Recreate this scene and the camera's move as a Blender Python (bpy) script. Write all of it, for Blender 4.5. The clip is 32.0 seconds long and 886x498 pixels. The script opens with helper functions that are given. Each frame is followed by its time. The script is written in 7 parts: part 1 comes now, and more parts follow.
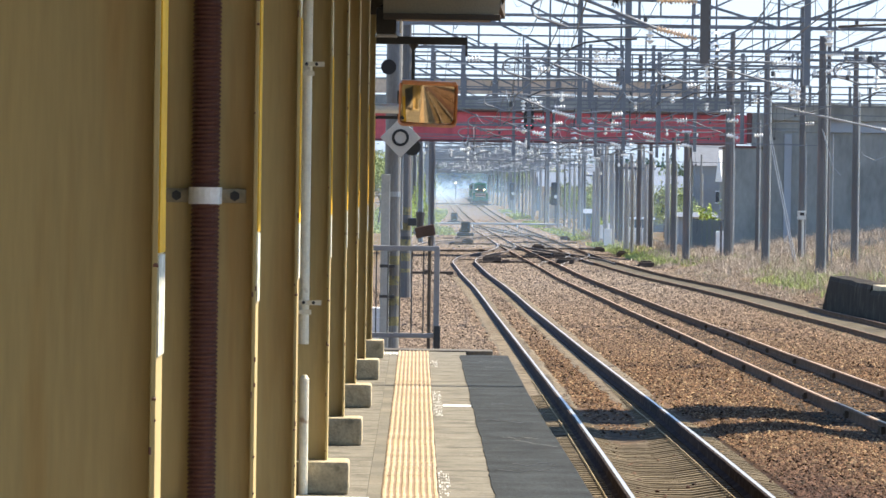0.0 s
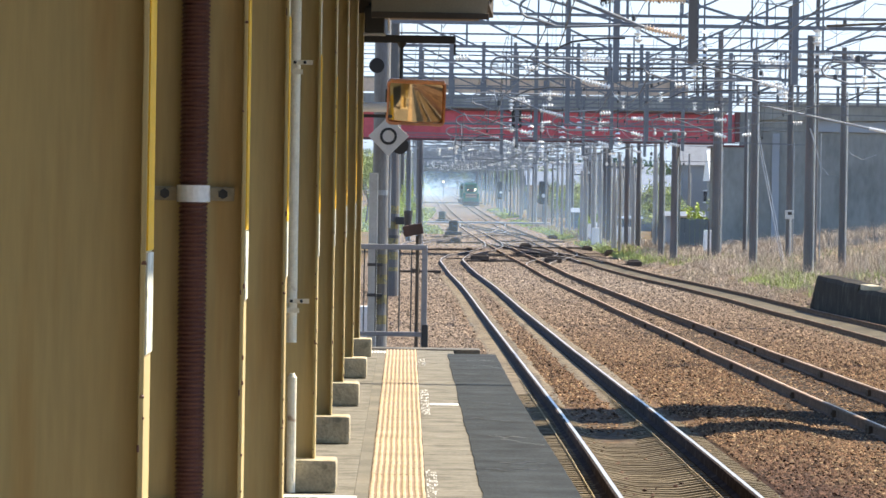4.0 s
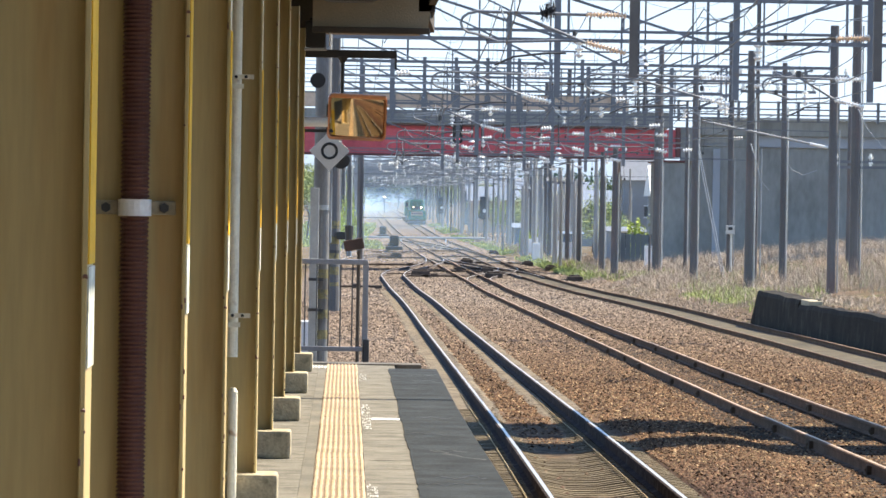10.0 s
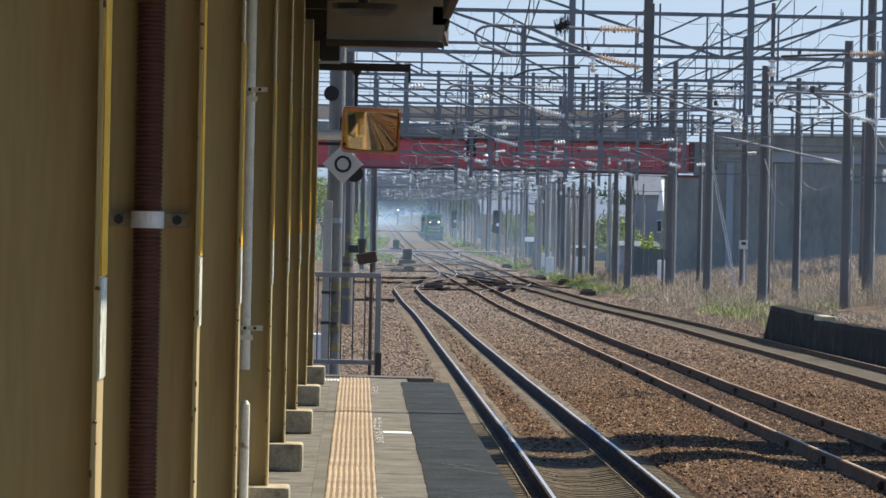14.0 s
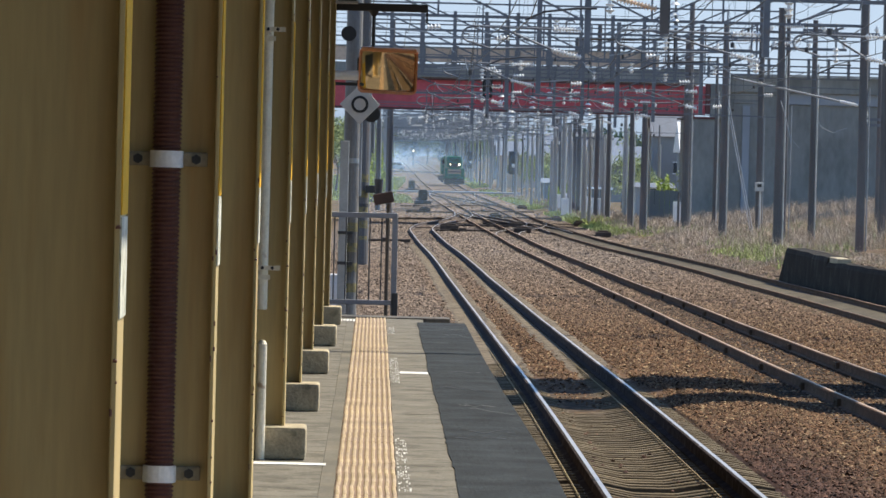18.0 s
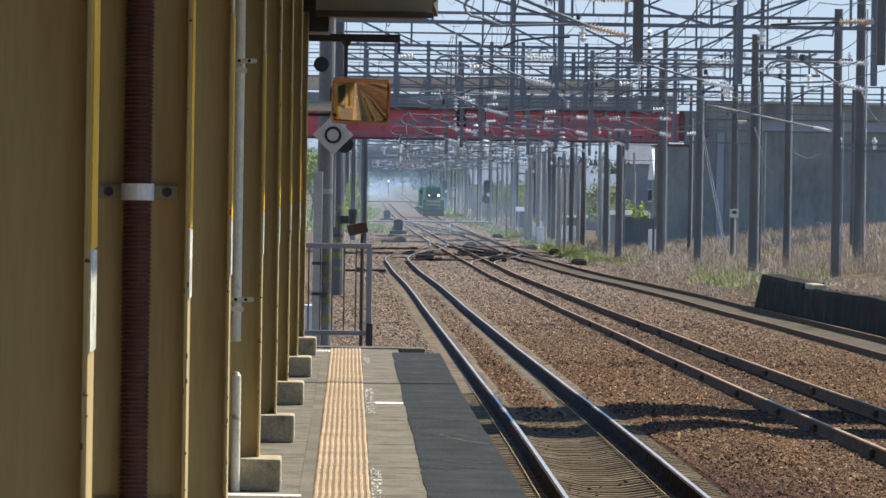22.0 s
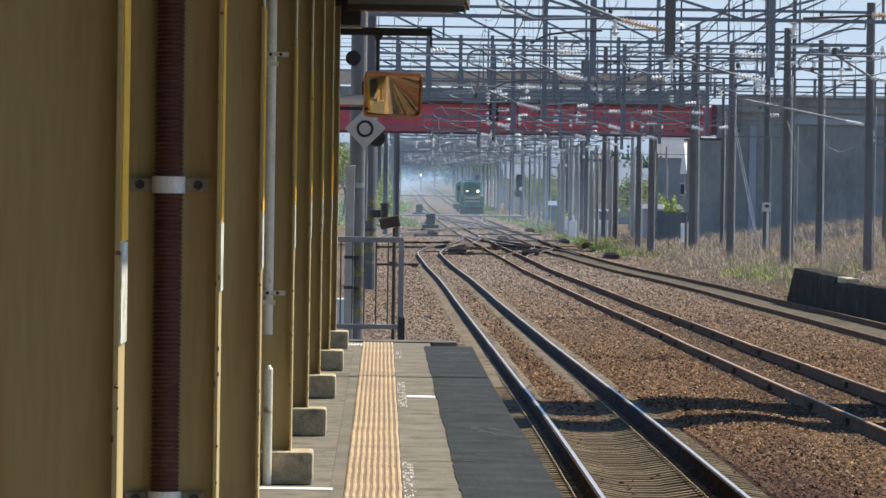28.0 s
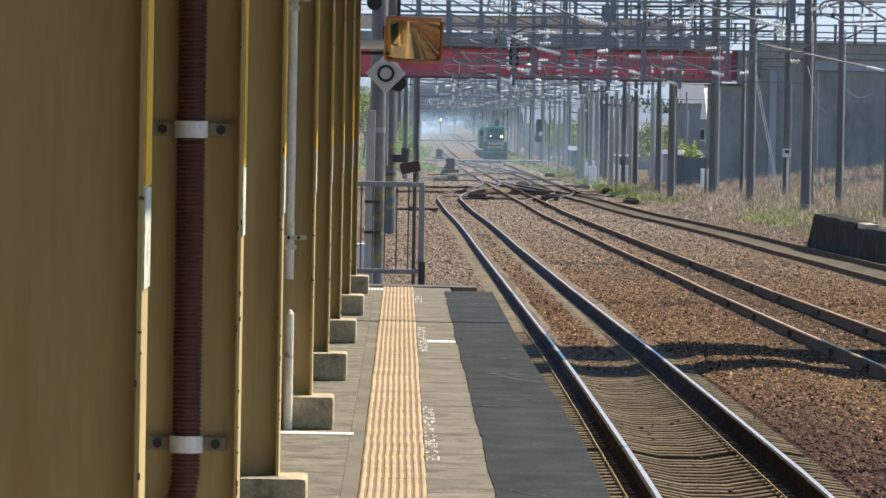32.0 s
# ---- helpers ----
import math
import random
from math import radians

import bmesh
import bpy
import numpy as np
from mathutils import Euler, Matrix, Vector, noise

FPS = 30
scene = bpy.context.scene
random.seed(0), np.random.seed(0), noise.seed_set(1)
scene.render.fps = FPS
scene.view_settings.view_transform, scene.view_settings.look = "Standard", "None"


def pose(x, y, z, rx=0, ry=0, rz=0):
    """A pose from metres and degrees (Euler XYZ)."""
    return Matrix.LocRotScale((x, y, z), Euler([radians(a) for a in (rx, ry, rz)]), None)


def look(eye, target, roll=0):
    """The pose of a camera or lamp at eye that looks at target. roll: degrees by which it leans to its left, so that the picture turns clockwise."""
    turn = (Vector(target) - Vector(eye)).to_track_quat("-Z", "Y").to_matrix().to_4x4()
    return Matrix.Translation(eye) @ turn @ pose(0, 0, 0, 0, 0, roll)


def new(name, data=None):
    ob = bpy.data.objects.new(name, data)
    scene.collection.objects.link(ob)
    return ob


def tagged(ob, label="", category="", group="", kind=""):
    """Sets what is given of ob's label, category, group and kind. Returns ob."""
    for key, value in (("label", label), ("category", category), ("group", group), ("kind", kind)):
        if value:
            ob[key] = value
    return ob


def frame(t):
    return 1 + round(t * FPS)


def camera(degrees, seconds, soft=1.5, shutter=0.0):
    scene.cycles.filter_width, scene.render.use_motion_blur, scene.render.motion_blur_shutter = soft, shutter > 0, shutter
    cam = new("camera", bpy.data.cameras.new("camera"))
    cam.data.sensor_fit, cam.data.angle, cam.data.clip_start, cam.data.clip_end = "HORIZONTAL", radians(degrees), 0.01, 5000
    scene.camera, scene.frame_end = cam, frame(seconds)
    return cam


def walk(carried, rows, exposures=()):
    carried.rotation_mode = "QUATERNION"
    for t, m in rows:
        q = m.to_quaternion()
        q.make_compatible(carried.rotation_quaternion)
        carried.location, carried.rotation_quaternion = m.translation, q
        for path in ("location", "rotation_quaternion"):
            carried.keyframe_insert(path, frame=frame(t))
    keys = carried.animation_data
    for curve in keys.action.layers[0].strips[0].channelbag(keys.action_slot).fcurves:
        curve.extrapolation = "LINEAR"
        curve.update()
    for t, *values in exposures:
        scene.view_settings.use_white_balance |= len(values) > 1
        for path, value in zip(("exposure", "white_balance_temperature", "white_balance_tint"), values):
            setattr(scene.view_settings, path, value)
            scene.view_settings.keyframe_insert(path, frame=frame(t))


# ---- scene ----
# World: X to the right across the tracks, Y ahead along the platform, Z up; the platform's top is z = 0.
cam = camera(10.0, 32.0, 1.6)
# seconds, x, z, pitch, lean, yaw: a hand-held telephoto view that hardly moves from its place
ROWS = [
    (0, -0.000, 1.550, -0.699, 0.80, -0.297), (0.5, 0.001, 1.551, -0.676, 0.80, -0.300), (1, 0.001, 1.551, -0.605, 0.86, -0.303),
    (1.5, 0.002, 1.550, -0.553, 0.76, -0.305), (2, -0.001, 1.549, -0.653, 0.86, -0.342), (2.5, -0.002, 1.551, -0.716, 0.89, -0.383),
    (3, -0.003, 1.549, -0.726, 0.87, -0.392), (3.5, -0.001, 1.549, -0.717, 0.88, -0.415), (5.5, -0.004, 1.548, -0.701, 0.90, -0.480),
    (6, -0.002, 1.548, -0.679, 0.92, -0.538), (6.5, -0.002, 1.549, -0.748, 1.15, -0.624), (7, -0.004, 1.547, -0.777, 1.11, -0.721),
    (7.5, -0.004, 1.546, -0.759, 0.98, -0.777), (8, -0.003, 1.548, -0.708, 0.96, -0.823), (8.5, -0.002, 1.545, -0.669, 1.01, -0.842),
    (9, -0.003, 1.547, -0.610, 1.19, -0.894), (9.5, -0.001, 1.548, -0.584, 1.20, -1.000), (10, -0.003, 1.546, -0.529, 0.93, -1.103),
    (10.5, 0.001, 1.547, -0.495, 1.03, -1.156), (11, -0.001, 1.545, -0.476, 0.98, -1.212), (11.5, -0.003, 1.545, -0.478, 1.13, -1.206),
    (12, -0.003, 1.545, -0.580, 1.28, -1.066), (12.5, -0.003, 1.543, -0.627, 1.22, -1.182), (13, -0.004, 1.545, -0.596, 1.27, -1.143),
    (13.5, -0.004, 1.545, -0.486, 1.62, -1.061), (14, -0.001, 1.545, -0.377, 1.18, -0.951), (14.5, -0.004, 1.545, -0.315, 1.17, -0.904),
    (16.5, -0.008, 1.545, -0.748, 1.53, -0.796), (17, -0.010, 1.545, -0.949, 1.58, -0.797), (17.5, -0.011, 1.546, -1.054, 1.55, -0.797),
    (18, -0.012, 1.544, -1.051, 1.43, -0.792), (18.5, -0.009, 1.545, -0.960, 1.30, -0.874), (19, -0.011, 1.545, -0.798, 1.31, -0.931),
    (19.5, -0.012, 1.545, -0.800, 1.26, -0.928), (20, -0.007, 1.544, -0.767, 1.06, -0.892), (20.5, -0.001, 1.547, -0.747, 0.90, -0.956),
    (21, 0.000, 1.547, -0.686, 0.72, -0.977), (21.5, 0.001, 1.547, -0.643, 0.99, -0.994), (22, 0.001, 1.546, -0.712, 0.88, -1.060),
    (22.5, 0.001, 1.545, -0.790, 0.88, -1.090), (23, 0.002, 1.544, -0.866, 0.84, -1.101), (23.5, 0.002, 1.546, -0.913, 0.88, -1.140),
    (24, 0.001, 1.546, -0.823, 0.76, -1.127), (24.5, 0.003, 1.547, -0.684, 0.86, -1.047), (25, 0.001, 1.546, -0.576, 0.98, -0.955),
    (25.5, 0.005, 1.548, -0.499, 1.17, -0.867), (27.5, 0.007, 1.545, -0.637, 0.81, -0.719), (28, 0.005, 1.542, -0.784, 0.84, -0.694),
    (28.5, 0.003, 1.543, -0.950, 0.75, -0.645), (29, 0.004, 1.542, -0.941, 0.81, -0.539), (29.5, 0.005, 1.543, -0.912, 0.92, -0.365),
    (30, 0.004, 1.541, -0.922, 1.09, -0.257), (30.5, -0.003, 1.544, -1.383, 1.76, -0.307), (31, -0.004, 1.543, -1.602, 1.32, -0.646),
    (31.5, -0.005, 1.540, -1.632, 0.98, -0.684), (32, -0.003, 1.544, -1.413, 1.00, -0.482),
]
# camera auto exposure: seconds, stops
EXPOSURES = [(0, 1.41, 6550, 10), (9, 1.44, 6500, 10), (10.1, 1.44, 6500, 10), (10.9, 0.75, 6220, 10), (13, 0.68, 6220, 10), (20, 0.72, 6270, 10), (28, 0.72, 6320, 10), (30.5, 0.68, 6400, 10), (32, 0.88, 6550, 10)]
walk(cam, [(t, pose(x, 0, z, 90 + pitch, 0, yaw) @ pose(0, 0, 0, 0, 0, lean)) for t, x, z, pitch, lean, yaw in ROWS], EXPOSURES)

# ---- light ----
SUN_AZ, SUN_EL = 55.0, 50.0          # degrees to the right of straight ahead, degrees up
world = bpy.data.worlds.new("world")
scene.world = world
world.use_nodes = True
sky = world.node_tree.nodes.new("ShaderNodeTexSky")
sky.sky_type, sky.sun_disc = "NISHITA", False
sky.sun_elevation, sky.sun_rotation = radians(SUN_EL), radians(SUN_AZ)
sky.air_density, sky.dust_density, sky.ozone_density = 1.0, 0.2, 4.0
world.node_tree.nodes["Background"].inputs[1].default_value = 0.11
world.node_tree.links.new(sky.outputs[0], world.node_tree.nodes["Background"].inputs[0])
sun = new("sun", bpy.data.lights.new("sun", "SUN"))
sun.data.energy, sun.data.angle, sun.data.color = 5.0, radians(0.5), (1.0, 0.89, 0.70)
_a, _e = radians(SUN_AZ), radians(SUN_EL)
sun.matrix_world = look((0, 0, 60), (-math.sin(_a) * math.cos(_e) * 50, -math.cos(_a) * math.cos(_e) * 50, 60 - math.sin(_e) * 50))



def build_backdrop():
    """A plain far sky: pale haze at the horizon, clearer blue above."""
    m = bpy.data.materials.new("far_sky")
    m.use_nodes = True
    n, l = m.node_tree.nodes, m.node_tree.links
    n.remove(n["Principled BSDF"])
    e, g, sp, r = n.new("ShaderNodeEmission"), n.new("ShaderNodeNewGeometry"), n.new("ShaderNodeSeparateXYZ"), n.new("ShaderNodeValToRGB")
    mr = n.new("ShaderNodeMapRange")
    mr.inputs["From Max"].default_value = 300.0
    l.new(g.outputs["Position"], sp.inputs[0])
    l.new(sp.outputs["Z"], mr.inputs["Value"])
    l.new(mr.outputs[0], r.inputs[0])
    r.color_ramp.elements[0].color = (0.50, 0.62, 0.78, 1)
    r.color_ramp.elements[1].color = (0.62, 0.78, 0.97, 1)
    mid = r.color_ramp.elements.new(0.3)
    mid.color = (0.68, 0.82, 0.97, 1)
    l.new(r.outputs[0], e.inputs["Color"])
    e.inputs["Strength"].default_value = SKY_GLOW
    l.new(e.outputs[0], n["Material Output"].inputs["Surface"])
    me = bpy.data.meshes.new("backdrop")
    vs, fs = [], []
    for i in range(13):
        a = radians(-24 + 4 * i)
        for z in (-60, 60, 200, 420):
            vs.append((math.sin(a) * 4300, math.cos(a) * 4300, z))
        if i:
            for k in range(3):
                fs.append(((i - 1) * 4 + k, i * 4 + k, i * 4 + k + 1, (i - 1) * 4 + k + 1))
    me.from_pydata(vs, [], fs)
    me.materials.append(m)
    tagged(new("backdrop", me), "pale blue hazy spring sky above the horizon", "sky", kind="structure")


SKY_GLOW = 0.54
build_backdrop()

# ---- materials ----
def mat(name, base, rough=0.7, metal=0.0, var=0.25, scale=4.0, fine=60.0, bump=0.2, second=None, mask=None, random_amount=0.0,
        stretch=(1, 1, 1), emit=0.0, spec=0.5, edge=0.1, island=0.0, dust_haze=None, cess=0.75, stained=False, haze_from=85.0, haze_to=190.0):
    """A procedural surface: base colour varied at two scales, stains of a second colour, fine relief, optional per-piece tint."""
    m = bpy.data.materials.new(name)
    m.use_nodes = True
    n, l = m.node_tree.nodes, m.node_tree.links
    b = n["Principled BSDF"]
    b.inputs["Roughness"].default_value, b.inputs["Metallic"].default_value = rough, metal
    b.inputs["Specular IOR Level"].default_value = spec
    geo = n.new("ShaderNodeNewGeometry")
    mp = n.new("ShaderNodeMapping")
    mp.inputs["Scale"].default_value = stretch
    l.new(geo.outputs["Position"], mp.inputs["Vector"])

    def nz(s, detail=4.0):
        t = n.new("ShaderNodeTexNoise")
        t.inputs["Scale"].default_value, t.inputs["Detail"].default_value = s, detail
        l.new(mp.outputs[0], t.inputs["Vector"])
        return t.outputs["Fac"]

    def ramp(src, a, b_):
        r = n.new("ShaderNodeMapRange")
        r.inputs["From Min"].default_value, r.inputs["From Max"].default_value = 0.3, 0.7
        r.inputs["To Min"].default_value, r.inputs["To Max"].default_value = a, b_
        l.new(src, r.inputs["Value"])
        return r.outputs[0]

    def mul(x, y):
        t = n.new("ShaderNodeMath")
        t.operation = "MULTIPLY"
        l.new(x, t.inputs[0]), l.new(y, t.inputs[1])
        return t.outputs[0]

    big, small = nz(scale, 5.0), nz(fine, 3.0)
    k = mul(ramp(big, 1 - var, 1 + var), ramp(small, 1 - var * 0.7, 1 + var * 0.7))
    if random_amount:
        info = n.new("ShaderNodeObjectInfo")
        r = n.new("ShaderNodeMapRange")
        r.inputs["To Min"].default_value, r.inputs["To Max"].default_value = 1 - random_amount, 1 + random_amount
        l.new(info.outputs["Random"], r.inputs["Value"])
        k = mul(k, r.outputs[0])
    if island:
        r = n.new("ShaderNodeMapRange")
        r.inputs["To Min"].default_value, r.inputs["To Max"].default_value = 1 - island, 1 + island
        l.new(geo.outputs["Random Per Island"], r.inputs["Value"])
        k = mul(k, r.outputs[0])
    mix = n.new("ShaderNodeMix")
    mix.data_type = "RGBA"
    mix.inputs["A"].default_value = (*base, 1)
    mix.inputs["B"].default_value = (*(second or base), 1)
    if second:
        r = n.new("ShaderNodeMapRange")
        c = mask if mask is not None else 0.55
        r.inputs["From Min"].default_value, r.inputs["From Max"].default_value = c, c + edge
        l.new(nz(scale * 1.7, 6.0), r.inputs["Value"])
        l.new(r.outputs[0], mix.inputs["Factor"])
    else:
        mix.inputs["Factor"].default_value = 0.0
    colour = mix.outputs["Result"]
    if dust_haze:
        # paler along the line beyond the platform: distance haze put into the colour; dust-covered on the cess beside
        # it
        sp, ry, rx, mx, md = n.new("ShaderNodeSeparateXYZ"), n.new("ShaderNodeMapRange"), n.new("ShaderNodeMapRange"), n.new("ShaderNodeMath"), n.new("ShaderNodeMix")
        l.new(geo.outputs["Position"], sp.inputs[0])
        ry.inputs["From Min"].default_value, ry.inputs["From Max"].default_value = haze_from, haze_to
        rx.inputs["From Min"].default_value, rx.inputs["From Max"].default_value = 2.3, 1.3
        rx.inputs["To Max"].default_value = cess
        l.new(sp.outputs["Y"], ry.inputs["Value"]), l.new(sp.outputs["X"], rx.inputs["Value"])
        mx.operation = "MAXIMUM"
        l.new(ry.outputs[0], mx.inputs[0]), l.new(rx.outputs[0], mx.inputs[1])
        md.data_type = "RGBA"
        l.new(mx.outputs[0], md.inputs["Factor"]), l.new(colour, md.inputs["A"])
        md.inputs["B"].default_value = (*dust_haze, 1)
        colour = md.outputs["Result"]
    if stained:
        # rust and brake dust spread over the stones beside the platform line
        sp2, rx2, ry2, m2, wob, add, ms = (n.new("ShaderNodeSeparateXYZ"), n.new("ShaderNodeMapRange"), n.new("ShaderNodeMapRange"), n.new("ShaderNodeMath"),
                                           nz(0.9, 3.0), n.new("ShaderNodeMath"), n.new("ShaderNodeMix"))
        l.new(geo.outputs["Position"], sp2.inputs[0])
        add.operation, m2.operation = "ADD", "MULTIPLY"
        l.new(sp2.outputs["X"], add.inputs[0]), l.new(wob, add.inputs[1])
        rx2.inputs["From Min"].default_value, rx2.inputs["From Max"].default_value = 5.3, 4.3
        ry2.inputs["From Min"].default_value, ry2.inputs["From Max"].default_value = 56.0, 44.0
        l.new(add.outputs[0], rx2.inputs["Value"]), l.new(sp2.outputs["Y"], ry2.inputs["Value"])
        l.new(rx2.outputs[0], m2.inputs[0]), l.new(ry2.outputs[0], m2.inputs[1])
        ms.data_type = "RGBA"
        l.new(m2.outputs[0], ms.inputs["Factor"]), l.new(colour, ms.inputs["A"])
        ms.inputs["B"].default_value = (0.056, 0.030, 0.023, 1)
        colour = ms.outputs["Result"]
    hsv = n.new("ShaderNodeHueSaturation")
    l.new(colour, hsv.inputs["Color"])
    l.new(k, hsv.inputs["Value"])
    l.new(hsv.outputs[0], b.inputs["Base Color"])
    if bump:
        bp = n.new("ShaderNodeBump")
        bp.inputs["Strength"].default_value, bp.inputs["Distance"].default_value = bump, 0.02
        l.new(small, bp.inputs["Height"])
        l.new(bp.outputs[0], b.inputs["Normal"])
    if emit:
        b.inputs["Emission Color"].default_value = (*base, 1)
        b.inputs["Emission Strength"].default_value = emit
    return m


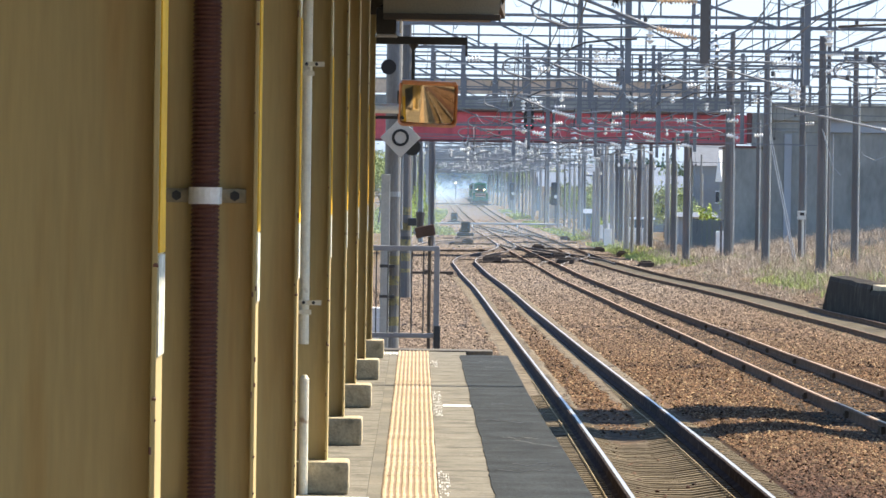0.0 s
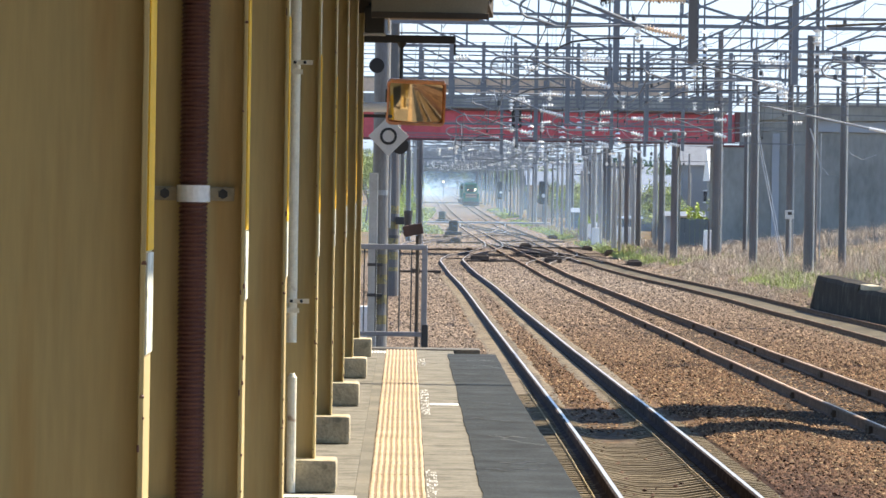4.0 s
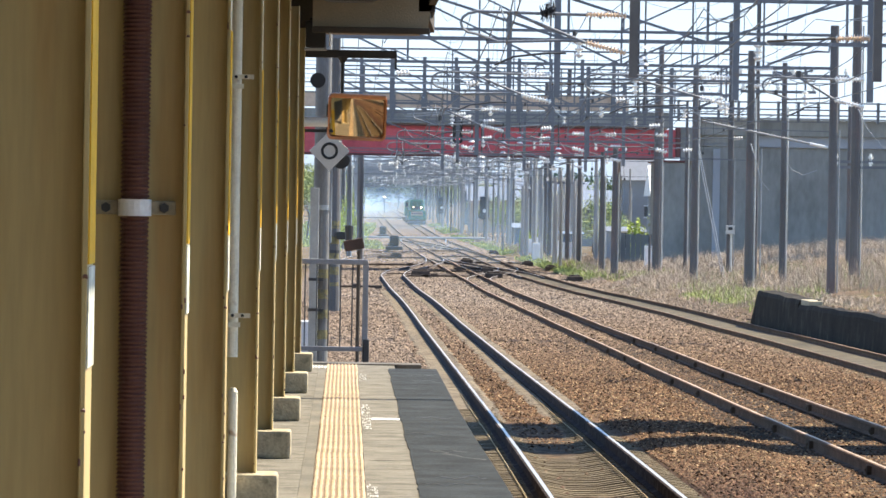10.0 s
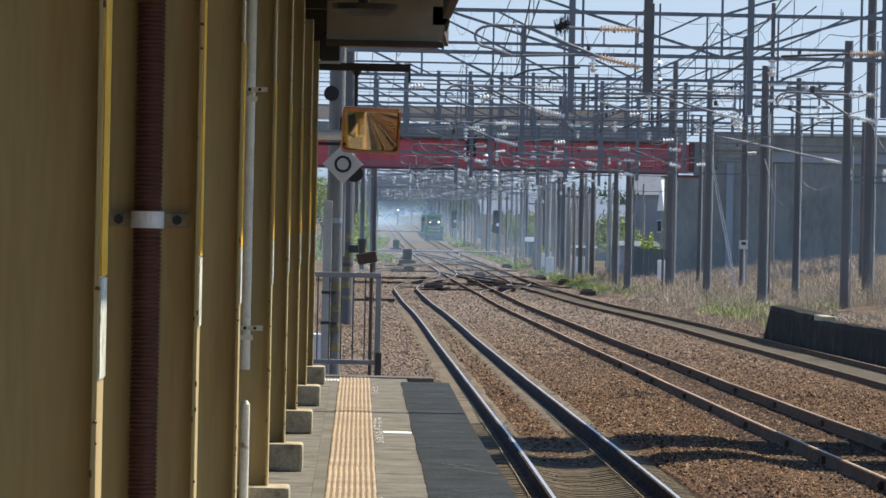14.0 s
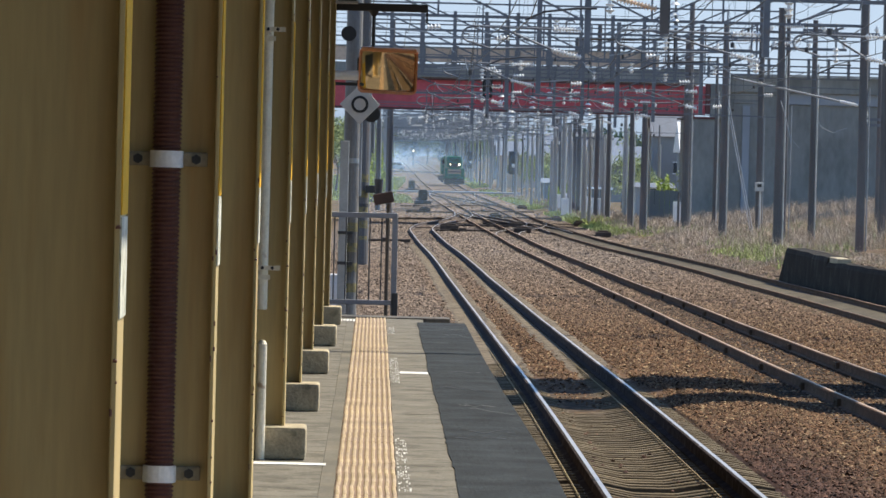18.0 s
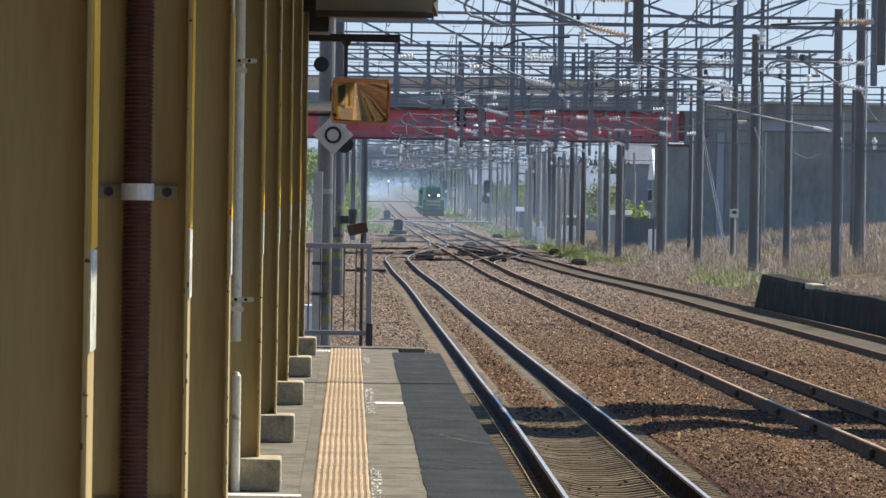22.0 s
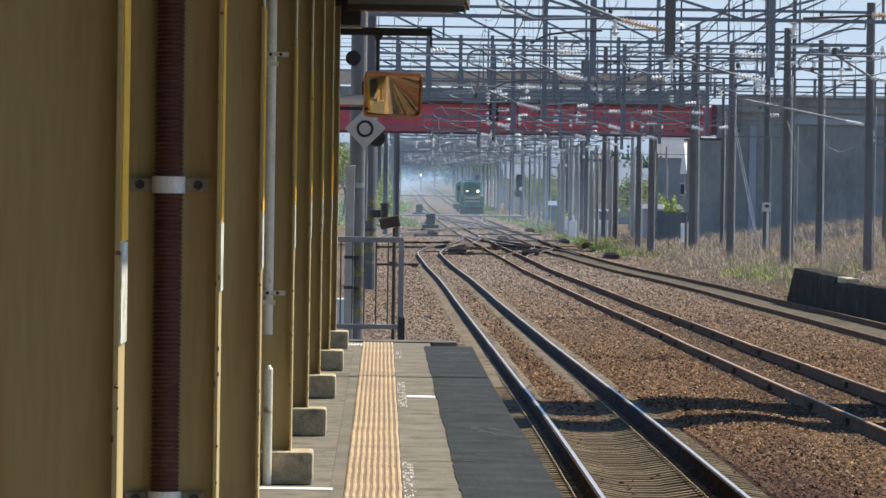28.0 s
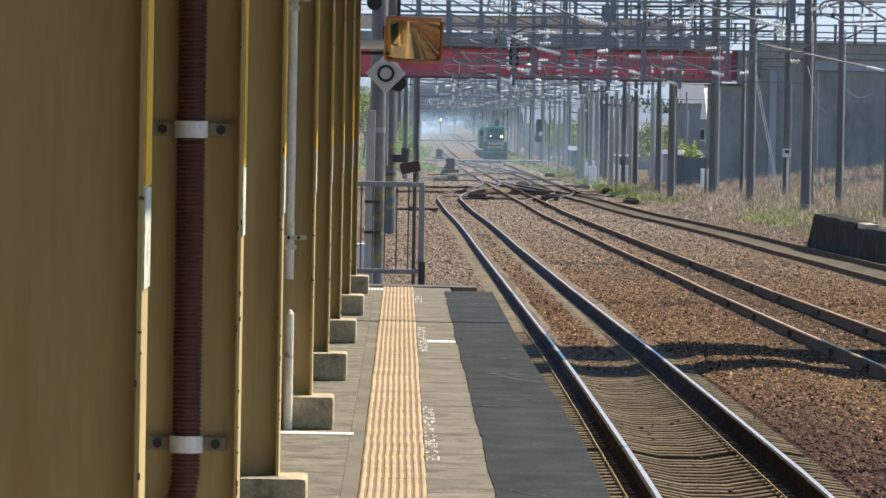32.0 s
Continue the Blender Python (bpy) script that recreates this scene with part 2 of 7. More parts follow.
M = dict(
    cream=mat("cream_paint", (0.475, 0.36, 0.154), 0.5, var=0.09, scale=2.2, fine=25, bump=0.04, second=(0.40, 0.245, 0.075), mask=0.5, edge=0.3, stretch=(2.5, 1, 0.2)),
    yellow_tape=mat("yellow_tape", (0.74, 0.42, 0.035), 0.8, spec=0.1, var=0.12, scale=5, bump=0.02),
    white_tape=mat("white_tape", (0.56, 0.56, 0.48), 0.75, spec=0.15, var=0.3, scale=9, bump=0.05, second=(0.40, 0.40, 0.31), mask=0.5),
    brown_pipe=mat("brown_conduit", (0.13, 0.055, 0.04), 0.55, var=0.15),
    white_paint=mat("white_paint", (0.78, 0.76, 0.72), 0.5, var=0.12, second=(0.4, 0.3, 0.2), mask=0.68),
    concrete=mat("concrete", (0.22, 0.195, 0.16), 0.85, var=0.22, scale=2.0, fine=50, bump=0.3, second=(0.2, 0.18, 0.15), mask=0.58),
    footing=mat("footing_concrete", (0.38, 0.32, 0.215), 0.85, var=0.25, scale=5.0, bump=0.3, second=(0.20, 0.18, 0.12), mask=0.55),
    paver=mat("paving_concrete", (0.158, 0.145, 0.118), 0.9, spec=0.2, var=0.24, scale=3.2, fine=38, bump=0.35, second=(0.112, 0.102, 0.082), mask=0.50, random_amount=0.05),
    endkerb=mat("weathered_kerb", (0.085, 0.075, 0.062), 0.9, var=0.3, scale=2.0, fine=40, bump=0.3, second=(0.05, 0.045, 0.04), mask=0.5),
    asphalt=mat("edge_asphalt", (0.022, 0.026, 0.029), 0.9, spec=0.15, var=0.5, scale=2.4, fine=40, bump=0.4, second=(0.036, 0.040, 0.042), mask=0.56, edge=0.2),
    tactile_base=mat("tactile_groove", (0.20, 0.135, 0.09), 0.85, var=0.15, scale=2.5, random_amount=0.1),
    tactile=mat("tactile_yellow", (0.385, 0.29, 0.165), 0.75, var=0.18, scale=2.5, fine=30, bump=0.15, second=(0.38, 0.285, 0.19), mask=0.5, random_amount=0.1),
    worn_white=mat("worn_white_marking", (0.75, 0.74, 0.70), 0.7, var=0.2, scale=6),
    # ballast and stones pale with distance: haze mixed into their colour
    ballast=mat("ballast", (0.082, 0.046, 0.025), 0.9, stained=True, dust_haze=(0.122, 0.096, 0.077), spec=0.1, var=0.45, scale=0.8, fine=14, bump=1.0, second=(0.130, 0.083, 0.048), mask=0.46, edge=0.3),
    stone=mat("ballast_stone", (0.094, 0.051, 0.027), 0.9, stained=True, dust_haze=(0.168, 0.132, 0.106), spec=0.15, island=0.72, var=0.45, scale=9, fine=30, bump=0.2, second=(0.225, 0.160, 0.090), mask=0.54),
    grass=mat("grass_ground", (0.122, 0.088, 0.062), 0.95, spec=0.03, var=0.45, scale=0.3, fine=9, bump=0.6, second=(0.085, 0.095, 0.04), mask=0.55),
    dry=mat("dry_grass", (0.46, 0.375, 0.29), 0.9, island=0.5, spec=0.1, var=0.3, scale=0.8, fine=9, bump=0.0),
    green=mat("green_grass", (0.37, 0.42, 0.15), 0.9, island=0.4, spec=0.1, var=0.3, scale=0.8, fine=9, bump=0.0),
    # rail sides pale with distance too, the haze put into their colour
    rail=mat("rail_steel", (0.046, 0.038, 0.036), 0.9, 0.0, dust_haze=(0.135, 0.118, 0.115), haze_from=45.0, haze_to=150.0, cess=0.0, spec=0.0, var=0.25, scale=3, second=(0.062, 0.052, 0.052), mask=0.5),
    rust=mat("rusty_rail", (0.30, 0.19, 0.125), 0.8, 0.0, spec=0.1, var=0.25, scale=3),
    railtop=mat("polished_rail_head", (0.50, 0.47, 0.43), 0.36, 0.75, var=0.08, scale=3),
    sleeper=mat("sleeper_concrete", (0.130, 0.102, 0.065), 0.9, spec=0.1, var=0.3, scale=3, bump=0.3, random_amount=0.2),
    steel=mat("grey_steel", (0.15, 0.162, 0.185), 0.48, 0.1, var=0.15, scale=1.5, second=(0.2, 0.16, 0.13), mask=0.68),
    # steel of the far gantries, with distance haze put into its colour
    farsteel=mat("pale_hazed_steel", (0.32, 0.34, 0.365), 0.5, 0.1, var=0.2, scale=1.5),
    darksteel=mat("dark_steel", (0.07, 0.07, 0.072), 0.55, 0.3, var=0.15, scale=1.5),
    galv=mat("galvanised_steel", (0.34, 0.355, 0.37), 0.55, 0.3, var=0.12, scale=2),
    polec=mat("pole_concrete", (0.120, 0.116, 0.118), 0.5, second=(0.145, 0.115, 0.11), mask=0.5, edge=0.2, spec=0.3, var=0.2, scale=1.0, bump=0.2, stretch=(1, 1, 0.3)),
    # pale poles along the line, lightened further for distance haze
    polepale=mat("pale_pole_concrete", (0.33, 0.325, 0.315), 0.55, var=0.18, scale=1.0, bump=0.2, stretch=(1, 1, 0.3)),
    wire=mat("copper_wire", (0.10, 0.11, 0.11), 0.5, 0.5, var=0.1),
    porcelain=mat("white_porcelain", (0.85, 0.85, 0.83), 0.25, var=0.05, bump=0),
    brownins=mat("brown_porcelain", (0.74, 0.58, 0.42), 0.25, var=0.12, bump=0),
    black=mat("black_plastic", (0.02, 0.02, 0.022), 0.45, var=0.1, bump=0.05),
    orange=mat("orange_frame", (0.62, 0.24, 0.09), 0.4, var=0.2, scale=8, bump=0.02),
    girder=mat("red_girder_paint", (0.56, 0.10, 0.12), 0.6, var=0.15, scale=0.3, fine=4, bump=0.1, second=(0.22, 0.05, 0.05), mask=0.58),
    bridgec=mat("bridge_concrete", (0.265, 0.272, 0.26), 0.85, var=0.15, scale=0.35, fine=5, bump=0.2, second=(0.215, 0.223, 0.213), mask=0.54, stretch=(1, 1, 0.35)),
    parapet=mat("parapet_concrete", (0.60, 0.47, 0.36), 0.85, var=0.15, scale=0.3, fine=5),
    platdark=mat("old_platform_wall", (0.024, 0.020, 0.016), 0.9, spec=0.1, var=0.35, scale=1.0, fine=14, bump=0.5, second=(0.048, 0.041, 0.033), mask=0.56),
    locogreen=mat("loco_green", (0.02, 0.16, 0.10), 0.4, var=0.08, scale=1),
    locodark=mat("loco_underframe", (0.03, 0.032, 0.035), 0.7, var=0.15),
    lococream=mat("loco_cream_band", (0.36, 0.29, 0.22), 0.5, var=0.1),
    glass=mat("dark_window_glass", (0.02, 0.025, 0.03), 0.08, var=0.02, bump=0),
    lamp=mat("headlamp", (1.0, 0.86, 0.50), 0.3, emit=3.0, bump=0),
    redlamp=mat("red_signal_lamp", (1.0, 0.03, 0.05), 0.3, emit=9.0, bump=0),
    weed=mat("weed_leaf", (0.30, 0.33, 0.17), 0.9, island=0.4, spec=0.1, var=0.3, scale=0.8, fine=9, bump=0.0),
    leaf=mat("leaf", (0.32, 0.37, 0.16), 0.8, island=0.35, spec=0.2, var=0.3, scale=0.5, fine=4, bump=0),
    bark=mat("bark", (0.10, 0.08, 0.06), 0.9, var=0.2),
    house=mat("house_wall", (0.24, 0.245, 0.25), 0.8, var=0.1, scale=0.2),
    roofb=mat("house_roof", (0.16, 0.20, 0.27), 0.6, var=0.12, scale=0.3),
    whitebox=mat("white_cabinet", (0.8, 0.8, 0.8), 0.5, var=0.06),
    bluebox=mat("blue_sheet", (0.12, 0.17, 0.24), 0.6, var=0.1),
)

# ---- building helpers ----
WORLD = {}


def thing(name, label, category, at=(0, 0, 0), group="", kind="", turn=0.0):
    ob = new(name)
    ob.matrix_basis = pose(*at, 0, 0, turn)
    WORLD[ob] = ob.matrix_basis.copy()
    return tagged(ob, label, category, group, kind)


def put(ob, parent, m):
    """Parents ob so that it stands at the world pose m."""
    WORLD[ob] = m
    if parent is not None:
        ob.parent = parent
        ob.matrix_basis = WORLD[parent].inverted() @ m
    else:
        ob.matrix_basis = m
    return ob


def link_mesh(name, me, material, parent, m=None, label="", smooth=False):
    if material is not None and not me.materials:
        me.materials.append(material)
    if smooth:
        me.polygons.foreach_set("use_smooth", [True] * len(me.polygons))
    ob = new(name, me)
    if label:
        tagged(ob, label)
    return put(ob, parent, m if m is not None else (WORLD[parent].copy() if parent is not None else Matrix()))


def part(name, bm, material, parent, label="", smooth=False, m=None):
    """Links a bmesh, given in the parent's own space, as one mesh object under it."""
    me = bpy.data.meshes.new(name)
    bm.to_mesh(me)
    bm.free()
    return link_mesh(name, me, material, parent, m, label, smooth)


def box(bm, x0, x1, y0, y1, z0, z1, bevel=0.0):
    r = bmesh.ops.create_cube(bm, size=1.0)
    bmesh.ops.transform(bm, verts=r["verts"], matrix=Matrix.Translation(((x0 + x1) / 2, (y0 + y1) / 2, (z0 + z1) / 2)) @ Matrix.Diagonal((x1 - x0, y1 - y0, z1 - z0, 1)))
    if bevel:
        es = list({e for v in r["verts"] for e in v.link_edges})
        bmesh.ops.bevel(bm, geom=es, offset=bevel, segments=2, affect="EDGES", profile=0.6)
    return bm


def boxes(*args, bevel=0.0):
    bm = bmesh.new()
    for a in args:
        box(bm, *a, bevel=bevel)
    return bm


def rod(bm, p, q, r0, r1=None, n=10):
    p, q = Vector(p), Vector(q)
    d = q - p
    m = Matrix.Translation((p + q) / 2) @ d.to_track_quat("Z", "Y").to_matrix().to_4x4()
    bmesh.ops.create_cone(bm, cap_ends=True, segments=n, radius1=r0, radius2=r1 if r1 is not None else r0, depth=d.length, matrix=m)
    return bm


def rods(*args, n=10):
    bm = bmesh.new()
    for a in args:
        rod(bm, *a, n=n)
    return bm


UNIT = {}


def unit(shape, material):
    key = (shape, material.name)
    if key not in UNIT:
        bm = bmesh.new()
        if shape == "box":
            bmesh.ops.create_cube(bm, size=1.0)
        else:
            bmesh.ops.create_cone(bm, cap_ends=True, segments=10, radius1=0.5, radius2=0.5, depth=1.0)
        me = bpy.data.meshes.new(shape)
        bm.to_mesh(me)
        bm.free()
        if shape != "box":
            me.polygons.foreach_set("use_smooth", [len(p.vertices) == 4 for p in me.polygons])
        me.materials.append(material)
        UNIT[key] = me
    return UNIT[key]


def member(name, p, q, w, h, material, parent, shape="box", label=""):
    """A straight bar from p to q in world metres, on a shared unit mesh."""
    p, q = Vector(p), Vector(q)
    d = q - p
    ob = new(name, unit(shape, material))
    up = "Y" if abs(d.normalized().z) < 0.99 else "X"
    m = Matrix.Translation((p + q) / 2) @ d.to_track_quat("Z", up).to_matrix().to_4x4() @ Matrix.Diagonal((w, h, d.length, 1))
    if label:
        tagged(ob, label)
    return put(ob, parent, m)


def tube_mesh(name, pts, r, n=5):
    """A thin tube along a polyline, for wires and pipes."""
    pts = [Vector(p) for p in pts]
    vs, fs = [], []
    for i, p in enumerate(pts):
        d = (pts[min(i + 1, len(pts) - 1)] - pts[max(i - 1, 0)]).normalized()
        a = d.cross(Vector((0, 0, 1)))
        a = a.normalized() if a.length > 1e-4 else Vector((1, 0, 0))
        b = a.cross(d)
        for k in range(n):
            c, s = math.cos(6.2832 * k / n), math.sin(6.2832 * k / n)
            vs.append(p + (a * c + b * s) * r)
        if i:
            for k in range(n):
                fs.append(((i - 1) * n + k, (i - 1) * n + (k + 1) % n, i * n + (k + 1) % n, i * n + k))
    fs.append(tuple(range(n - 1, -1, -1)))
    fs.append(tuple(range((len(pts) - 1) * n, len(pts) * n)))
    me = bpy.data.meshes.new(name)
    me.from_pydata([tuple(v) for v in vs], [], fs)
    return me


def wire(name, pts, r, material, parent, n=5, label=""):
    return link_mesh(name, tube_mesh(name, pts, r, n), material, parent, Matrix(), label)


def lerp_table(table, v):
    if v <= table[0][0]:
        return table[0][1]
    for (a, za), (b, zb) in zip(table, table[1:]):
        if v <= b:
            k = (v - a) / (b - a)
            return za + (zb - za) * k
    return table[-1][1]


# ---- plan: the lie of the line ----
PROFILE = [(-60, -0.75), (0, -0.76), (35, -0.87), (48, -1.0), (70, -1.22), (94, -1.45), (140, -1.77), (212, -2.1), (300, -2.25),
           (450, -2.3), (560, -2.3), (640, -2.15), (720, -1.9), (830, -1.35), (1000, -0.6), (1300, 0.3), (3000, 1.0)]
LINE_1 = [(-160, 1.5), (0, 2.0), (20, 2.18), (35, 2.29), (48, 2.39), (60, 2.46), (94, 2.58), (150, 2.65), (180, 2.63), (220, 2.47), (258, 2.36), (280, 2.95), (306, 4.9), (328, 5.85), (350, 6.1), (400, 6.0), (1300, 5.9)]
LINE_2 = [(-160, 5.6), (45, 5.97), (55, 6.04), (62, 6.07), (73, 6.14), (86, 6.27), (108, 6.41), (146, 6.5), (190, 6.44), (242, 6.42), (330, 6.2), (430, 5.95), (1500, 5.9)]
LINE_3 = [(-160, 10.2), (85, 10.6), (110, 10.8), (130, 10.95), (165, 10.95), (195, 10.65), (235, 9.95), (270, 9.65), (330, 9.6), (520, 9.75), (640, 10.15), (820, 10.25), (1500, 10.3)]


def rail_z(y):
    return lerp_table(PROFILE, y)


def smooth_table(table, y):
    return (lerp_table(table, y - 6) + 2 * lerp_table(table, y) + lerp_table(table, y + 6)) / 4


def ground_z(x, y):
    """Height of the open ground: the ballast under the rails, a bank to the right, fields beyond."""
    z = rail_z(y) - 0.18
    if 3.6 < x < 11.4:
        z += 0.015 * min(1.0, (x - 3.6) / 0.5, (11.4 - x) / 0.8)
    if 0.9 < x < 11.4 and 48 < y < 112:
        f = min(1.0, (y - 48) / 6, (112 - y) / 20)
        for table in (LINE_1, LINE_2, LINE_3):
            f *= min(1.0, max(0.0, (abs(x - smooth_table(table, y)) - 0.75) / 0.5))
        z += 0.045 * f * (0.6 + 0.6 * math.sin(x * 2.3 + y * 0.08) + 0.4 * math.sin(x * 4.7 - y * 0.12))
    if 0.9 < x < 5.0 and y < 63:
        z -= 0.10 * min(1.0, (63 - y) / 5) * min(1.0, max(0.0, (1.15 - abs(x - smooth_table(LINE_1, y))) / 0.2))
    if 11.0 < x < 13.0:
        z -= 0.10 * (1 - abs(x - 12.0))
    if x > 12.3:
        z += min(1.0, (x - 12.3) / (0.5 if y < 147 else 2.5)) * lerp_table([(0, 0.85), (90, 0.9), (152, 0.85), (200, 0.55), (300, 0.3), (500, 0.15)], y)
    if x > 15.5 and y < 300:
        z += min(1.5, (x - 15.5) * 0.13) * min(1.0, max(0.0, (y - 60) / 80))
    if x < -1.2:
        z += 0.1
    return z


def numpy_mesh(name, verts, tris):
    """A large mesh of triangles from arrays."""
    verts, tris = np.asarray(verts, np.float32).reshape(-1, 3), np.asarray(tris, np.int32).reshape(-1, 3)
    me = bpy.data.meshes.new(name)
    me.vertices.add(len(verts))
    me.vertices.foreach_set("co", verts.ravel())
    me.loops.add(len(tris) * 3)
    me.loops.foreach_set("vertex_index", tris.ravel())
    me.polygons.add(len(tris))
    me.polygons.foreach_set("loop_start", np.arange(0, len(tris) * 3, 3, dtype=np.int32))
    me.polygons.foreach_set("loop_total", np.full(len(tris), 3, np.int32))
    me.update(calc_edges=True)
    return me

# ---- ground ----
def build_ground():
    xs = [-900, -500, -250, -120, -60, -30, -15, -8, -4, -2, -1.2] + [round(0.2 * i, 2) for i in range(0, 78)] + [17, 20, 25, 35, 60, 120, 250, 500, 900]
    ys = [-60, -30, 0, 10, 15, 20, 25, 30, 35, 40, 44, 48] + [50 + 1.5 * i for i in range(40)] + [112, 125, 140, 160, 185, 212, 250, 300, 375, 450, 520, 560, 600, 640, 680, 720, 780, 830, 900, 1000, 1150, 1300, 2000, 3000, 4500]
    vs = [(x, y, ground_z(x, y)) for y in ys for x in xs]
    nx = len(xs)
    fs, ms = [], []
    for j in range(len(ys) - 1):
        for i in range(nx - 1):
            fs.append((j * nx + i, j * nx + i + 1, (j + 1) * nx + i + 1, (j + 1) * nx + i))
            cx = (xs[i] + xs[i + 1]) / 2
            ms.append(0 if -2.0 < cx < 11.6 else 1)
    me = bpy.data.meshes.new("ground")
    me.from_pydata(vs, [], fs)
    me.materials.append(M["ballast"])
    me.materials.append(M["grass"])
    me.polygons.foreach_set("material_index", ms)
    ob = new("ground", me)
    tagged(ob, "brown ballast and dry grassy railway ground", "ground", kind="structure")


build_ground()


# ---- tracks ----
def rail_mesh(table, side, y0, y1, step, cant):
    prof = [(-0.064, 0.0), (0.064, 0.0), (0.064, 0.012), (0.012, 0.03), (0.010, 0.105), (0.033, 0.118), (0.033, 0.148), (0.027, 0.1525), (-0.008, 0.153), (-0.027, 0.151), (-0.033, 0.147), (-0.033, 0.118), (-0.010, 0.105), (-0.012, 0.03), (-0.064, 0.012)]
    n = len(prof)
    vs, fs, ms = [], [], []
    y, rows = y0, 0
    while y <= y1 + 1e-6:
        x = smooth_table(table, y) + side * (0.5335 + 0.033)
        z = rail_z(y) - 0.153 + side * cant / 2
        vs += [(x + a, y, z + b) for a, b in prof]
        if rows:
            o = (rows - 1) * n
            for k in range(n):
                fs.append((o + k, o + n + k, o + n + (k + 1) % n, o + (k + 1) % n))
                ms.append(1 if k == 7 else 0)
        rows += 1
        y += step if y < 420 else step * 5
    fs.append(tuple(range(n)))
    ms.append(0)
    me = bpy.data.meshes.new("rail")
    me.from_pydata(vs, [], [tuple(reversed(f)) for f in fs])
    me.polygons.foreach_set("material_index", ms)
    return me


def build_track(table, label, body, y0, y1, sleepers, cant, step=0.58, head="rust", tie="sleeper"):
    tr = thing("railway_track", label, "track", (smooth_table(table, 40), 40, rail_z(40) - 0.17), "parallel running lines", kind="structure")
    for side in (-1, 1):
        me = rail_mesh(table, side, y0, y1, 2.0, cant)
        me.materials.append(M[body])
        me.materials.append(M[head])
        link_mesh("rail", me, None, tr, Matrix(), "steel rail with a bright worn head" if head == "railtop" else "rusty brown rail")
    if tie == "sleeper" and head == "railtop":
        # worn sleepers, hollowed between the rails
        bm, prev, h = bmesh.new(), None, 0.062
        for x, dz in ((-1.0, -0.03), (-0.85, -0.008), (-0.6, 0.0), (-0.46, -0.006), (-0.22, -0.052), (-0.18, -0.057), (0.13, -0.057), (0.17, -0.052), (0.46, -0.004), (0.6, 0.0), (0.85, -0.008), (1.0, -0.03)):
            row = [bm.verts.new(v) for v in ((x, -h, -0.16), (x, -h, dz - 0.006), (x, -h + 0.006, dz), (x, h - 0.006, dz), (x, h, dz - 0.006), (x, h, -0.16))]
            if prev:
                for k in range(5):
                    bm.faces.new((prev[k], prev[k + 1], row[k + 1], row[k]))
            else:
                bm.faces.new(row)
            prev = row
        bm.faces.new(list(reversed(prev)))
        bmesh.ops.recalc_face_normals(bm, faces=bm.faces)
    else:
        bm = boxes((-1.0, 1.0, -0.095, 0.095, -0.16, 0.0), bevel=0.02)
    me = bpy.data.meshes.new("sleeper")
    bm.to_mesh(me)
    bm.free()
    if tie == "sleeper" and head == "railtop":
        for off in (-0.70, 0.41):
            pts = [(smooth_table(table, y) + off + 0.001 * math.sin(y * 1.9), y, rail_z(y) - 0.136) for y in range(17, 80)]
            wire("edge_cable", pts, 0.007, M["palecable"], tr, n=6, label="dust-covered pale cable laid along the sleepers")
    y, n = sleepers[0], 0
    while y < sleepers[1]:
        if step == 0.40 and n == 58:
            # one sleeper is gone here
            y, n = y + step, n + 1
        link_mesh("sleeper", me, M[tie], tr, pose(smooth_table(table, y), y, rail_z(y) - 0.148 + 0.0015 * math.sin(n * 2.3), 0, 0, 0.25 * math.sin(n * 1.7)))
        y += step
        n += 1
    return tr


M["darktie"] = mat("dark_timber_sleeper", (0.055, 0.04, 0.028), 0.9, spec=0.1, var=0.3, scale=3, bump=0.3, random_amount=0.25)
M["palecable"] = mat("dusty_cable_sheath", (0.27, 0.21, 0.12), 0.9, var=0.25, scale=6, spec=0.1)
M["dullrust"] = mat("dull_rail_head", (0.20, 0.155, 0.12), 0.8, var=0.2, scale=3, spec=0.1)
M["wornhead"] = mat("worn_rusty_head", (0.44, 0.31, 0.20), 0.48, 0.4, var=0.2, scale=3, spec=0.2)
M["railbrown"] = mat("brown_rail_side", (0.125, 0.080, 0.056), 0.9, var=0.25, scale=3, spec=0.05)
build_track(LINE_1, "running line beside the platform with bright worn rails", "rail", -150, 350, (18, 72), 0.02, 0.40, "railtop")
build_track(LINE_2, "middle running line with rust-brown rails", "railbrown", -150, 1300, (42, 120), 0.03, head="wornhead", tie="darktie")
build_track(LINE_3, "far running line with dull brown rails", "railbrown", -150, 1300, (88, 150), 0.05, 0.58, "dullrust")


def build_fishplates():
    """Dark joint plates and rail anchors on the rust-brown middle line."""
    rnd = random.Random(61)
    tr = thing("rail_joints", "dark fishplates and anchors bolted to the middle rails", "rail joint", (6.4, 45, rail_z(45) - 0.15), kind="structure")
    for side in (-1, 1):
        y = 44 + rnd.uniform(0, 3)
        while y < 125:
            x = smooth_table(LINE_2, y) + side * 0.5665
            z = rail_z(y) - 0.153 + side * 0.015
            l = rnd.choice((0.06, 0.08, 0.22))
            part("fishplate", boxes((x - 0.062, x - 0.014, y - l, y + l, z + 0.02, z + 0.115), (x - 0.075, x - 0.06, y - 0.03, y + 0.03, z + 0.05, z + 0.085)), M["platebrown"], tr, m=Matrix())
            y += rnd.uniform(5.0, 12.0)


M["platebrown"] = mat("fishplate_rust", (0.085, 0.055, 0.036), 0.9, var=0.25, spec=0.1)
build_fishplates()


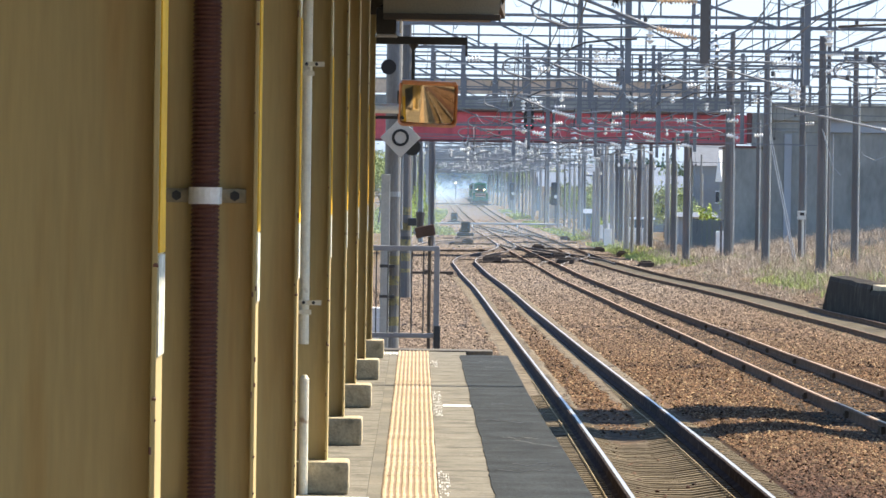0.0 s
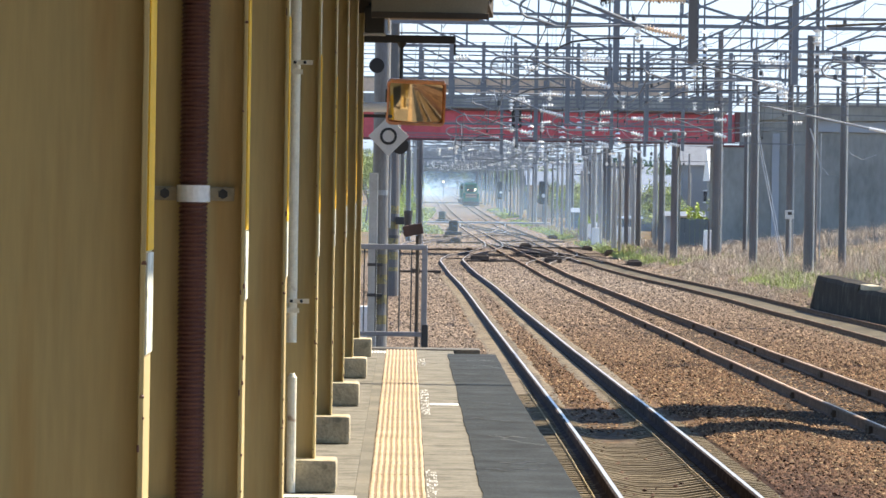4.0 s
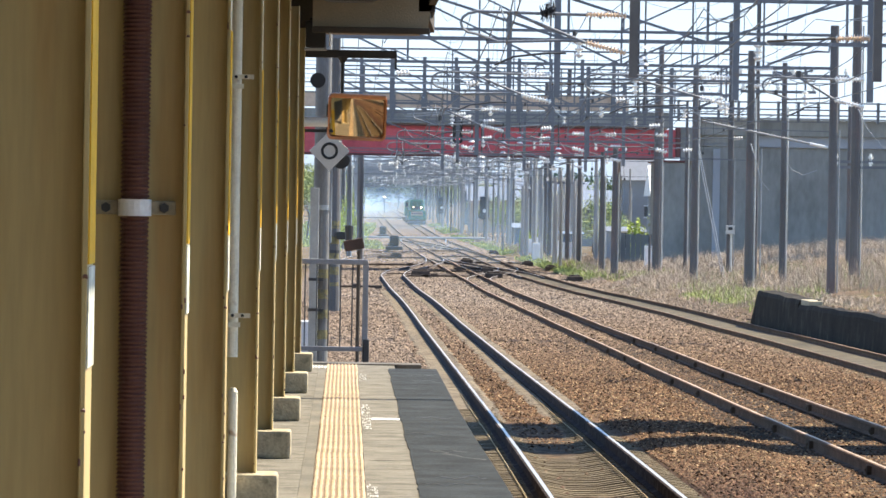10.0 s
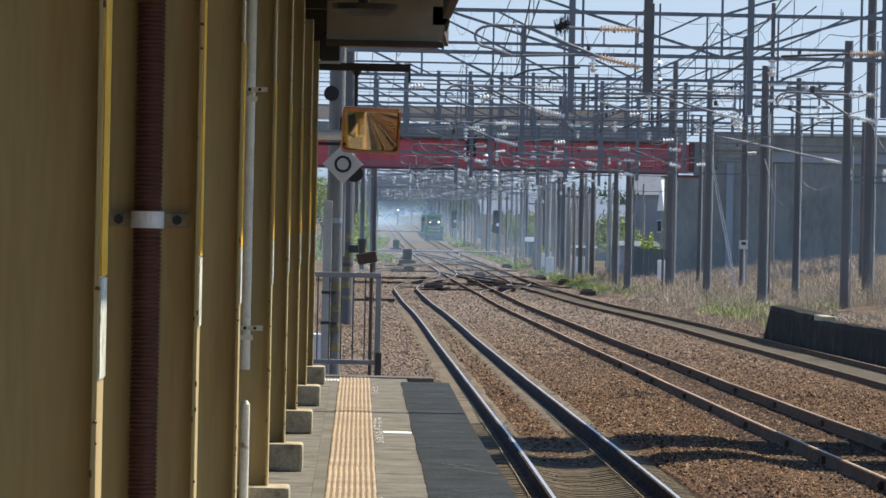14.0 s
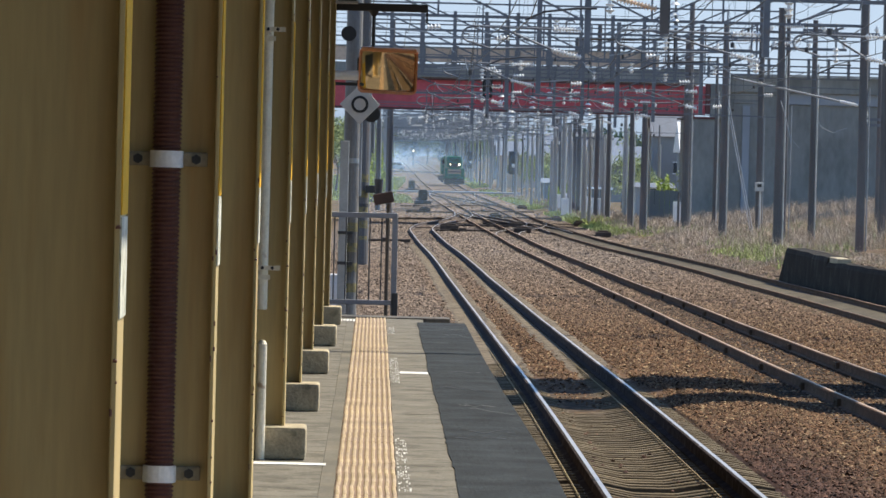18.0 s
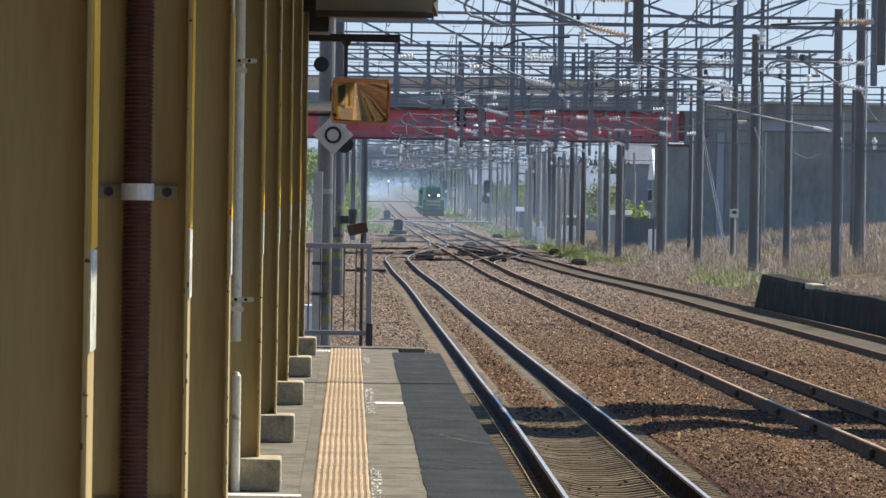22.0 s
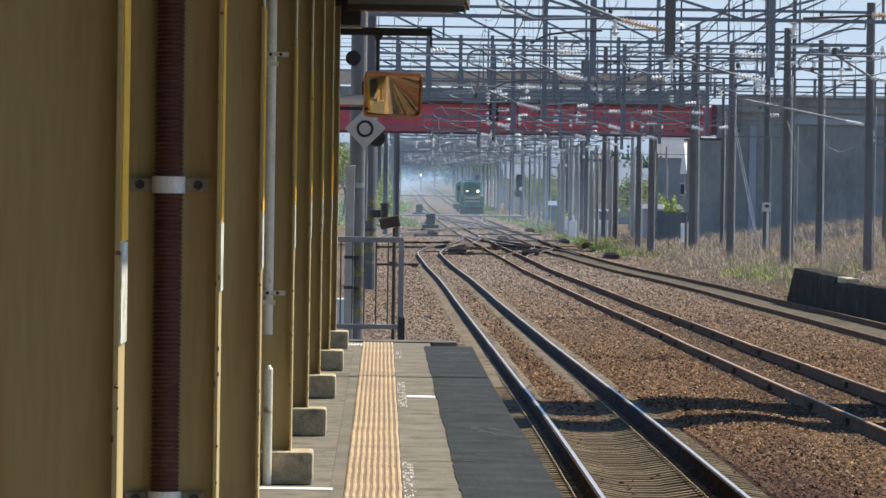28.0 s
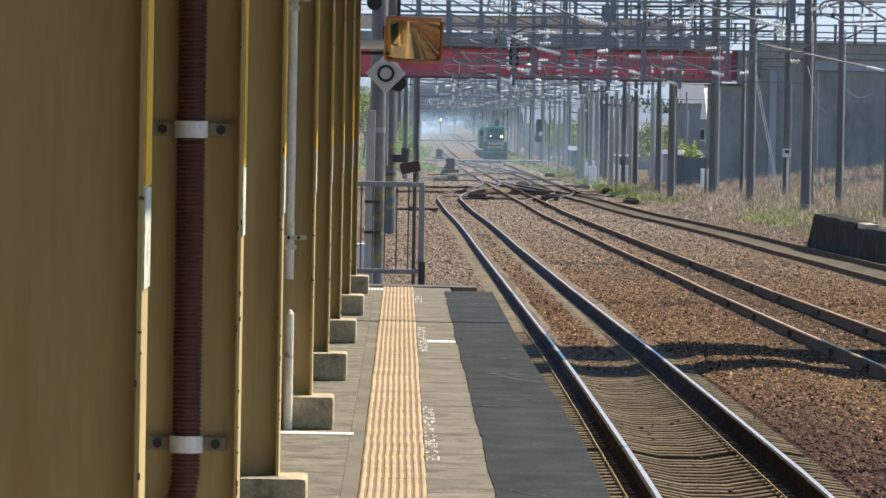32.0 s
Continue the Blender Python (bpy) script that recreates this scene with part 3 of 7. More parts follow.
def build_dusty_bed():
    """Grey dust and fines packed between the rails of the far line."""
    bm = bmesh.new()
    prev = None
    for i in range(76):
        y = 70 + i * 3
        c = smooth_table(LINE_3, y)
        row = [bm.verts.new((c + a, y, rail_z(y) - 0.125 + a * 0.05)) for a in (-0.49, 0.0, 0.49)]
        if prev:
            bm.faces.new((prev[0], prev[1], row[1], row[0]))
            bm.faces.new((prev[1], prev[2], row[2], row[1]))
        prev = row
    tr = thing("trackbed", "grey dust and fines packed between the far rails", "trackbed", (10.2, 70, rail_z(70)), kind="structure")
    part("fines", bm, M["dust"], tr, m=Matrix())


M["dust"] = mat("grey_fines", (0.092, 0.078, 0.057), 0.95, var=0.3, scale=1.5, fine=20, bump=0.5, spec=0.1)
build_dusty_bed()


def build_near_bed():
    """Brown dust packed between the sleepers of the near line, almost to their tops."""
    rnd = random.Random(17)
    bm = bmesh.new()
    prev = None
    cols = (-0.49, -0.3, -0.1, 0.12, 0.32, 0.49)
    for i in range(360):
        y = 17 + i * 0.31
        c = smooth_table(LINE_1, y)
        sag = min(1.0, max(0.0, (y - 44) / 20))
        row = [bm.verts.new((c + a, y, rail_z(y) - 0.200 - 0.035 * min(1.0, max(0.0, (57 - y) / 4)) - 0.034 * max(0.0, 1 - abs(a) / 0.45) * (1 - sag) + (0.006 * sag if y < 61 else 0.012) + rnd.uniform(-0.008, 0.008))) for a in cols]
        if prev:
            for k in range(5):
                bm.faces.new((prev[k], prev[k + 1], row[k + 1], row[k]))
        prev = row
    tr = thing("trackbed", "brown dust and fines packed between the near sleepers", "trackbed", (2.0, 18, rail_z(18)), kind="structure")
    part("fines", bm, M["browndust"], tr, m=Matrix())


M["browndust"] = mat("brown_fines", (0.05, 0.036, 0.024), 0.95, var=0.35, scale=3, fine=18, bump=0.6, spec=0.1, second=(0.12, 0.075, 0.042), mask=0.52)
build_near_bed()


def build_cess_strips():
    """Pale dust-covered sleeper ends along both rails of the near line."""
    tr = thing("trackbed_edge", "pale dust-covered sleeper ends along the platform line", "trackbed", (3, 60, rail_z(60)), kind="structure")
    rnd = random.Random(31)
    for side, inside in ((-1, 0), (1, 0), (-1, 1), (1, 1)):
        bm = bmesh.new()
        prev, drift = None, 0.0
        for i in range(170):
            y = 62 + i * 0.9
            c = smooth_table(LINE_1, y)
            z = rail_z(y) - 0.15 - 0.05 * max(0.0, 1 - (y - 62) / 14)
            drift = drift * 0.8 + rnd.uniform(-0.018, 0.018)
            w = (0.20 if inside else 0.27) + drift
            across = ((0.49, 0.002), (0.52 - w, 0.0), (0.44 - w, -0.025)) if inside else ((0.64, 0), (0.66 + w, 0.004), (0.76 + w, -0.03))
            row = [bm.verts.new((c + side * a, y, z + b)) for a, b in across]
            if prev:
                bm.faces.new((prev[0], prev[1], row[1], row[0]))
                bm.faces.new((prev[1], prev[2], row[2], row[1]))
            prev = row
        bmesh.ops.recalc_face_normals(bm, faces=bm.faces)
        part("sleeper_ends", bm, M["paledust"], tr, m=Matrix())


M["paledust"] = mat("pale_dust", (0.158, 0.130, 0.094), 0.95, var=0.3, scale=2.5, fine=15, bump=0.6, spec=0.1, second=(0.078, 0.056, 0.036), mask=0.50)
build_cess_strips()


def build_crossovers():
    """Rails of the crossovers that join the lines beyond the station."""
    for label, table, y0, y1 in (
            ("crossover rails joining the middle and far lines", [(236, 6.42), (250, 6.5), (262, 7.3), (280, 8.8), (294, 9.55), (312, 9.6)], 242, 304),
            ("crossover rails joining the far and middle lines", [(380, 9.6), (420, 9.2), (500, 6.4), (540, 5.9)], 385, 530),
            ("siding rails curving away behind the platform end", [(290, 0.2), (330, 0.35), (352, 1.0), (376, 3.4), (400, 5.6), (440, 8.2), (480, 9.5), (520, 9.75)], 296, 500),
            ("crossover rails joining the far and platform lines", [(255, 9.6), (275, 9.5), (300, 8.4), (330, 6.7), (352, 6.1), (380, 6.0)], 258, 372)):
        tr = thing("railway_track", label, "track", (lerp_table(table, y0), y0, rail_z(y0) - 0.17), "parallel running lines", kind="structure")
        for side in (-1, 1):
            me = rail_mesh(table, side, y0, y1, 2.0, 0.0)
            for v in me.vertices:
                v.co.z -= 0.012
            me.materials.append(M["railgrey"])
            me.materials.append(M["railpale"])
            link_mesh("rail", me, None, tr, Matrix(), "steel rail with a bright worn head")
    # dark operating rods and covers laid across between the lines
    rnd = random.Random(72)
    for y, xa, xb in ((222, -1.0, 1.6), (262, 3.2, 5.8), (272, 6.9, 9.3), (284, 3.9, 7.6), (298, 6.4, 9.2), (312, 1.2, 4.8), (330, 7.0, 12.0), (352, 2.2, 5.6), (366, 6.6, 11.6), (392, 2.0, 5.2), (408, 6.6, 9.3)):
        z = rail_z(y) - 0.08
        rod_ = thing("operating_rod", "dark greasy operating rod across the turnout ballast", "point rod", ((xa + xb) / 2, y, z), "rods at the turnouts")
        half = (xb - xa) / 2
        part("bar", rods(((-half, 0, -0.02), (half, 0.2, 0.01), 0.05), n=8), M["oilybrown"], rod_)
        for k in range(3):
            x = half * rnd.uniform(-0.9, 0.9)
            part("crank", boxes((x - 0.18, x + 0.18, -0.12, 0.12, -0.12, 0.06 + 0.05 * (k % 2)), bevel=0.02), M["oilybrown"], rod_)
    for x, y, w in ((7.7, 262, 0.9), (4.0, 268, 1.0), (12.4, 305, 0.7), (11.9, 262, 0.8), (11.9, 330, 0.7), (7.9, 330, 0.8), (3.6, 360, 0.8), (11.7, 400, 0.8), (4.2, 455, 0.8), (8.0, 285, 0.7)):
        z = ground_z(x, y)
        p = thing("point_machine", "dark oily point machine beside the turnout rails", "point machine", (x, y, z), "point machines at the turnouts")
        part("casing", boxes((-w / 2, w / 2, -0.35, 0.35, 0.0, 0.28), bevel=0.06), M["oilybrown"], p)
        part("lid", boxes((-w / 2 + 0.1, w / 2 - 0.15, -0.25, 0.25, 0.28, 0.36), bevel=0.03), M["oilybrown"], p)
        part("throw_rod", rods(((-w / 2, 0, 0.1), (-w / 2 - 1.3, 0, 0.1), 0.03)), M["oilybrown"], p)
        part("base_timber", boxes((-w, w, -0.45, -0.2, -0.1, 0.03), (-w, w, 0.2, 0.45, -0.1, 0.03), bevel=0.01), M["bark"], p)


M["oilybrown"] = mat("oily_brown_steel", (0.075, 0.058, 0.048), 0.7, var=0.25, scale=4, spec=0.2)
M["railgrey"] = mat("grey_brown_rail_side", (0.10, 0.082, 0.074), 0.85, var=0.25, scale=3, spec=0.1)
M["railpale"] = mat("pale_rail_head", (0.42, 0.39, 0.36), 0.5, 0.3, var=0.1, scale=3)
build_crossovers()


# ---- near platform ----
END = 47.7
plat = thing("platform_1", "concrete station platform with worn paving and asphalt edge", "platform", (0, 0, 0), kind="structure")
part("platform_body", boxes((-8, 0.85, -70, END, -1.6, -0.05)), M["concrete"], plat)


EDGE = [(8, 0.0), (21, 0.012), (25, 0.026), (30, 0.008), (33, -0.012), (38, -0.024), (47, -0.026)]   # the worn edge wanders


def ragged_strip(x0, x1, y0, y1, z, seed, left=0.02, right=0.0, bow=((0, 0.0),)):
    rnd = random.Random(seed)
    bm = bmesh.new()
    n = int((y1 - y0) / 0.09)
    drift = 0.0
    prev = None
    for i in range(n + 1):
        y = y0 + (y1 - y0) * i / n
        drift = drift * 0.85 + rnd.uniform(-0.4, 0.4) * left
        xa, xb = x0 + drift + rnd.uniform(-0.3, 0.3) * left, x1 + lerp_table(bow, y) + rnd.uniform(-right, right) * 0.5
        row = [bm.verts.new((xa, y, z - 0.05)), bm.verts.new((xa, y, z)), bm.verts.new((xb, y, z)), bm.verts.new((xb, y, z - 0.09))]
        if prev:
            for k in range(3):
                bm.faces.new((prev[k], row[k], row[k + 1], prev[k + 1]))
        prev = row
    bmesh.ops.recalc_face_normals(bm, faces=bm.faces)
    return bm


part("edge_asphalt", ragged_strip(0.409, 0.88, 8, 46.75, 0.004, 3, 0.008, 0.004, bow=EDGE), M["asphalt"], plat, "dark asphalt strip along the platform edge")
part("edge_asphalt", ragged_strip(0.445, 0.88, -70, 7.97, 0.002, 5, 0.01), M["asphalt"], plat, "dark asphalt strip along the platform edge")
part("coping", boxes((0.78, 0.885, -70, END, -0.22, -0.06)), M["concrete"], plat)
part("end_kerb", boxes((-3, 0.73, END + 0.004, END + 0.5, -0.5, 0.012), bevel=0.012), M["endkerb"], plat)


def build_cracks():
    """Cracks, tar seams and pale scuffs in the worn edge strip."""
    rnd = random.Random(44)
    for k in range(9):
        y = rnd.uniform(21, 46.5)
        bm = bmesh.new()
        x, prev = rnd.uniform(0.45, 0.62), None
        along = 0
        for i in range(14):
            w = rnd.uniform(0.002, 0.004) if along else rnd.uniform(0.01, 0.03)
            ends = ((x - w, y), (x + w, y)) if along else ((x, y - w), (x, y + w))
            row = [bm.verts.new((px, py, 0.0062)) for px, py in ends]
            if prev:
                bm.faces.new((prev[0], prev[1], row[1], row[0]))
            prev = row
            if along:
                y, x = y + rnd.uniform(0.15, 0.5), min(0.84, max(0.46, x + rnd.uniform(-0.012, 0.014)))
            else:
                x, y = min(0.86, x + rnd.uniform(0.01, 0.03)), y + rnd.uniform(-0.12, 0.12)
        for v in bm.verts:
            v.co.y = min(v.co.y, 47.2)
        part("crack" if k % 3 else "scuff", bm, M["tar"] if k % 3 else M["scuff"], plat)


# concrete darkened for the soft shadow that runs along the platform
M["soft_shadow"] = mat("soft_shadow_concrete", (0.135, 0.124, 0.10), 0.85, spec=0.2, var=0.25, scale=1.2, fine=38, bump=0.3, second=(0.155, 0.138, 0.106), mask=0.55)
M["tar"] = mat("tar_seam", (0.018, 0.018, 0.018), 0.6, var=0.2)
M["scuff"] = mat("pale_scuff", (0.11, 0.11, 0.105), 0.9, var=0.3, scale=9)


def build_paving():
    """Concrete paving: small setts along the edge side, larger slabs under the canopy."""
    rnd = random.Random(7)
    kinds = {}

    def slab(name, x0, x1, y0, y1, gap, dz):
        key = (name, round(x1 - x0, 3), round(y1 - y0, 3), gap)
        if key not in kinds:
            bm = bmesh.new()
            w, l = (x1 - x0) / 2 - gap, (y1 - y0) / 2 - gap
            lo = [bm.verts.new(v) for v in ((-w, -l, -0.045), (w, -l, -0.045), (w, l, -0.045), (-w, l, -0.045))]
            c = 0.0012
            mid = [bm.verts.new(v) for v in ((-w, -l, -c), (w, -l, -c), (w, l, -c), (-w, l, -c))]
            hi = [bm.verts.new(v) for v in ((-w + c, -l + c, 0), (w - c, -l + c, 0), (w - c, l - c, 0), (-w + c, l - c, 0))]
            bm.faces.new(hi)
            for a, b in ((lo, mid), (mid, hi)):
                for k in range(4):
                    bm.faces.new((a[k], a[(k + 1) % 4], b[(k + 1) % 4], b[k]))
            me = bpy.data.meshes.new(name)
            bm.to_mesh(me)
            bm.free()
            kinds[key] = me
        link_mesh(name, kinds[key], M["soft_shadow"] if name == "gutter_slab" else M["paver"], plat, pose((x0 + x1) / 2, (y0 + y1) / 2, dz))

    y = 19.2
    while y < 47.4:
        slab("paving_slab", 0.126, 0.475, y, y + 0.5, 0.0006, rnd.uniform(-0.0012, 0.0004))
        y += 0.5
    y = 19.2
    while y < 47.4:
        for x0, x1 in ((-1.2, -0.72), (-0.72, -0.235)):
            slab("paving_slab", x0, x1, y, y + 1.0, 0.0008, rnd.uniform(-0.0015, 0.0))
        # narrow slabs that carry this shadow in their darker colour
        slab("gutter_slab", -0.235, -0.163, y, y + 1.0, 0.0003, -0.001)
        y += 1.0
    # the far rest, under the camera and behind it, in one piece each
    part("rear_paving", boxes((0.145, 0.45, -70, 19.2, -0.05, 0.0), (-6, -0.165, -70, 19.2, -0.05, -0.001), (-6, -1.2, 19.2, END, -0.05, -0.002)), M["concrete"], plat)


def build_tactile():
    rnd = random.Random(9)
    bm = boxes((-0.143, 0.143, -0.151, 0.151, -0.03, 0.003))
    for i in range(9):
        x = -0.130 + i * 0.0325
        for j in range(3):
            ya = -0.145 + j * 0.0975
            hi = [(x - 0.005, ya + 0.012), (x + 0.005, ya + 0.012), (x + 0.005, ya + 0.084), (x - 0.005, ya + 0.084)]
            lo = [(x - 0.0105, ya), (x + 0.0105, ya), (x + 0.0105, ya + 0.096), (x - 0.0105, ya + 0.096)]
            top, bot = [bm.verts.new((*p, 0.010)) for p in hi], [bm.verts.new((*p, 0.003)) for p in lo]
            fs = [bm.faces.new(top)] + [bm.faces.new((bot[k], bot[(k + 1) % 4], top[(k + 1) % 4], top[k])) for k in range(4)]
            for f in fs:
                f.material_index = 1
    me = bpy.data.meshes.new("tactile_tile")
    bm.to_mesh(me)
    bm.free()
    me.materials.append(M["tactile_base"])
    me.materials.append(M["tactile"])
    y = 15.0
    while y < END - 0.15:
        link_mesh("tactile_tile", me, None, plat, pose(-0.018 + rnd.uniform(-0.0025, 0.0025), y + 0.15, rnd.uniform(-0.001, 0.001), 0, 0, rnd.uniform(-0.45, 0.45)), "worn yellow tactile paving block with raised ribs")
        y += 0.302
    part("tactile_strip", boxes((-0.16, 0.135, -70, 14.97, -0.03, 0.004)), M["tactile"], plat)


def build_markings():
    """Worn white paint: crossing lines and illegible stencilled marks."""
    rnd = random.Random(4)
    marks = [(0.20, 0.40, 35.75, 36.05), (-0.62, -0.22, 25.0, 25.17)]
    for k, (a, b, c, d) in enumerate(marks):
        part("painted_line", boxes((a, b, c, d, 0.001, 0.003)), M["worn_white"], plat, "thin white painted line")
    for y0, y1 in ((43.6, 45.2), (34.2, 38.4), (23.2, 27.6)):
        bm = bmesh.new()
        y = y0
        while y < y1:
            step = rnd.uniform(0.16, 0.34)
            for k in range(5):
                for h in range(3):
                    if rnd.random() < 0.5:
                        x, ya = 0.134 + k * 0.0125, y + h * step * 0.3
                        box(bm, x, x + rnd.uniform(0.003, 0.011), ya, ya + step * rnd.uniform(0.08, 0.26), 0.0015, 0.003)
            y += step * 1.12
        part("stencilled_mark", bm, M["worn_white"], plat, "worn illegible white stencilled marks")
    bm = bmesh.new()
    for k in range(9):
        x = -0.42 + k * 0.03
        box(bm, x, x + 0.02, 46.7 + 0.1 * (k % 2), 47.2, 0.001, 0.003)
    part("stencilled_mark", bm, M["worn_white"], plat, "worn illegible white stencilled marks")


def build_columns():
    spots = [(-19.4, -0.5), (-14.4, -0.5), (-9.4, -0.5), (-4.4, -0.5), (5.6, -0.56), (10.6, -0.538), (15.7, -0.494), (19.75, -0.462), (25.6, -0.437), (30.42, -0.423), (35.56, -0.414), (40.7, -0.40), (45.8, -0.395)]
    for y, x in spots:
        rnd = random.Random(int(y * 10))
        c = thing("canopy_column", "cream painted steel column on a concrete footing, taped at hand height", "column", (x, y, 0), "columns along the platform canopy")
        w, f = 0.42, 0.17
        part("web", boxes((-w + 0.012, -0.012, -0.005, 0.005, 0.16, 3.1)), M["cream"], c)
        for x0 in (-w, -0.012):
            part("flange", boxes((x0, x0 + 0.012, -f / 2, f / 2 + 0.08, 0.16, 3.1), bevel=0.0025), M["cream"], c)
        part("yellow_tape", boxes((0.0005, 0.004, -f / 2 + 0.004, f / 2 + 0.076, 1.405, 2.2)), M["yellow_tape"], c, "yellow warning tape")
        part("white_tape", boxes((0.0005, 0.004, -f / 2 + 0.004, f / 2 + 0.076, 1.185 + rnd.uniform(-0.01, 0.01), 1.40)), M["white_tape"], c, "white reflective tape")
        part("footing", boxes((-w - 0.1, 0.112, -0.20, 0.16, 0, 0.165), bevel=0.02), M["footing"], c, "pale concrete footing")
        bm = bmesh.new()
        for k in range(18):
            z = rnd.choice((rnd.uniform(0.2, 1.25), rnd.uniform(0.2, 3.0)))
            x0, t = rnd.choice((-0.012, -0.012, -w)) + rnd.choice((0.0015, 0.011)), rnd.uniform(0.003, 0.007)
            h = rnd.uniform(0.005, 0.022)
            box(bm, x0 - t / 2, x0 + t / 2, -f / 2 - 0.0006, -f / 2 + 0.005, z, z + h, bevel=t * 0.3)
        for k in range(2):
            z = rnd.uniform(0.5, 2.4)
            rod(bm, (-0.004, -f / 2 - 0.001, z), (-0.004, -f / 2 + 0.004, z + 0.003), rnd.uniform(0.004, 0.007), n=7)
        part("rust_chip", bm, M["brown_pipe"], c, "dark rust chips in the paint")


def build_conduit():
    x, y = -0.655, 15.7 - 0.065
    c = thing("corrugated_conduit", "brown corrugated cable conduit clamped to a cream column", "conduit", (x, y, 0))
    n, step, vs, fs = 18, 0.0068, [], []
    k, z = 0, 0.02
    while z < 3.1:
        r = 0.046 if k % 2 else 0.0385
        bend = max(0.0, 0.45 - z) * 0.16
        for i in range(n):
            a = 6.2832 * i / n
            vs.append((math.cos(a) * r - bend, math.sin(a) * r, z))
        if k:
            for i in range(n):
                fs.append(((k - 1) * n + i, (k - 1) * n + (i + 1) % n, k * n + (i + 1) % n, k * n + i))
        k += 1
        z += step
    me = bpy.data.meshes.new("conduit_pipe")
    me.from_pydata(vs, [], fs)
    link_mesh("conduit_pipe", me, M["brown_pipe"], c)
    for z in (0.542, 1.514, 2.5):
        cl = part("clamp", rods(((0, 0, z - 0.026), (0, 0, z + 0.026), 0.052), n=18), M["white_paint"], c, "white pipe clamp")
        for xa, xb in ((-0.125, -0.04), (0.04, 0.125)):
            part("clamp_ear", boxes((xa, xb, 0.035, 0.048, z - 0.022, z + 0.022), bevel=0.004), M["brown_beige"], cl)
        for s in (-1, 1):
            part("bolt", rods(((s * 0.09, 0.02, z), (s * 0.09, 0.05, z), 0.016), n=6), M["black"], cl, "dark clamp bolt")


M["ivory"] = mat("ivory_pipe_paint", (0.76, 0.69, 0.53), 0.5, var=0.1, scale=6, second=(0.30, 0.17, 0.08), mask=0.66)


def build_downpipe():
    x, y = -0.566, 25.6 - 0.10
    c = thing("downpipe", "white rainwater downpipe with a pale guard at its foot", "pipe", (x, y, 0))
    part("pipe", rods(((0, 0, 0.75), (0, 0, 3.1), 0.029), n=18), M["ivory"], c)
    part("guard", rods(((0.012, -0.135, 0.0), (0.012, -0.135, 0.58), 0.024), ((0.012, -0.135, 0.58), (0.012, -0.135, 0.60), 0.024, 0.012), n=14), M["ivory"], c, "stout white pipe guard")
    for z in (0.96, 2.16, 2.9):
        b = part("bracket", boxes((-0.03, 0.09, -0.036, -0.030, z - 0.012, z + 0.012), (-0.03, 0.04, -0.036, -0.030, z - 0.06, z - 0.035)), M["ivory"], c, "cream pipe bracket")
        for xx in (0.0, 0.05):
            part("bolt", rods(((xx, -0.046, z), (xx, -0.03, z), 0.009), n=6), M["black"], b)


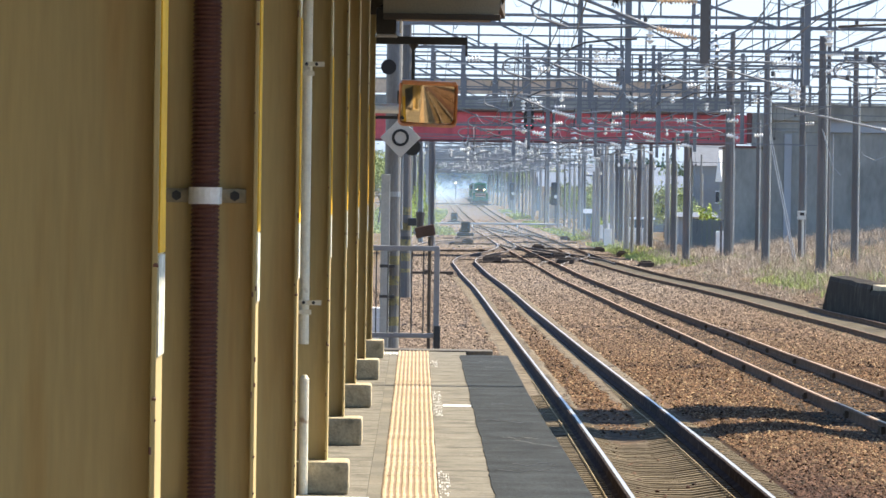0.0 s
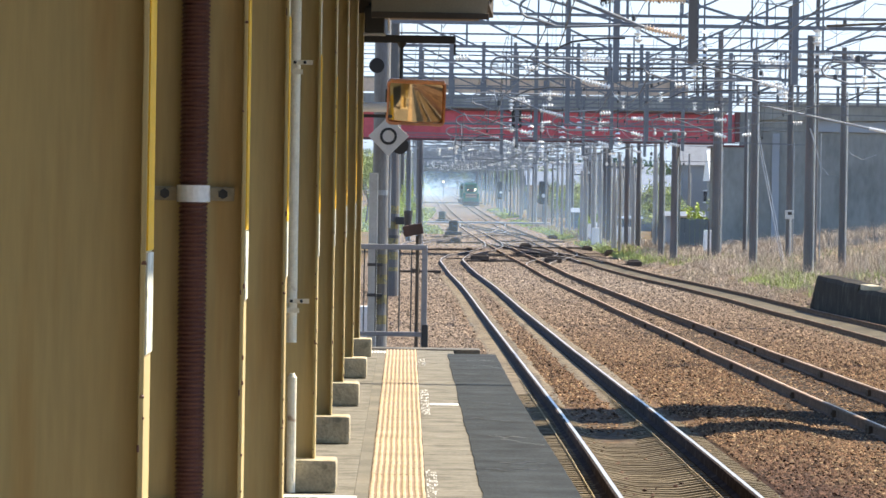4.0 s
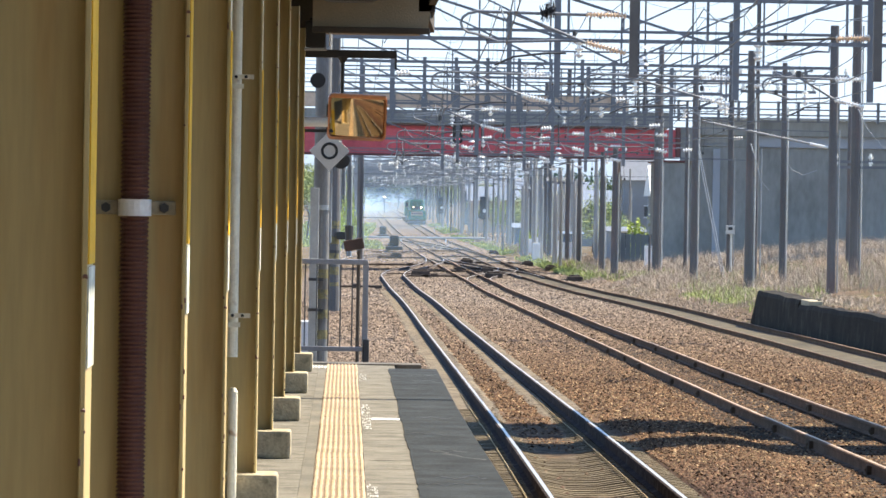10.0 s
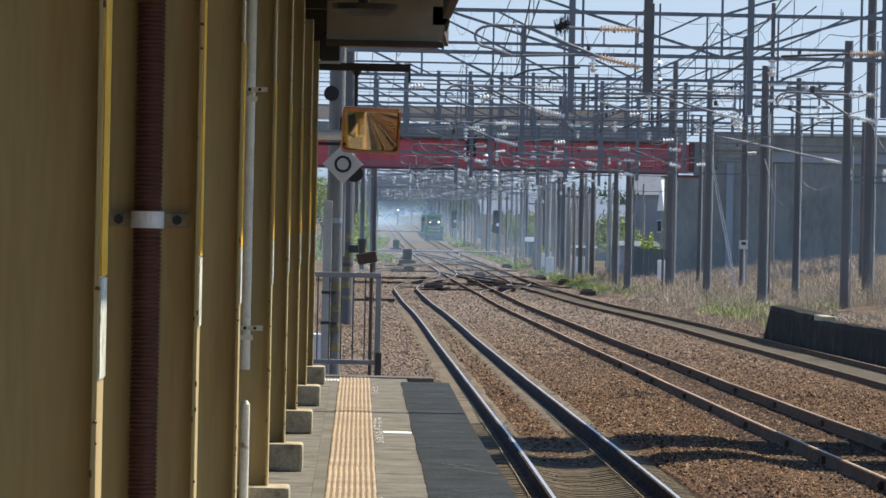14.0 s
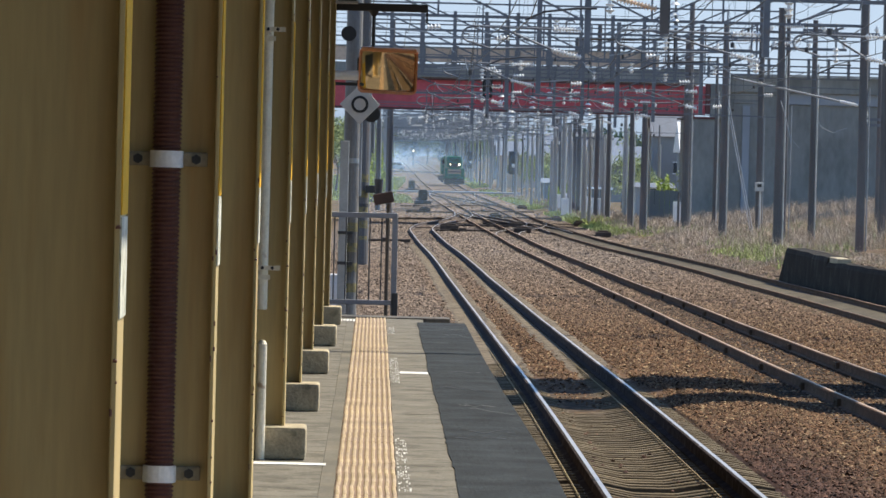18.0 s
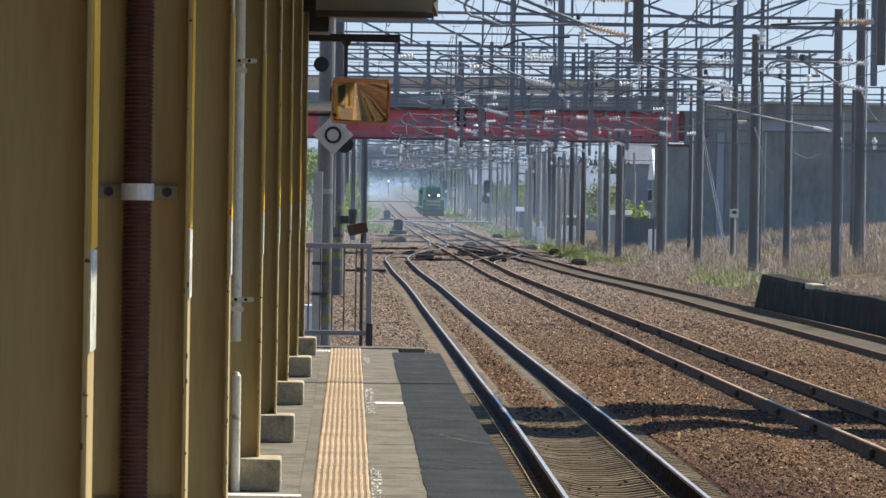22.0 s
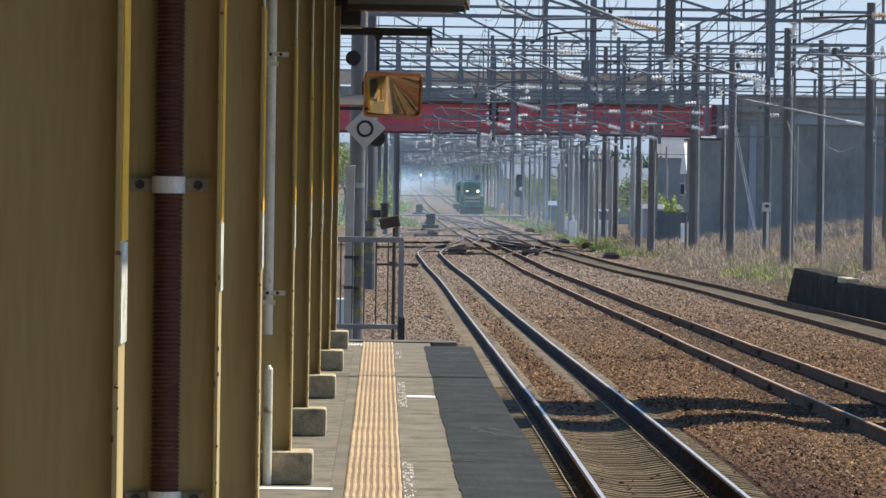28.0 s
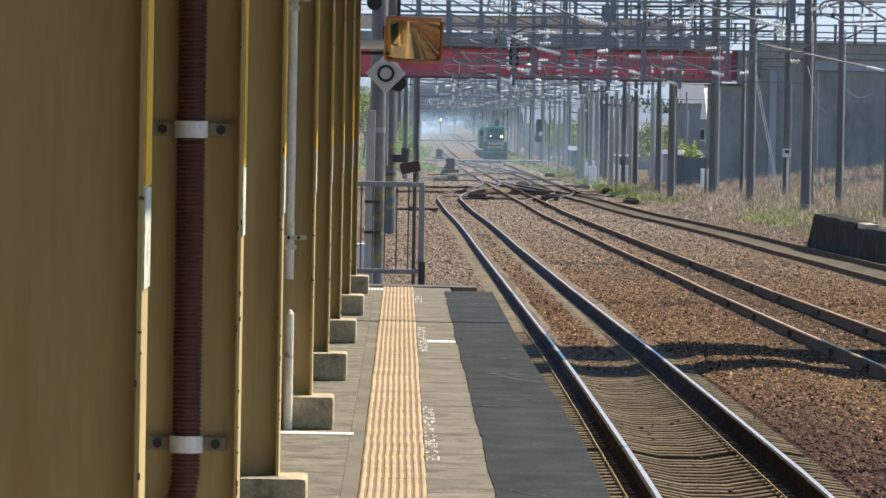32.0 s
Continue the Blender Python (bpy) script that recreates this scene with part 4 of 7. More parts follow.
def build_canopy():
    c = thing("platform_canopy", "dark brown platform canopy roof above the columns", "canopy", (-2, 20, 3.1))
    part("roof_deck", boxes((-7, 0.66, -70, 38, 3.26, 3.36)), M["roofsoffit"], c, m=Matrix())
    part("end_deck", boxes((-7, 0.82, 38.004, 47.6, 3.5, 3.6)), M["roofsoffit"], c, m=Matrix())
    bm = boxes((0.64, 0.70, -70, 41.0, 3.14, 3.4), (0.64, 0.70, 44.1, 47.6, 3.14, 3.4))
    for v in bm.verts:
        if v.co.y > 47:
            v.co.x += 0.10
    part("fascia", bm, M["roofsoffit"], c, m=Matrix())
    part("eave_strip", boxes((0.60, 0.745, 44.0, 47.6, 3.2, 3.36)), M["roofsoffit"], c, m=Matrix())
    part("ceiling_lamp", rods(((0.0, 43.3, 3.29), (0.0, 43.3, 3.34), 0.28, 0.30), ((0.0, 43.3, 3.245), (0.0, 43.3, 3.29), 0.2, 0.28), ((0.0, 43.3, 3.34), (0.0, 43.3, 3.5), 0.05), n=28), M["black"], c, "round dark ceiling lamp", m=Matrix())
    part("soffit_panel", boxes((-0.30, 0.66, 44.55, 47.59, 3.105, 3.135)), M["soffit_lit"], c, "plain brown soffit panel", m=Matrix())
    bm = bmesh.new()
    edge = [(-0.32, 3.02), (0.68, 3.02), (0.70, 3.2), (0.745, 3.27), (0.80, 3.46), (0.80, 3.62), (-0.32, 3.62)]
    for y in (44.0, 44.06):
        bm.faces.new([bm.verts.new((a, y, b)) for a, b in edge])
    bm.verts.ensure_lookup_table()
    for k in range(7):
        bm.faces.new([bm.verts[i] for i in (k, (k + 1) % 7, 7 + (k + 1) % 7, 7 + k)])
    bmesh.ops.recalc_face_normals(bm, faces=bm.faces)
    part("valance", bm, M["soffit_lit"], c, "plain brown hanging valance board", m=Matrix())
    part("valance_lip", boxes((-0.32, 0.70, 43.93, 43.998, 3.0, 3.055), bevel=0.01), M["roofsoffit"], c, m=Matrix())
    part("end_fascia", boxes((-7, 0.80, 47.604, 47.68, 3.14, 3.6)), M["roofsoffit"], c, m=Matrix())
    for y, x in ((-4.4, -0.5), (5.6, -0.5), (10.6, -0.55), (15.7, -0.462), (20.75, -0.455), (25.35, -0.44), (30.27, -0.425), (35.41, -0.405), (40.76, -0.4), (46.07, -0.4)):
        part("cross_beam", boxes((-6, 0.62, y - 0.07, y + 0.07, 3.12 if y < 38 else 3.4, 3.26 if y < 38 else 3.498)), M["darkbeam"], c, m=Matrix())
    part("purlin", boxes((-0.75, -0.55, -70, 47.5, 3.0, 3.1)), M["darkbeam"], c, m=Matrix())
    part("back_wall", boxes((-7.0, -6.8, -70, 47.6, 0, 3.3)), M["cream"], c, "plain cream back wall", m=Matrix())


# paler copy of the soffit brown, so panel and valance look lit
M["soffit_lit"] = mat("lit_valance_brown", (0.30, 0.235, 0.155), 0.7, var=0.12, scale=2)
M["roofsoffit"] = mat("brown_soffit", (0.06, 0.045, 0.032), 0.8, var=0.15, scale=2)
M["brown_beige"] = mat("grimy_clamp_steel", (0.30, 0.26, 0.18), 0.6, var=0.15)
M["darkbeam"] = mat("brown_beam_paint", (0.10, 0.075, 0.05), 0.6, var=0.15, scale=2)
build_columns()
build_conduit()
build_downpipe()
build_canopy()
build_markings()


# ---- platform end: mirror, signs, fence ----
def rounded_rect(w, h, r, n=6):
    pts = []
    for cx, cy, a0 in ((w / 2 - r, h / 2 - r, 0), (-w / 2 + r, h / 2 - r, 90), (-w / 2 + r, -h / 2 + r, 180), (w / 2 - r, -h / 2 + r, 270)):
        for k in range(n + 1):
            a = radians(a0 + 90 * k / n)
            pts.append((cx + r * math.cos(a), cy + r * math.sin(a)))
    return pts


def build_mirror():
    m = thing("convex_mirror", "orange-framed rectangular convex mirror hung from a black bar", "mirror", (0.085, 46.9, 2.32))
    w, h = 0.545, 0.425
    tilt = pose(0, 0, 0, 0, 1.5, 0) @ pose(0, 0, 0, 8, 0, 2)
    outer, inner = rounded_rect(w, h, 0.05), rounded_rect(w - 0.035, h - 0.05, 0.035)
    n = len(outer)
    bm = bmesh.new()
    rows = []
    for pts, y in ((outer, 0.05), (outer, -0.03), (inner, -0.022), (inner, 0.0)):
        rows.append([bm.verts.new((a, y, b)) for a, b in pts])
    for a, b in zip(rows, rows[1:]):
        for k in range(n):
            bm.faces.new((a[k], a[(k + 1) % n], b[(k + 1) % n], b[k]))
    bmesh.ops.recalc_face_normals(bm, faces=bm.faces)
    bm.transform(tilt)
    part("frame", bm, M["orange"], m)
    bm = bmesh.new()
    box(bm, -w / 2 + 0.01, w / 2 - 0.01, 0.02, 0.055, -h / 2 + 0.01, h / 2 - 0.01, bevel=0.01)
    bm.transform(tilt)
    part("back_shell", bm, M["black"], m)
    bm = bmesh.new()
    g = [[None] * 21 for _ in range(17)]
    for j in range(17):
        for i in range(21):
            x, z = (i / 20 - 0.5) * (w - 0.03), (j / 16 - 0.5) * (h - 0.045)
            g[j][i] = bm.verts.new((x, -0.012 + (x * x + z * z) / (2 * 1.5), z))
    for j in range(16):
        for i in range(20):
            bm.faces.new((g[j][i], g[j][i + 1], g[j + 1][i + 1], g[j + 1][i]))
    bm.transform(tilt)
    part("mirror_face", bm, M["mirror"], m, "curved mirror glass", smooth=True)
    bm = boxes((-w / 2 + 0.015, w / 2 - 0.015, -0.085, -0.028, h / 2 - 0.032, h / 2 + 0.008), bevel=0.014)
    bm.transform(tilt)
    part("hood", bm, M["orange"], m, "orange rain hood over the mirror")
    part("side_bracket", boxes((-0.285, -0.255, -0.01, 0.07, -0.12, 0.12), bevel=0.008), M["black"], m)
    part("hanger_rod", rods(((-0.14, 0.03, 0.2), (-0.14, 0.03, 0.56), 0.018), n=10), M["black"], m)
    part("hanger_flange", rods(((-0.14, 0.03, 0.5), (-0.14, 0.03, 0.56), 0.018, 0.055), n=10), M["black"], m)
    part("hanger_bar", boxes((-0.62, 0.36, 0.0, 0.06, 0.548, 0.622), bevel=0.012), M["black"], m)
    part("bar_end", boxes((0.34, 0.36, 0.02, 0.04, 0.45, 0.56)), M["black"], m)
    part("wall_arm", rods(((-0.55, -0.06, -0.05), (-0.27, -0.06, -0.05), 0.045), n=14), M["whitebox"], m, "short white mounting arm")
    part("lower_arm", boxes((-0.55, -0.22, 0.02, 0.06, -0.145, -0.115)), M["black"], m)


def build_pole_and_signs():
    p = thing("platform_end_pole", "grey round pole with worn yellow and black bands", "pole", (-0.245, 50.1, -1.0))
    part("shaft", rods(((0, 0, -0.2), (0, 0, 6.6), 0.082, 0.078), n=20), M["polemid"], p)
    for k in range(4):
        bm = bmesh.new()
        bmesh.ops.create_cone(bm, cap_ends=False, segments=20, radius1=0.0845, radius2=0.0845, depth=0.09, matrix=Matrix.Translation((0, 0, 1.22 + k * 0.2)) @ Matrix.Shear("XY", 4, (0.0, 0.0)))
        part("stripe", bm, M["faded_yellow"], p, "faded yellow hazard band")
    part("clamp_band", rods(((0, 0, 2.45), (0, 0, 2.5), 0.09), n=20), M["galv"], p)
    part("cable_guard", boxes((-0.112, -0.025, -0.16, -0.10, 0.1, 2.67), bevel=0.006), M["whitegalv"], p, "steel cable guard strip")
    for z in (1.45, 1.75):
        part("guard_strap", boxes((-0.12, 0.03, -0.166, -0.06, z, z + 0.03)), M["darksteel"], p)
    d = thing("diamond_sign", "pale diamond stop sign with a black ring", "sign", (-0.175, 49.6, 2.03))
    bm = boxes((-0.14, 0.14, -0.006, 0.006, -0.14, 0.14), bevel=0.004)
    bm.transform(pose(0, 0, 0, 0, 45, 0))
    part("board", bm, M["signwhite"], d)
    bm = bmesh.new()
    n = 40
    vs = []
    for r in (0.058, 0.084):
        vs.append([(bm.verts.new((r * math.cos(6.2832 * k / n), -0.008, r * math.sin(6.2832 * k / n))), bm.verts.new((r * math.cos(6.2832 * k / n), -0.012, r * math.sin(6.2832 * k / n)))) for k in range(n)])
    for k in range(n):
        a, b, c, e = vs[0][k], vs[0][(k + 1) % n], vs[1][(k + 1) % n], vs[1][k]
        bm.faces.new((a[1], b[1], c[1], e[1]))
        bm.faces.new((a[0], b[0], b[1], a[1]))
        bm.faces.new((e[0], c[0], c[1], e[1]))
    bmesh.ops.recalc_face_normals(bm, faces=bm.faces)
    part("ring", bm, M["black"], d, "black painted ring")
    part("stem", rods(((0.02, 0.05, -0.9), (0.02, 0.05, 0.12), 0.014)), M["galv"], d)
    part("bracket", boxes((-0.1, 0.03, 0.0, 0.45, -0.02, 0.02)), M["galv"], d)
    part("rear_lamp_hood", rods(((0.115, 0.03, -0.09), (0.115, 0.12, -0.09), 0.085, 0.07), n=20), M["black"], d, "round black hood behind the board")
    s = thing("loudspeaker", "round black horn speaker on the platform pole", "loudspeaker", (-0.30, 49.7, 2.72))
    part("horn", rods(((0, -0.1, 0), (0, 0.1, 0), 0.075, 0.03), n=18), M["black"], s)
    part("bracket", boxes((-0.02, 0.02, 0.1, 0.4, -0.02, 0.02)), M["darksteel"], s)
    c = thing("platform_camera", "dark boxy platform camera with a pale side shield", "camera", (-0.28, 45.4, 3.05))
    part("housing", boxes((-0.11, 0.07, -0.16, 0.16, -0.14, 0.1), bevel=0.015), M["black"], c)
    part("trim", boxes((-0.12, 0.08, -0.165, 0.165, -0.16, -0.142)), M["galv"], c)
    part("side_shield", boxes((0.1, 0.115, -0.2, 0.1, -0.12, 0.14), bevel=0.006), M["whitebox"], c, "pale flat side shield")
    part("mount", rods(((-0.02, 0, 0.1), (-0.02, 0, 0.25), 0.03), ((-0.06, -0.1, 0.08), (0.04, -0.1, 0.12), 0.05)), M["black"], c)


def build_fence():
    f = thing("end_fence", "grey steel fence with thin bars closing the platform end", "fence", (-0.1, 49.3, -0.02))
    x0, x1 = -0.62, 0.30
    for x in (x0, x1 - 0.03):
        part("post", boxes((x, x + 0.055, -0.03, 0.03, -0.9, 0.97), bevel=0.004), M["fencegrey"], f)
    part("top_rail", boxes((x0, x1 + 0.02, -0.035, 0.035, 0.945, 0.995), bevel=0.006), M["fencegrey"], f)
    part("bottom_rail", boxes((x0, x1, -0.03, 0.03, 0.10, 0.145), bevel=0.006), M["fencegrey"], f)
    for k in range(7):
        x = x0 + 0.1 + k * 0.115
        part("bar", rods(((x, 0, 0.14), (x, 0, 0.95), 0.007), n=8), M["darksteel"], f)
    part("hinge_post", boxes((x1 - 0.02, x1 + 0.04, -0.05, 0.05, -0.9, 0.22), bevel=0.008), M["darksteel"], f)
    g = thing("key_box_post", "thin brown post carrying a small dark slanted box", "post", (0.13, 50.4, -0.9))
    part("post", rods(((0, 0, -0.15), (0, 0, 1.95), 0.02), n=10), M["bark"], g)
    bm = boxes((-0.15, 0.05, -0.08, 0.08, -0.055, 0.055), bevel=0.012)
    bm.transform(pose(0, 0, 2.02, 0, -12, 0))
    part("box", bm, M["rustbox"], g, "dark brown slanted box")
    part("knob", rods(((-0.1, 0, 2.05), (-0.1, 0, 2.2), 0.035, 0.045), n=12), M["darksteel"], g)
    w = thing("trackside_cabinet", "small white trackside cabinet behind the platform end", "cabinet", (-0.50, 52.5, rail_z(52.5) - 0.18))
    part("body", boxes((-0.16, 0.16, -0.12, 0.12, 0.0, 1.52), bevel=0.012), M["whitebox"], w)
    part("door", boxes((-0.13, 0.13, -0.128, -0.12, 0.2, 1.42), bevel=0.003), M["whitebox"], w)


M["polemid"] = mat("weathered_pole_steel", (0.19, 0.185, 0.18), 0.55, var=0.18, scale=2.0, bump=0.15, stretch=(1, 1, 0.3), second=(0.13, 0.115, 0.10), mask=0.55)
M["whitegalv"] = mat("bright_galvanised", (0.52, 0.52, 0.50), 0.45, 0.2, var=0.12, scale=5)
M["mirror"] = mat("mirror_glass", (0.70, 0.56, 0.38), 0.06, 1.0, var=0.05, scale=6, bump=0)
M["faded_yellow"] = mat("faded_yellow_band", (0.21, 0.18, 0.085), 0.8, var=0.3, scale=8, second=(0.1, 0.1, 0.1), mask=0.55)
M["signwhite"] = mat("sign_white", (0.62, 0.58, 0.52), 0.6, var=0.05)
M["fencegrey"] = mat("fence_paint", (0.30, 0.30, 0.32), 0.5, 0.2, var=0.12, scale=3)
M["rustbox"] = mat("rusty_box", (0.09, 0.05, 0.035), 0.7, var=0.2)
build_mirror()
build_pole_and_signs()
build_fence()


# ---- old platform on the far side ----
def build_old_platform():
    p = thing("platform_2", "disused low platform with a blackened wall and earth top", "platform", (12, 120, rail_z(120)), kind="structure")

    def wall(x, ya, yb, za, zb, step, seed, top=0.3):
        rnd = random.Random(seed)
        bm = bmesh.new()
        prev = None
        n = max(2, int((yb - ya) / step))
        for i in range(n + 1):
            y = ya + (yb - ya) * i / n
            zt = za + (zb - za) * i / n + rnd.uniform(-0.02, 0.02) + rail_z(y)
            xx = x + rnd.uniform(-0.02, 0.02)
            row = [bm.verts.new(v) for v in ((xx - 0.10, y, rail_z(y) - 0.5), (xx - 0.02, y, zt - 0.12), (xx + 0.03, y, zt), (xx + top, y, zt + 0.01), (xx + top + 0.05, y, rail_z(y) - 0.5))]
            if prev:
                for k in range(4):
                    bm.faces.new((prev[k], row[k], row[k + 1], prev[k + 1]))
            else:
                bm.faces.new(row)
            prev = row
        bm.faces.new(list(reversed(prev)))
        bmesh.ops.recalc_face_normals(bm, faces=bm.faces)
        return bm

    part("wall", wall(11.95, 20, 133, 0.70, 0.74, 1.5, 2), M["platdark"], p, "blackened old platform wall", m=Matrix())
    part("end_wall", wall(11.95, 133.05, 146.5, 0.86, 0.93, 1.2, 3, 0.55), M["platdark"], p, "raised blackened end of the wall", m=Matrix())
    y = 146.5
    bm = bmesh.new()
    lo, hi = rail_z(y) - 0.5, rail_z(y) + 0.9
    vs = [bm.verts.new(v) for v in ((11.85, y + 0.01, lo), (12.5, y + 0.01, lo), (12.5, y + 0.01, hi), (11.98, y + 0.01, hi), (11.75, y + 1.1, lo), (12.5, y + 1.1, lo), (12.5, y + 0.4, hi - 0.06), (11.97, y + 0.4, hi - 0.1))]
    for f in ((0, 1, 2, 3), (4, 5, 6, 7), (0, 1, 5, 4), (3, 2, 6, 7), (0, 3, 7, 4), (1, 2, 6, 5)):
        bm.faces.new([vs[i] for i in f])
    bmesh.ops.recalc_face_normals(bm, faces=bm.faces)
    part("end_slope", bm, M["platdark"], p, "crumbled sloping end of the wall", m=Matrix())
    part("capstone", boxes((12.0, 12.35, 130.6, 133.0, rail_z(132) + 0.70, rail_z(132) + 0.86), bevel=0.03), M["footing"], p, "weathered tan capstone", m=Matrix())


build_old_platform()


# ---- road bridge ----
def build_bridge():
    b = thing("road_bridge", "road overbridge with a faded red girder, fence and concrete abutment", "bridge", (10, BY, 0))
    I = Matrix()
    x1 = 18.45
    part("girder_web", boxes((-30, x1, BY, BY + 0.1, 4.32, 5.94)), M["girder"], b, "faded red plate girder", m=I)
    part("lower_flange", boxes((-30, x1, BY - 0.28, BY + 0.35, 4.19, 4.32)), M["girderdark"], b, m=I)
    part("upper_flange", boxes((-30, x1, BY - 0.28, BY + 0.35, 5.94, 6.04)), M["girderdark"], b, m=I)
    k = 0
    x = -10.0
    while x < x1:
        wide = 0.12 if k % 4 == 0 else 0.05
        part("stiffener", boxes((x, x + wide, BY - 0.2, BY, 4.32, 5.94)), M["girder"], b, m=I)
        x += 1.45
        k += 1
    part("girder_end", boxes((x1 + 0.003, x1 + 0.617, BY - 0.12, BY + 0.6, 4.3, 5.97), bevel=0.03), M["girder"], b, m=I)
    part("end_bearing", boxes((x1 + 0.62, x1 + 0.9, BY - 0.2, BY + 0.6, 4.35, 6.1), bevel=0.05), M["girderdark"], b, m=I)
    part("deck_edge", boxes((-60, x1 + 0.4, BY - 0.42, BY + 9, 6.1, 6.88)), M["bridgec"], b, m=I)
    part("parapet_rail", boxes((-60, 16.3, BY - 0.44, BY - 0.18, 6.98, 7.78)), M["parapet"], b, "weathered tan parapet panel", m=I)
    part("parapet_cap", boxes((-60, 16.5, BY - 0.5, BY - 0.1, 7.785, 7.86)), M["bridgec"], b, m=I)
    # protective fence above the wires
    x = 4.42 - 8 * 1.83
    while x < 17.8:
        part("fence_post", boxes((x - 0.10, x + 0.10, BY - 0.55, BY - 0.35, 6.2, 9.95)), M["steel"], b, m=I)
        part("post_shoe", boxes((x - 0.17, x + 0.17, BY - 0.62, BY - 0.552, 6.85, 7.75)), M["steel"], b, m=I)
        x += 1.83
    for k in range(9):
        z = 7.85 + k * 0.255
        part("fence_rail", boxes((-10.2, 17.7, BY - 0.34, BY - 0.31, z, z + (0.075 if k in (2, 5) else 0.025))), M["steel"], b, m=I)
    # road railing on the right-hand approach
    for k in range(45):
        x = 16.8 + k * 1.16
        part("railing_post", boxes((x, x + 0.16, BY - 0.4, BY - 0.26, 6.5, 7.72)), M["steel"], b, m=I)
    for z, h in ((7.65, 0.20), (7.24, 0.15), (6.92, 0.13)):
        member("railing_bar", (16.4, BY - 0.44, z), (68, BY - 0.44, z), h, 0.08, M["steel"], b)
    # abutment and approach walls
    part("pier", boxes((18.2, 19.68, BY - 0.2, BY + 9, -4, 4.08), bevel=0.05), M["bridgec"], b, "tall grey concrete pier", m=I)
    part("bearing_shelf", boxes((18.0, 19.75, BY - 0.3, BY + 9, 4.082, 4.185)), M["girderdark"], b, m=I)
    for k in range(7):
        x = 19.72 + k * 6.0
        for z0, z1 in ((-4, -0.583), (-0.58, 2.517), (2.52, 5.04)):
            part("wall_panel", boxes((x, x + 5.98, BY + 0.5, BY + 3, z0, z1)), M["bridgec"], b, "grey concrete wall panel", m=I)
    part("corner_strip", boxes((21.3, 21.72, BY + 0.38, BY + 0.497, -4, 4.9)), M["bandblue"], b, "pale drain duct down the wall", m=I)
    part("coping_strip", boxes((20.0, 68, BY - 0.1, BY + 0.098, 6.66, 6.76)), M["bandblue"], b, "pale kerb under the railing", m=I)
    part("bearing_block", boxes((x1 + 0.92, 20.5, BY - 0.1, BY + 0.49, 4.19, 6.09)), M["bridgec"], b, m=I)
    part("pale_band", boxes((23.5, 68, BY + 0.35, BY + 3, 5.05, 5.70)), M["bandblue"], b, "pale blue-grey beam face", m=I)
    part("wall_band", boxes((19.72, 23.498, BY + 0.45, BY + 3, 5.05, 5.705)), M["bridgec"], b, m=I)
    part("wall_top", boxes((20.52, 68, BY + 0.1, BY + 3, 5.71, 6.65)), M["bridgec"], b, m=I)


BY = 294.0
M["girderdark"] = mat("girder_flange_paint", (0.12, 0.045, 0.045), 0.6, var=0.15, scale=0.5)
M["bandblue"] = mat("pale_beam", (0.33, 0.36, 0.40), 0.8, var=0.1, scale=0.3)
build_bridge()


# ---- overhead line ----
def insulator_mesh(name, n, r, length):
    """A turned string of sheds, as one surface."""
    prof = [(0.0, 0.0), (r * 0.4, 0.0)]
    for k in range(n):
        z = length * k / n
        h = length / n
        prof += [(r * 0.42, z + h * 0.25), (r, z + h * 0.35), (r * 0.8, z + h * 0.6), (r * 0.42, z + h * 0.75)]
    prof += [(r * 0.4, length), (0.0, length)]
    m, vs, fs = 8, [], []
    for i, (a, z) in enumerate(prof):
        vs += [(a * math.cos(6.2832 * k / m), a * math.sin(6.2832 * k / m), z) for k in range(m)]
        if i:
            fs += [((i - 1) * m + k, (i - 1) * m + (k + 1) % m, i * m + (k + 1) % m, i * m + k) for k in range(m)]
    me = bpy.data.meshes.new(name)
    me.from_pydata(vs, [], fs)
    return me


INS = insulator_mesh("insulator", 9, 0.08, 0.72)
INS_FOUR = insulator_mesh("insulator", 4, 0.105, 0.72)
INS_BROWN = insulator_mesh("insulator", 12, 0.075, 0.72)
INS_SMALL = insulator_mesh("insulator", 3, 0.12, 0.45)


def insulator(p, q, parent, me, material):
    p, q = Vector(p), Vector(q)
    d = q - p
    m = Matrix.Translation(p) @ d.to_track_quat("Z", "Y").to_matrix().to_4x4() @ Matrix.Diagonal((1, 1, d.length / (0.72 if me is not INS_SMALL else 0.45), 1))
    return link_mesh("insulator", me, material, parent, m)


# y, left foot, right foot, height of lower and upper chord over the rails
GANTRIES = [(93, -5.0, 19.5, 7.6, 8.7), (127, -5.0, 19.5, 7.34, 8.4), (165, -0.40, 15.85, 8.0, 9.08), (205, -0.75, 16.6, 7.6, 8.7), (240, -0.7, 18.2, 7.9, 9.0), (278, -0.6, 17.2, 7.2, 8.2)]
GANTRIES += [(y, 0.95 + 0.0006 * (y - 327), 14.3 - 0.0012 * (y - 327), 7.3, 8.2) for y in range(327, 980, 36)]
POSTS = (5.23, 9.72, 13.1)


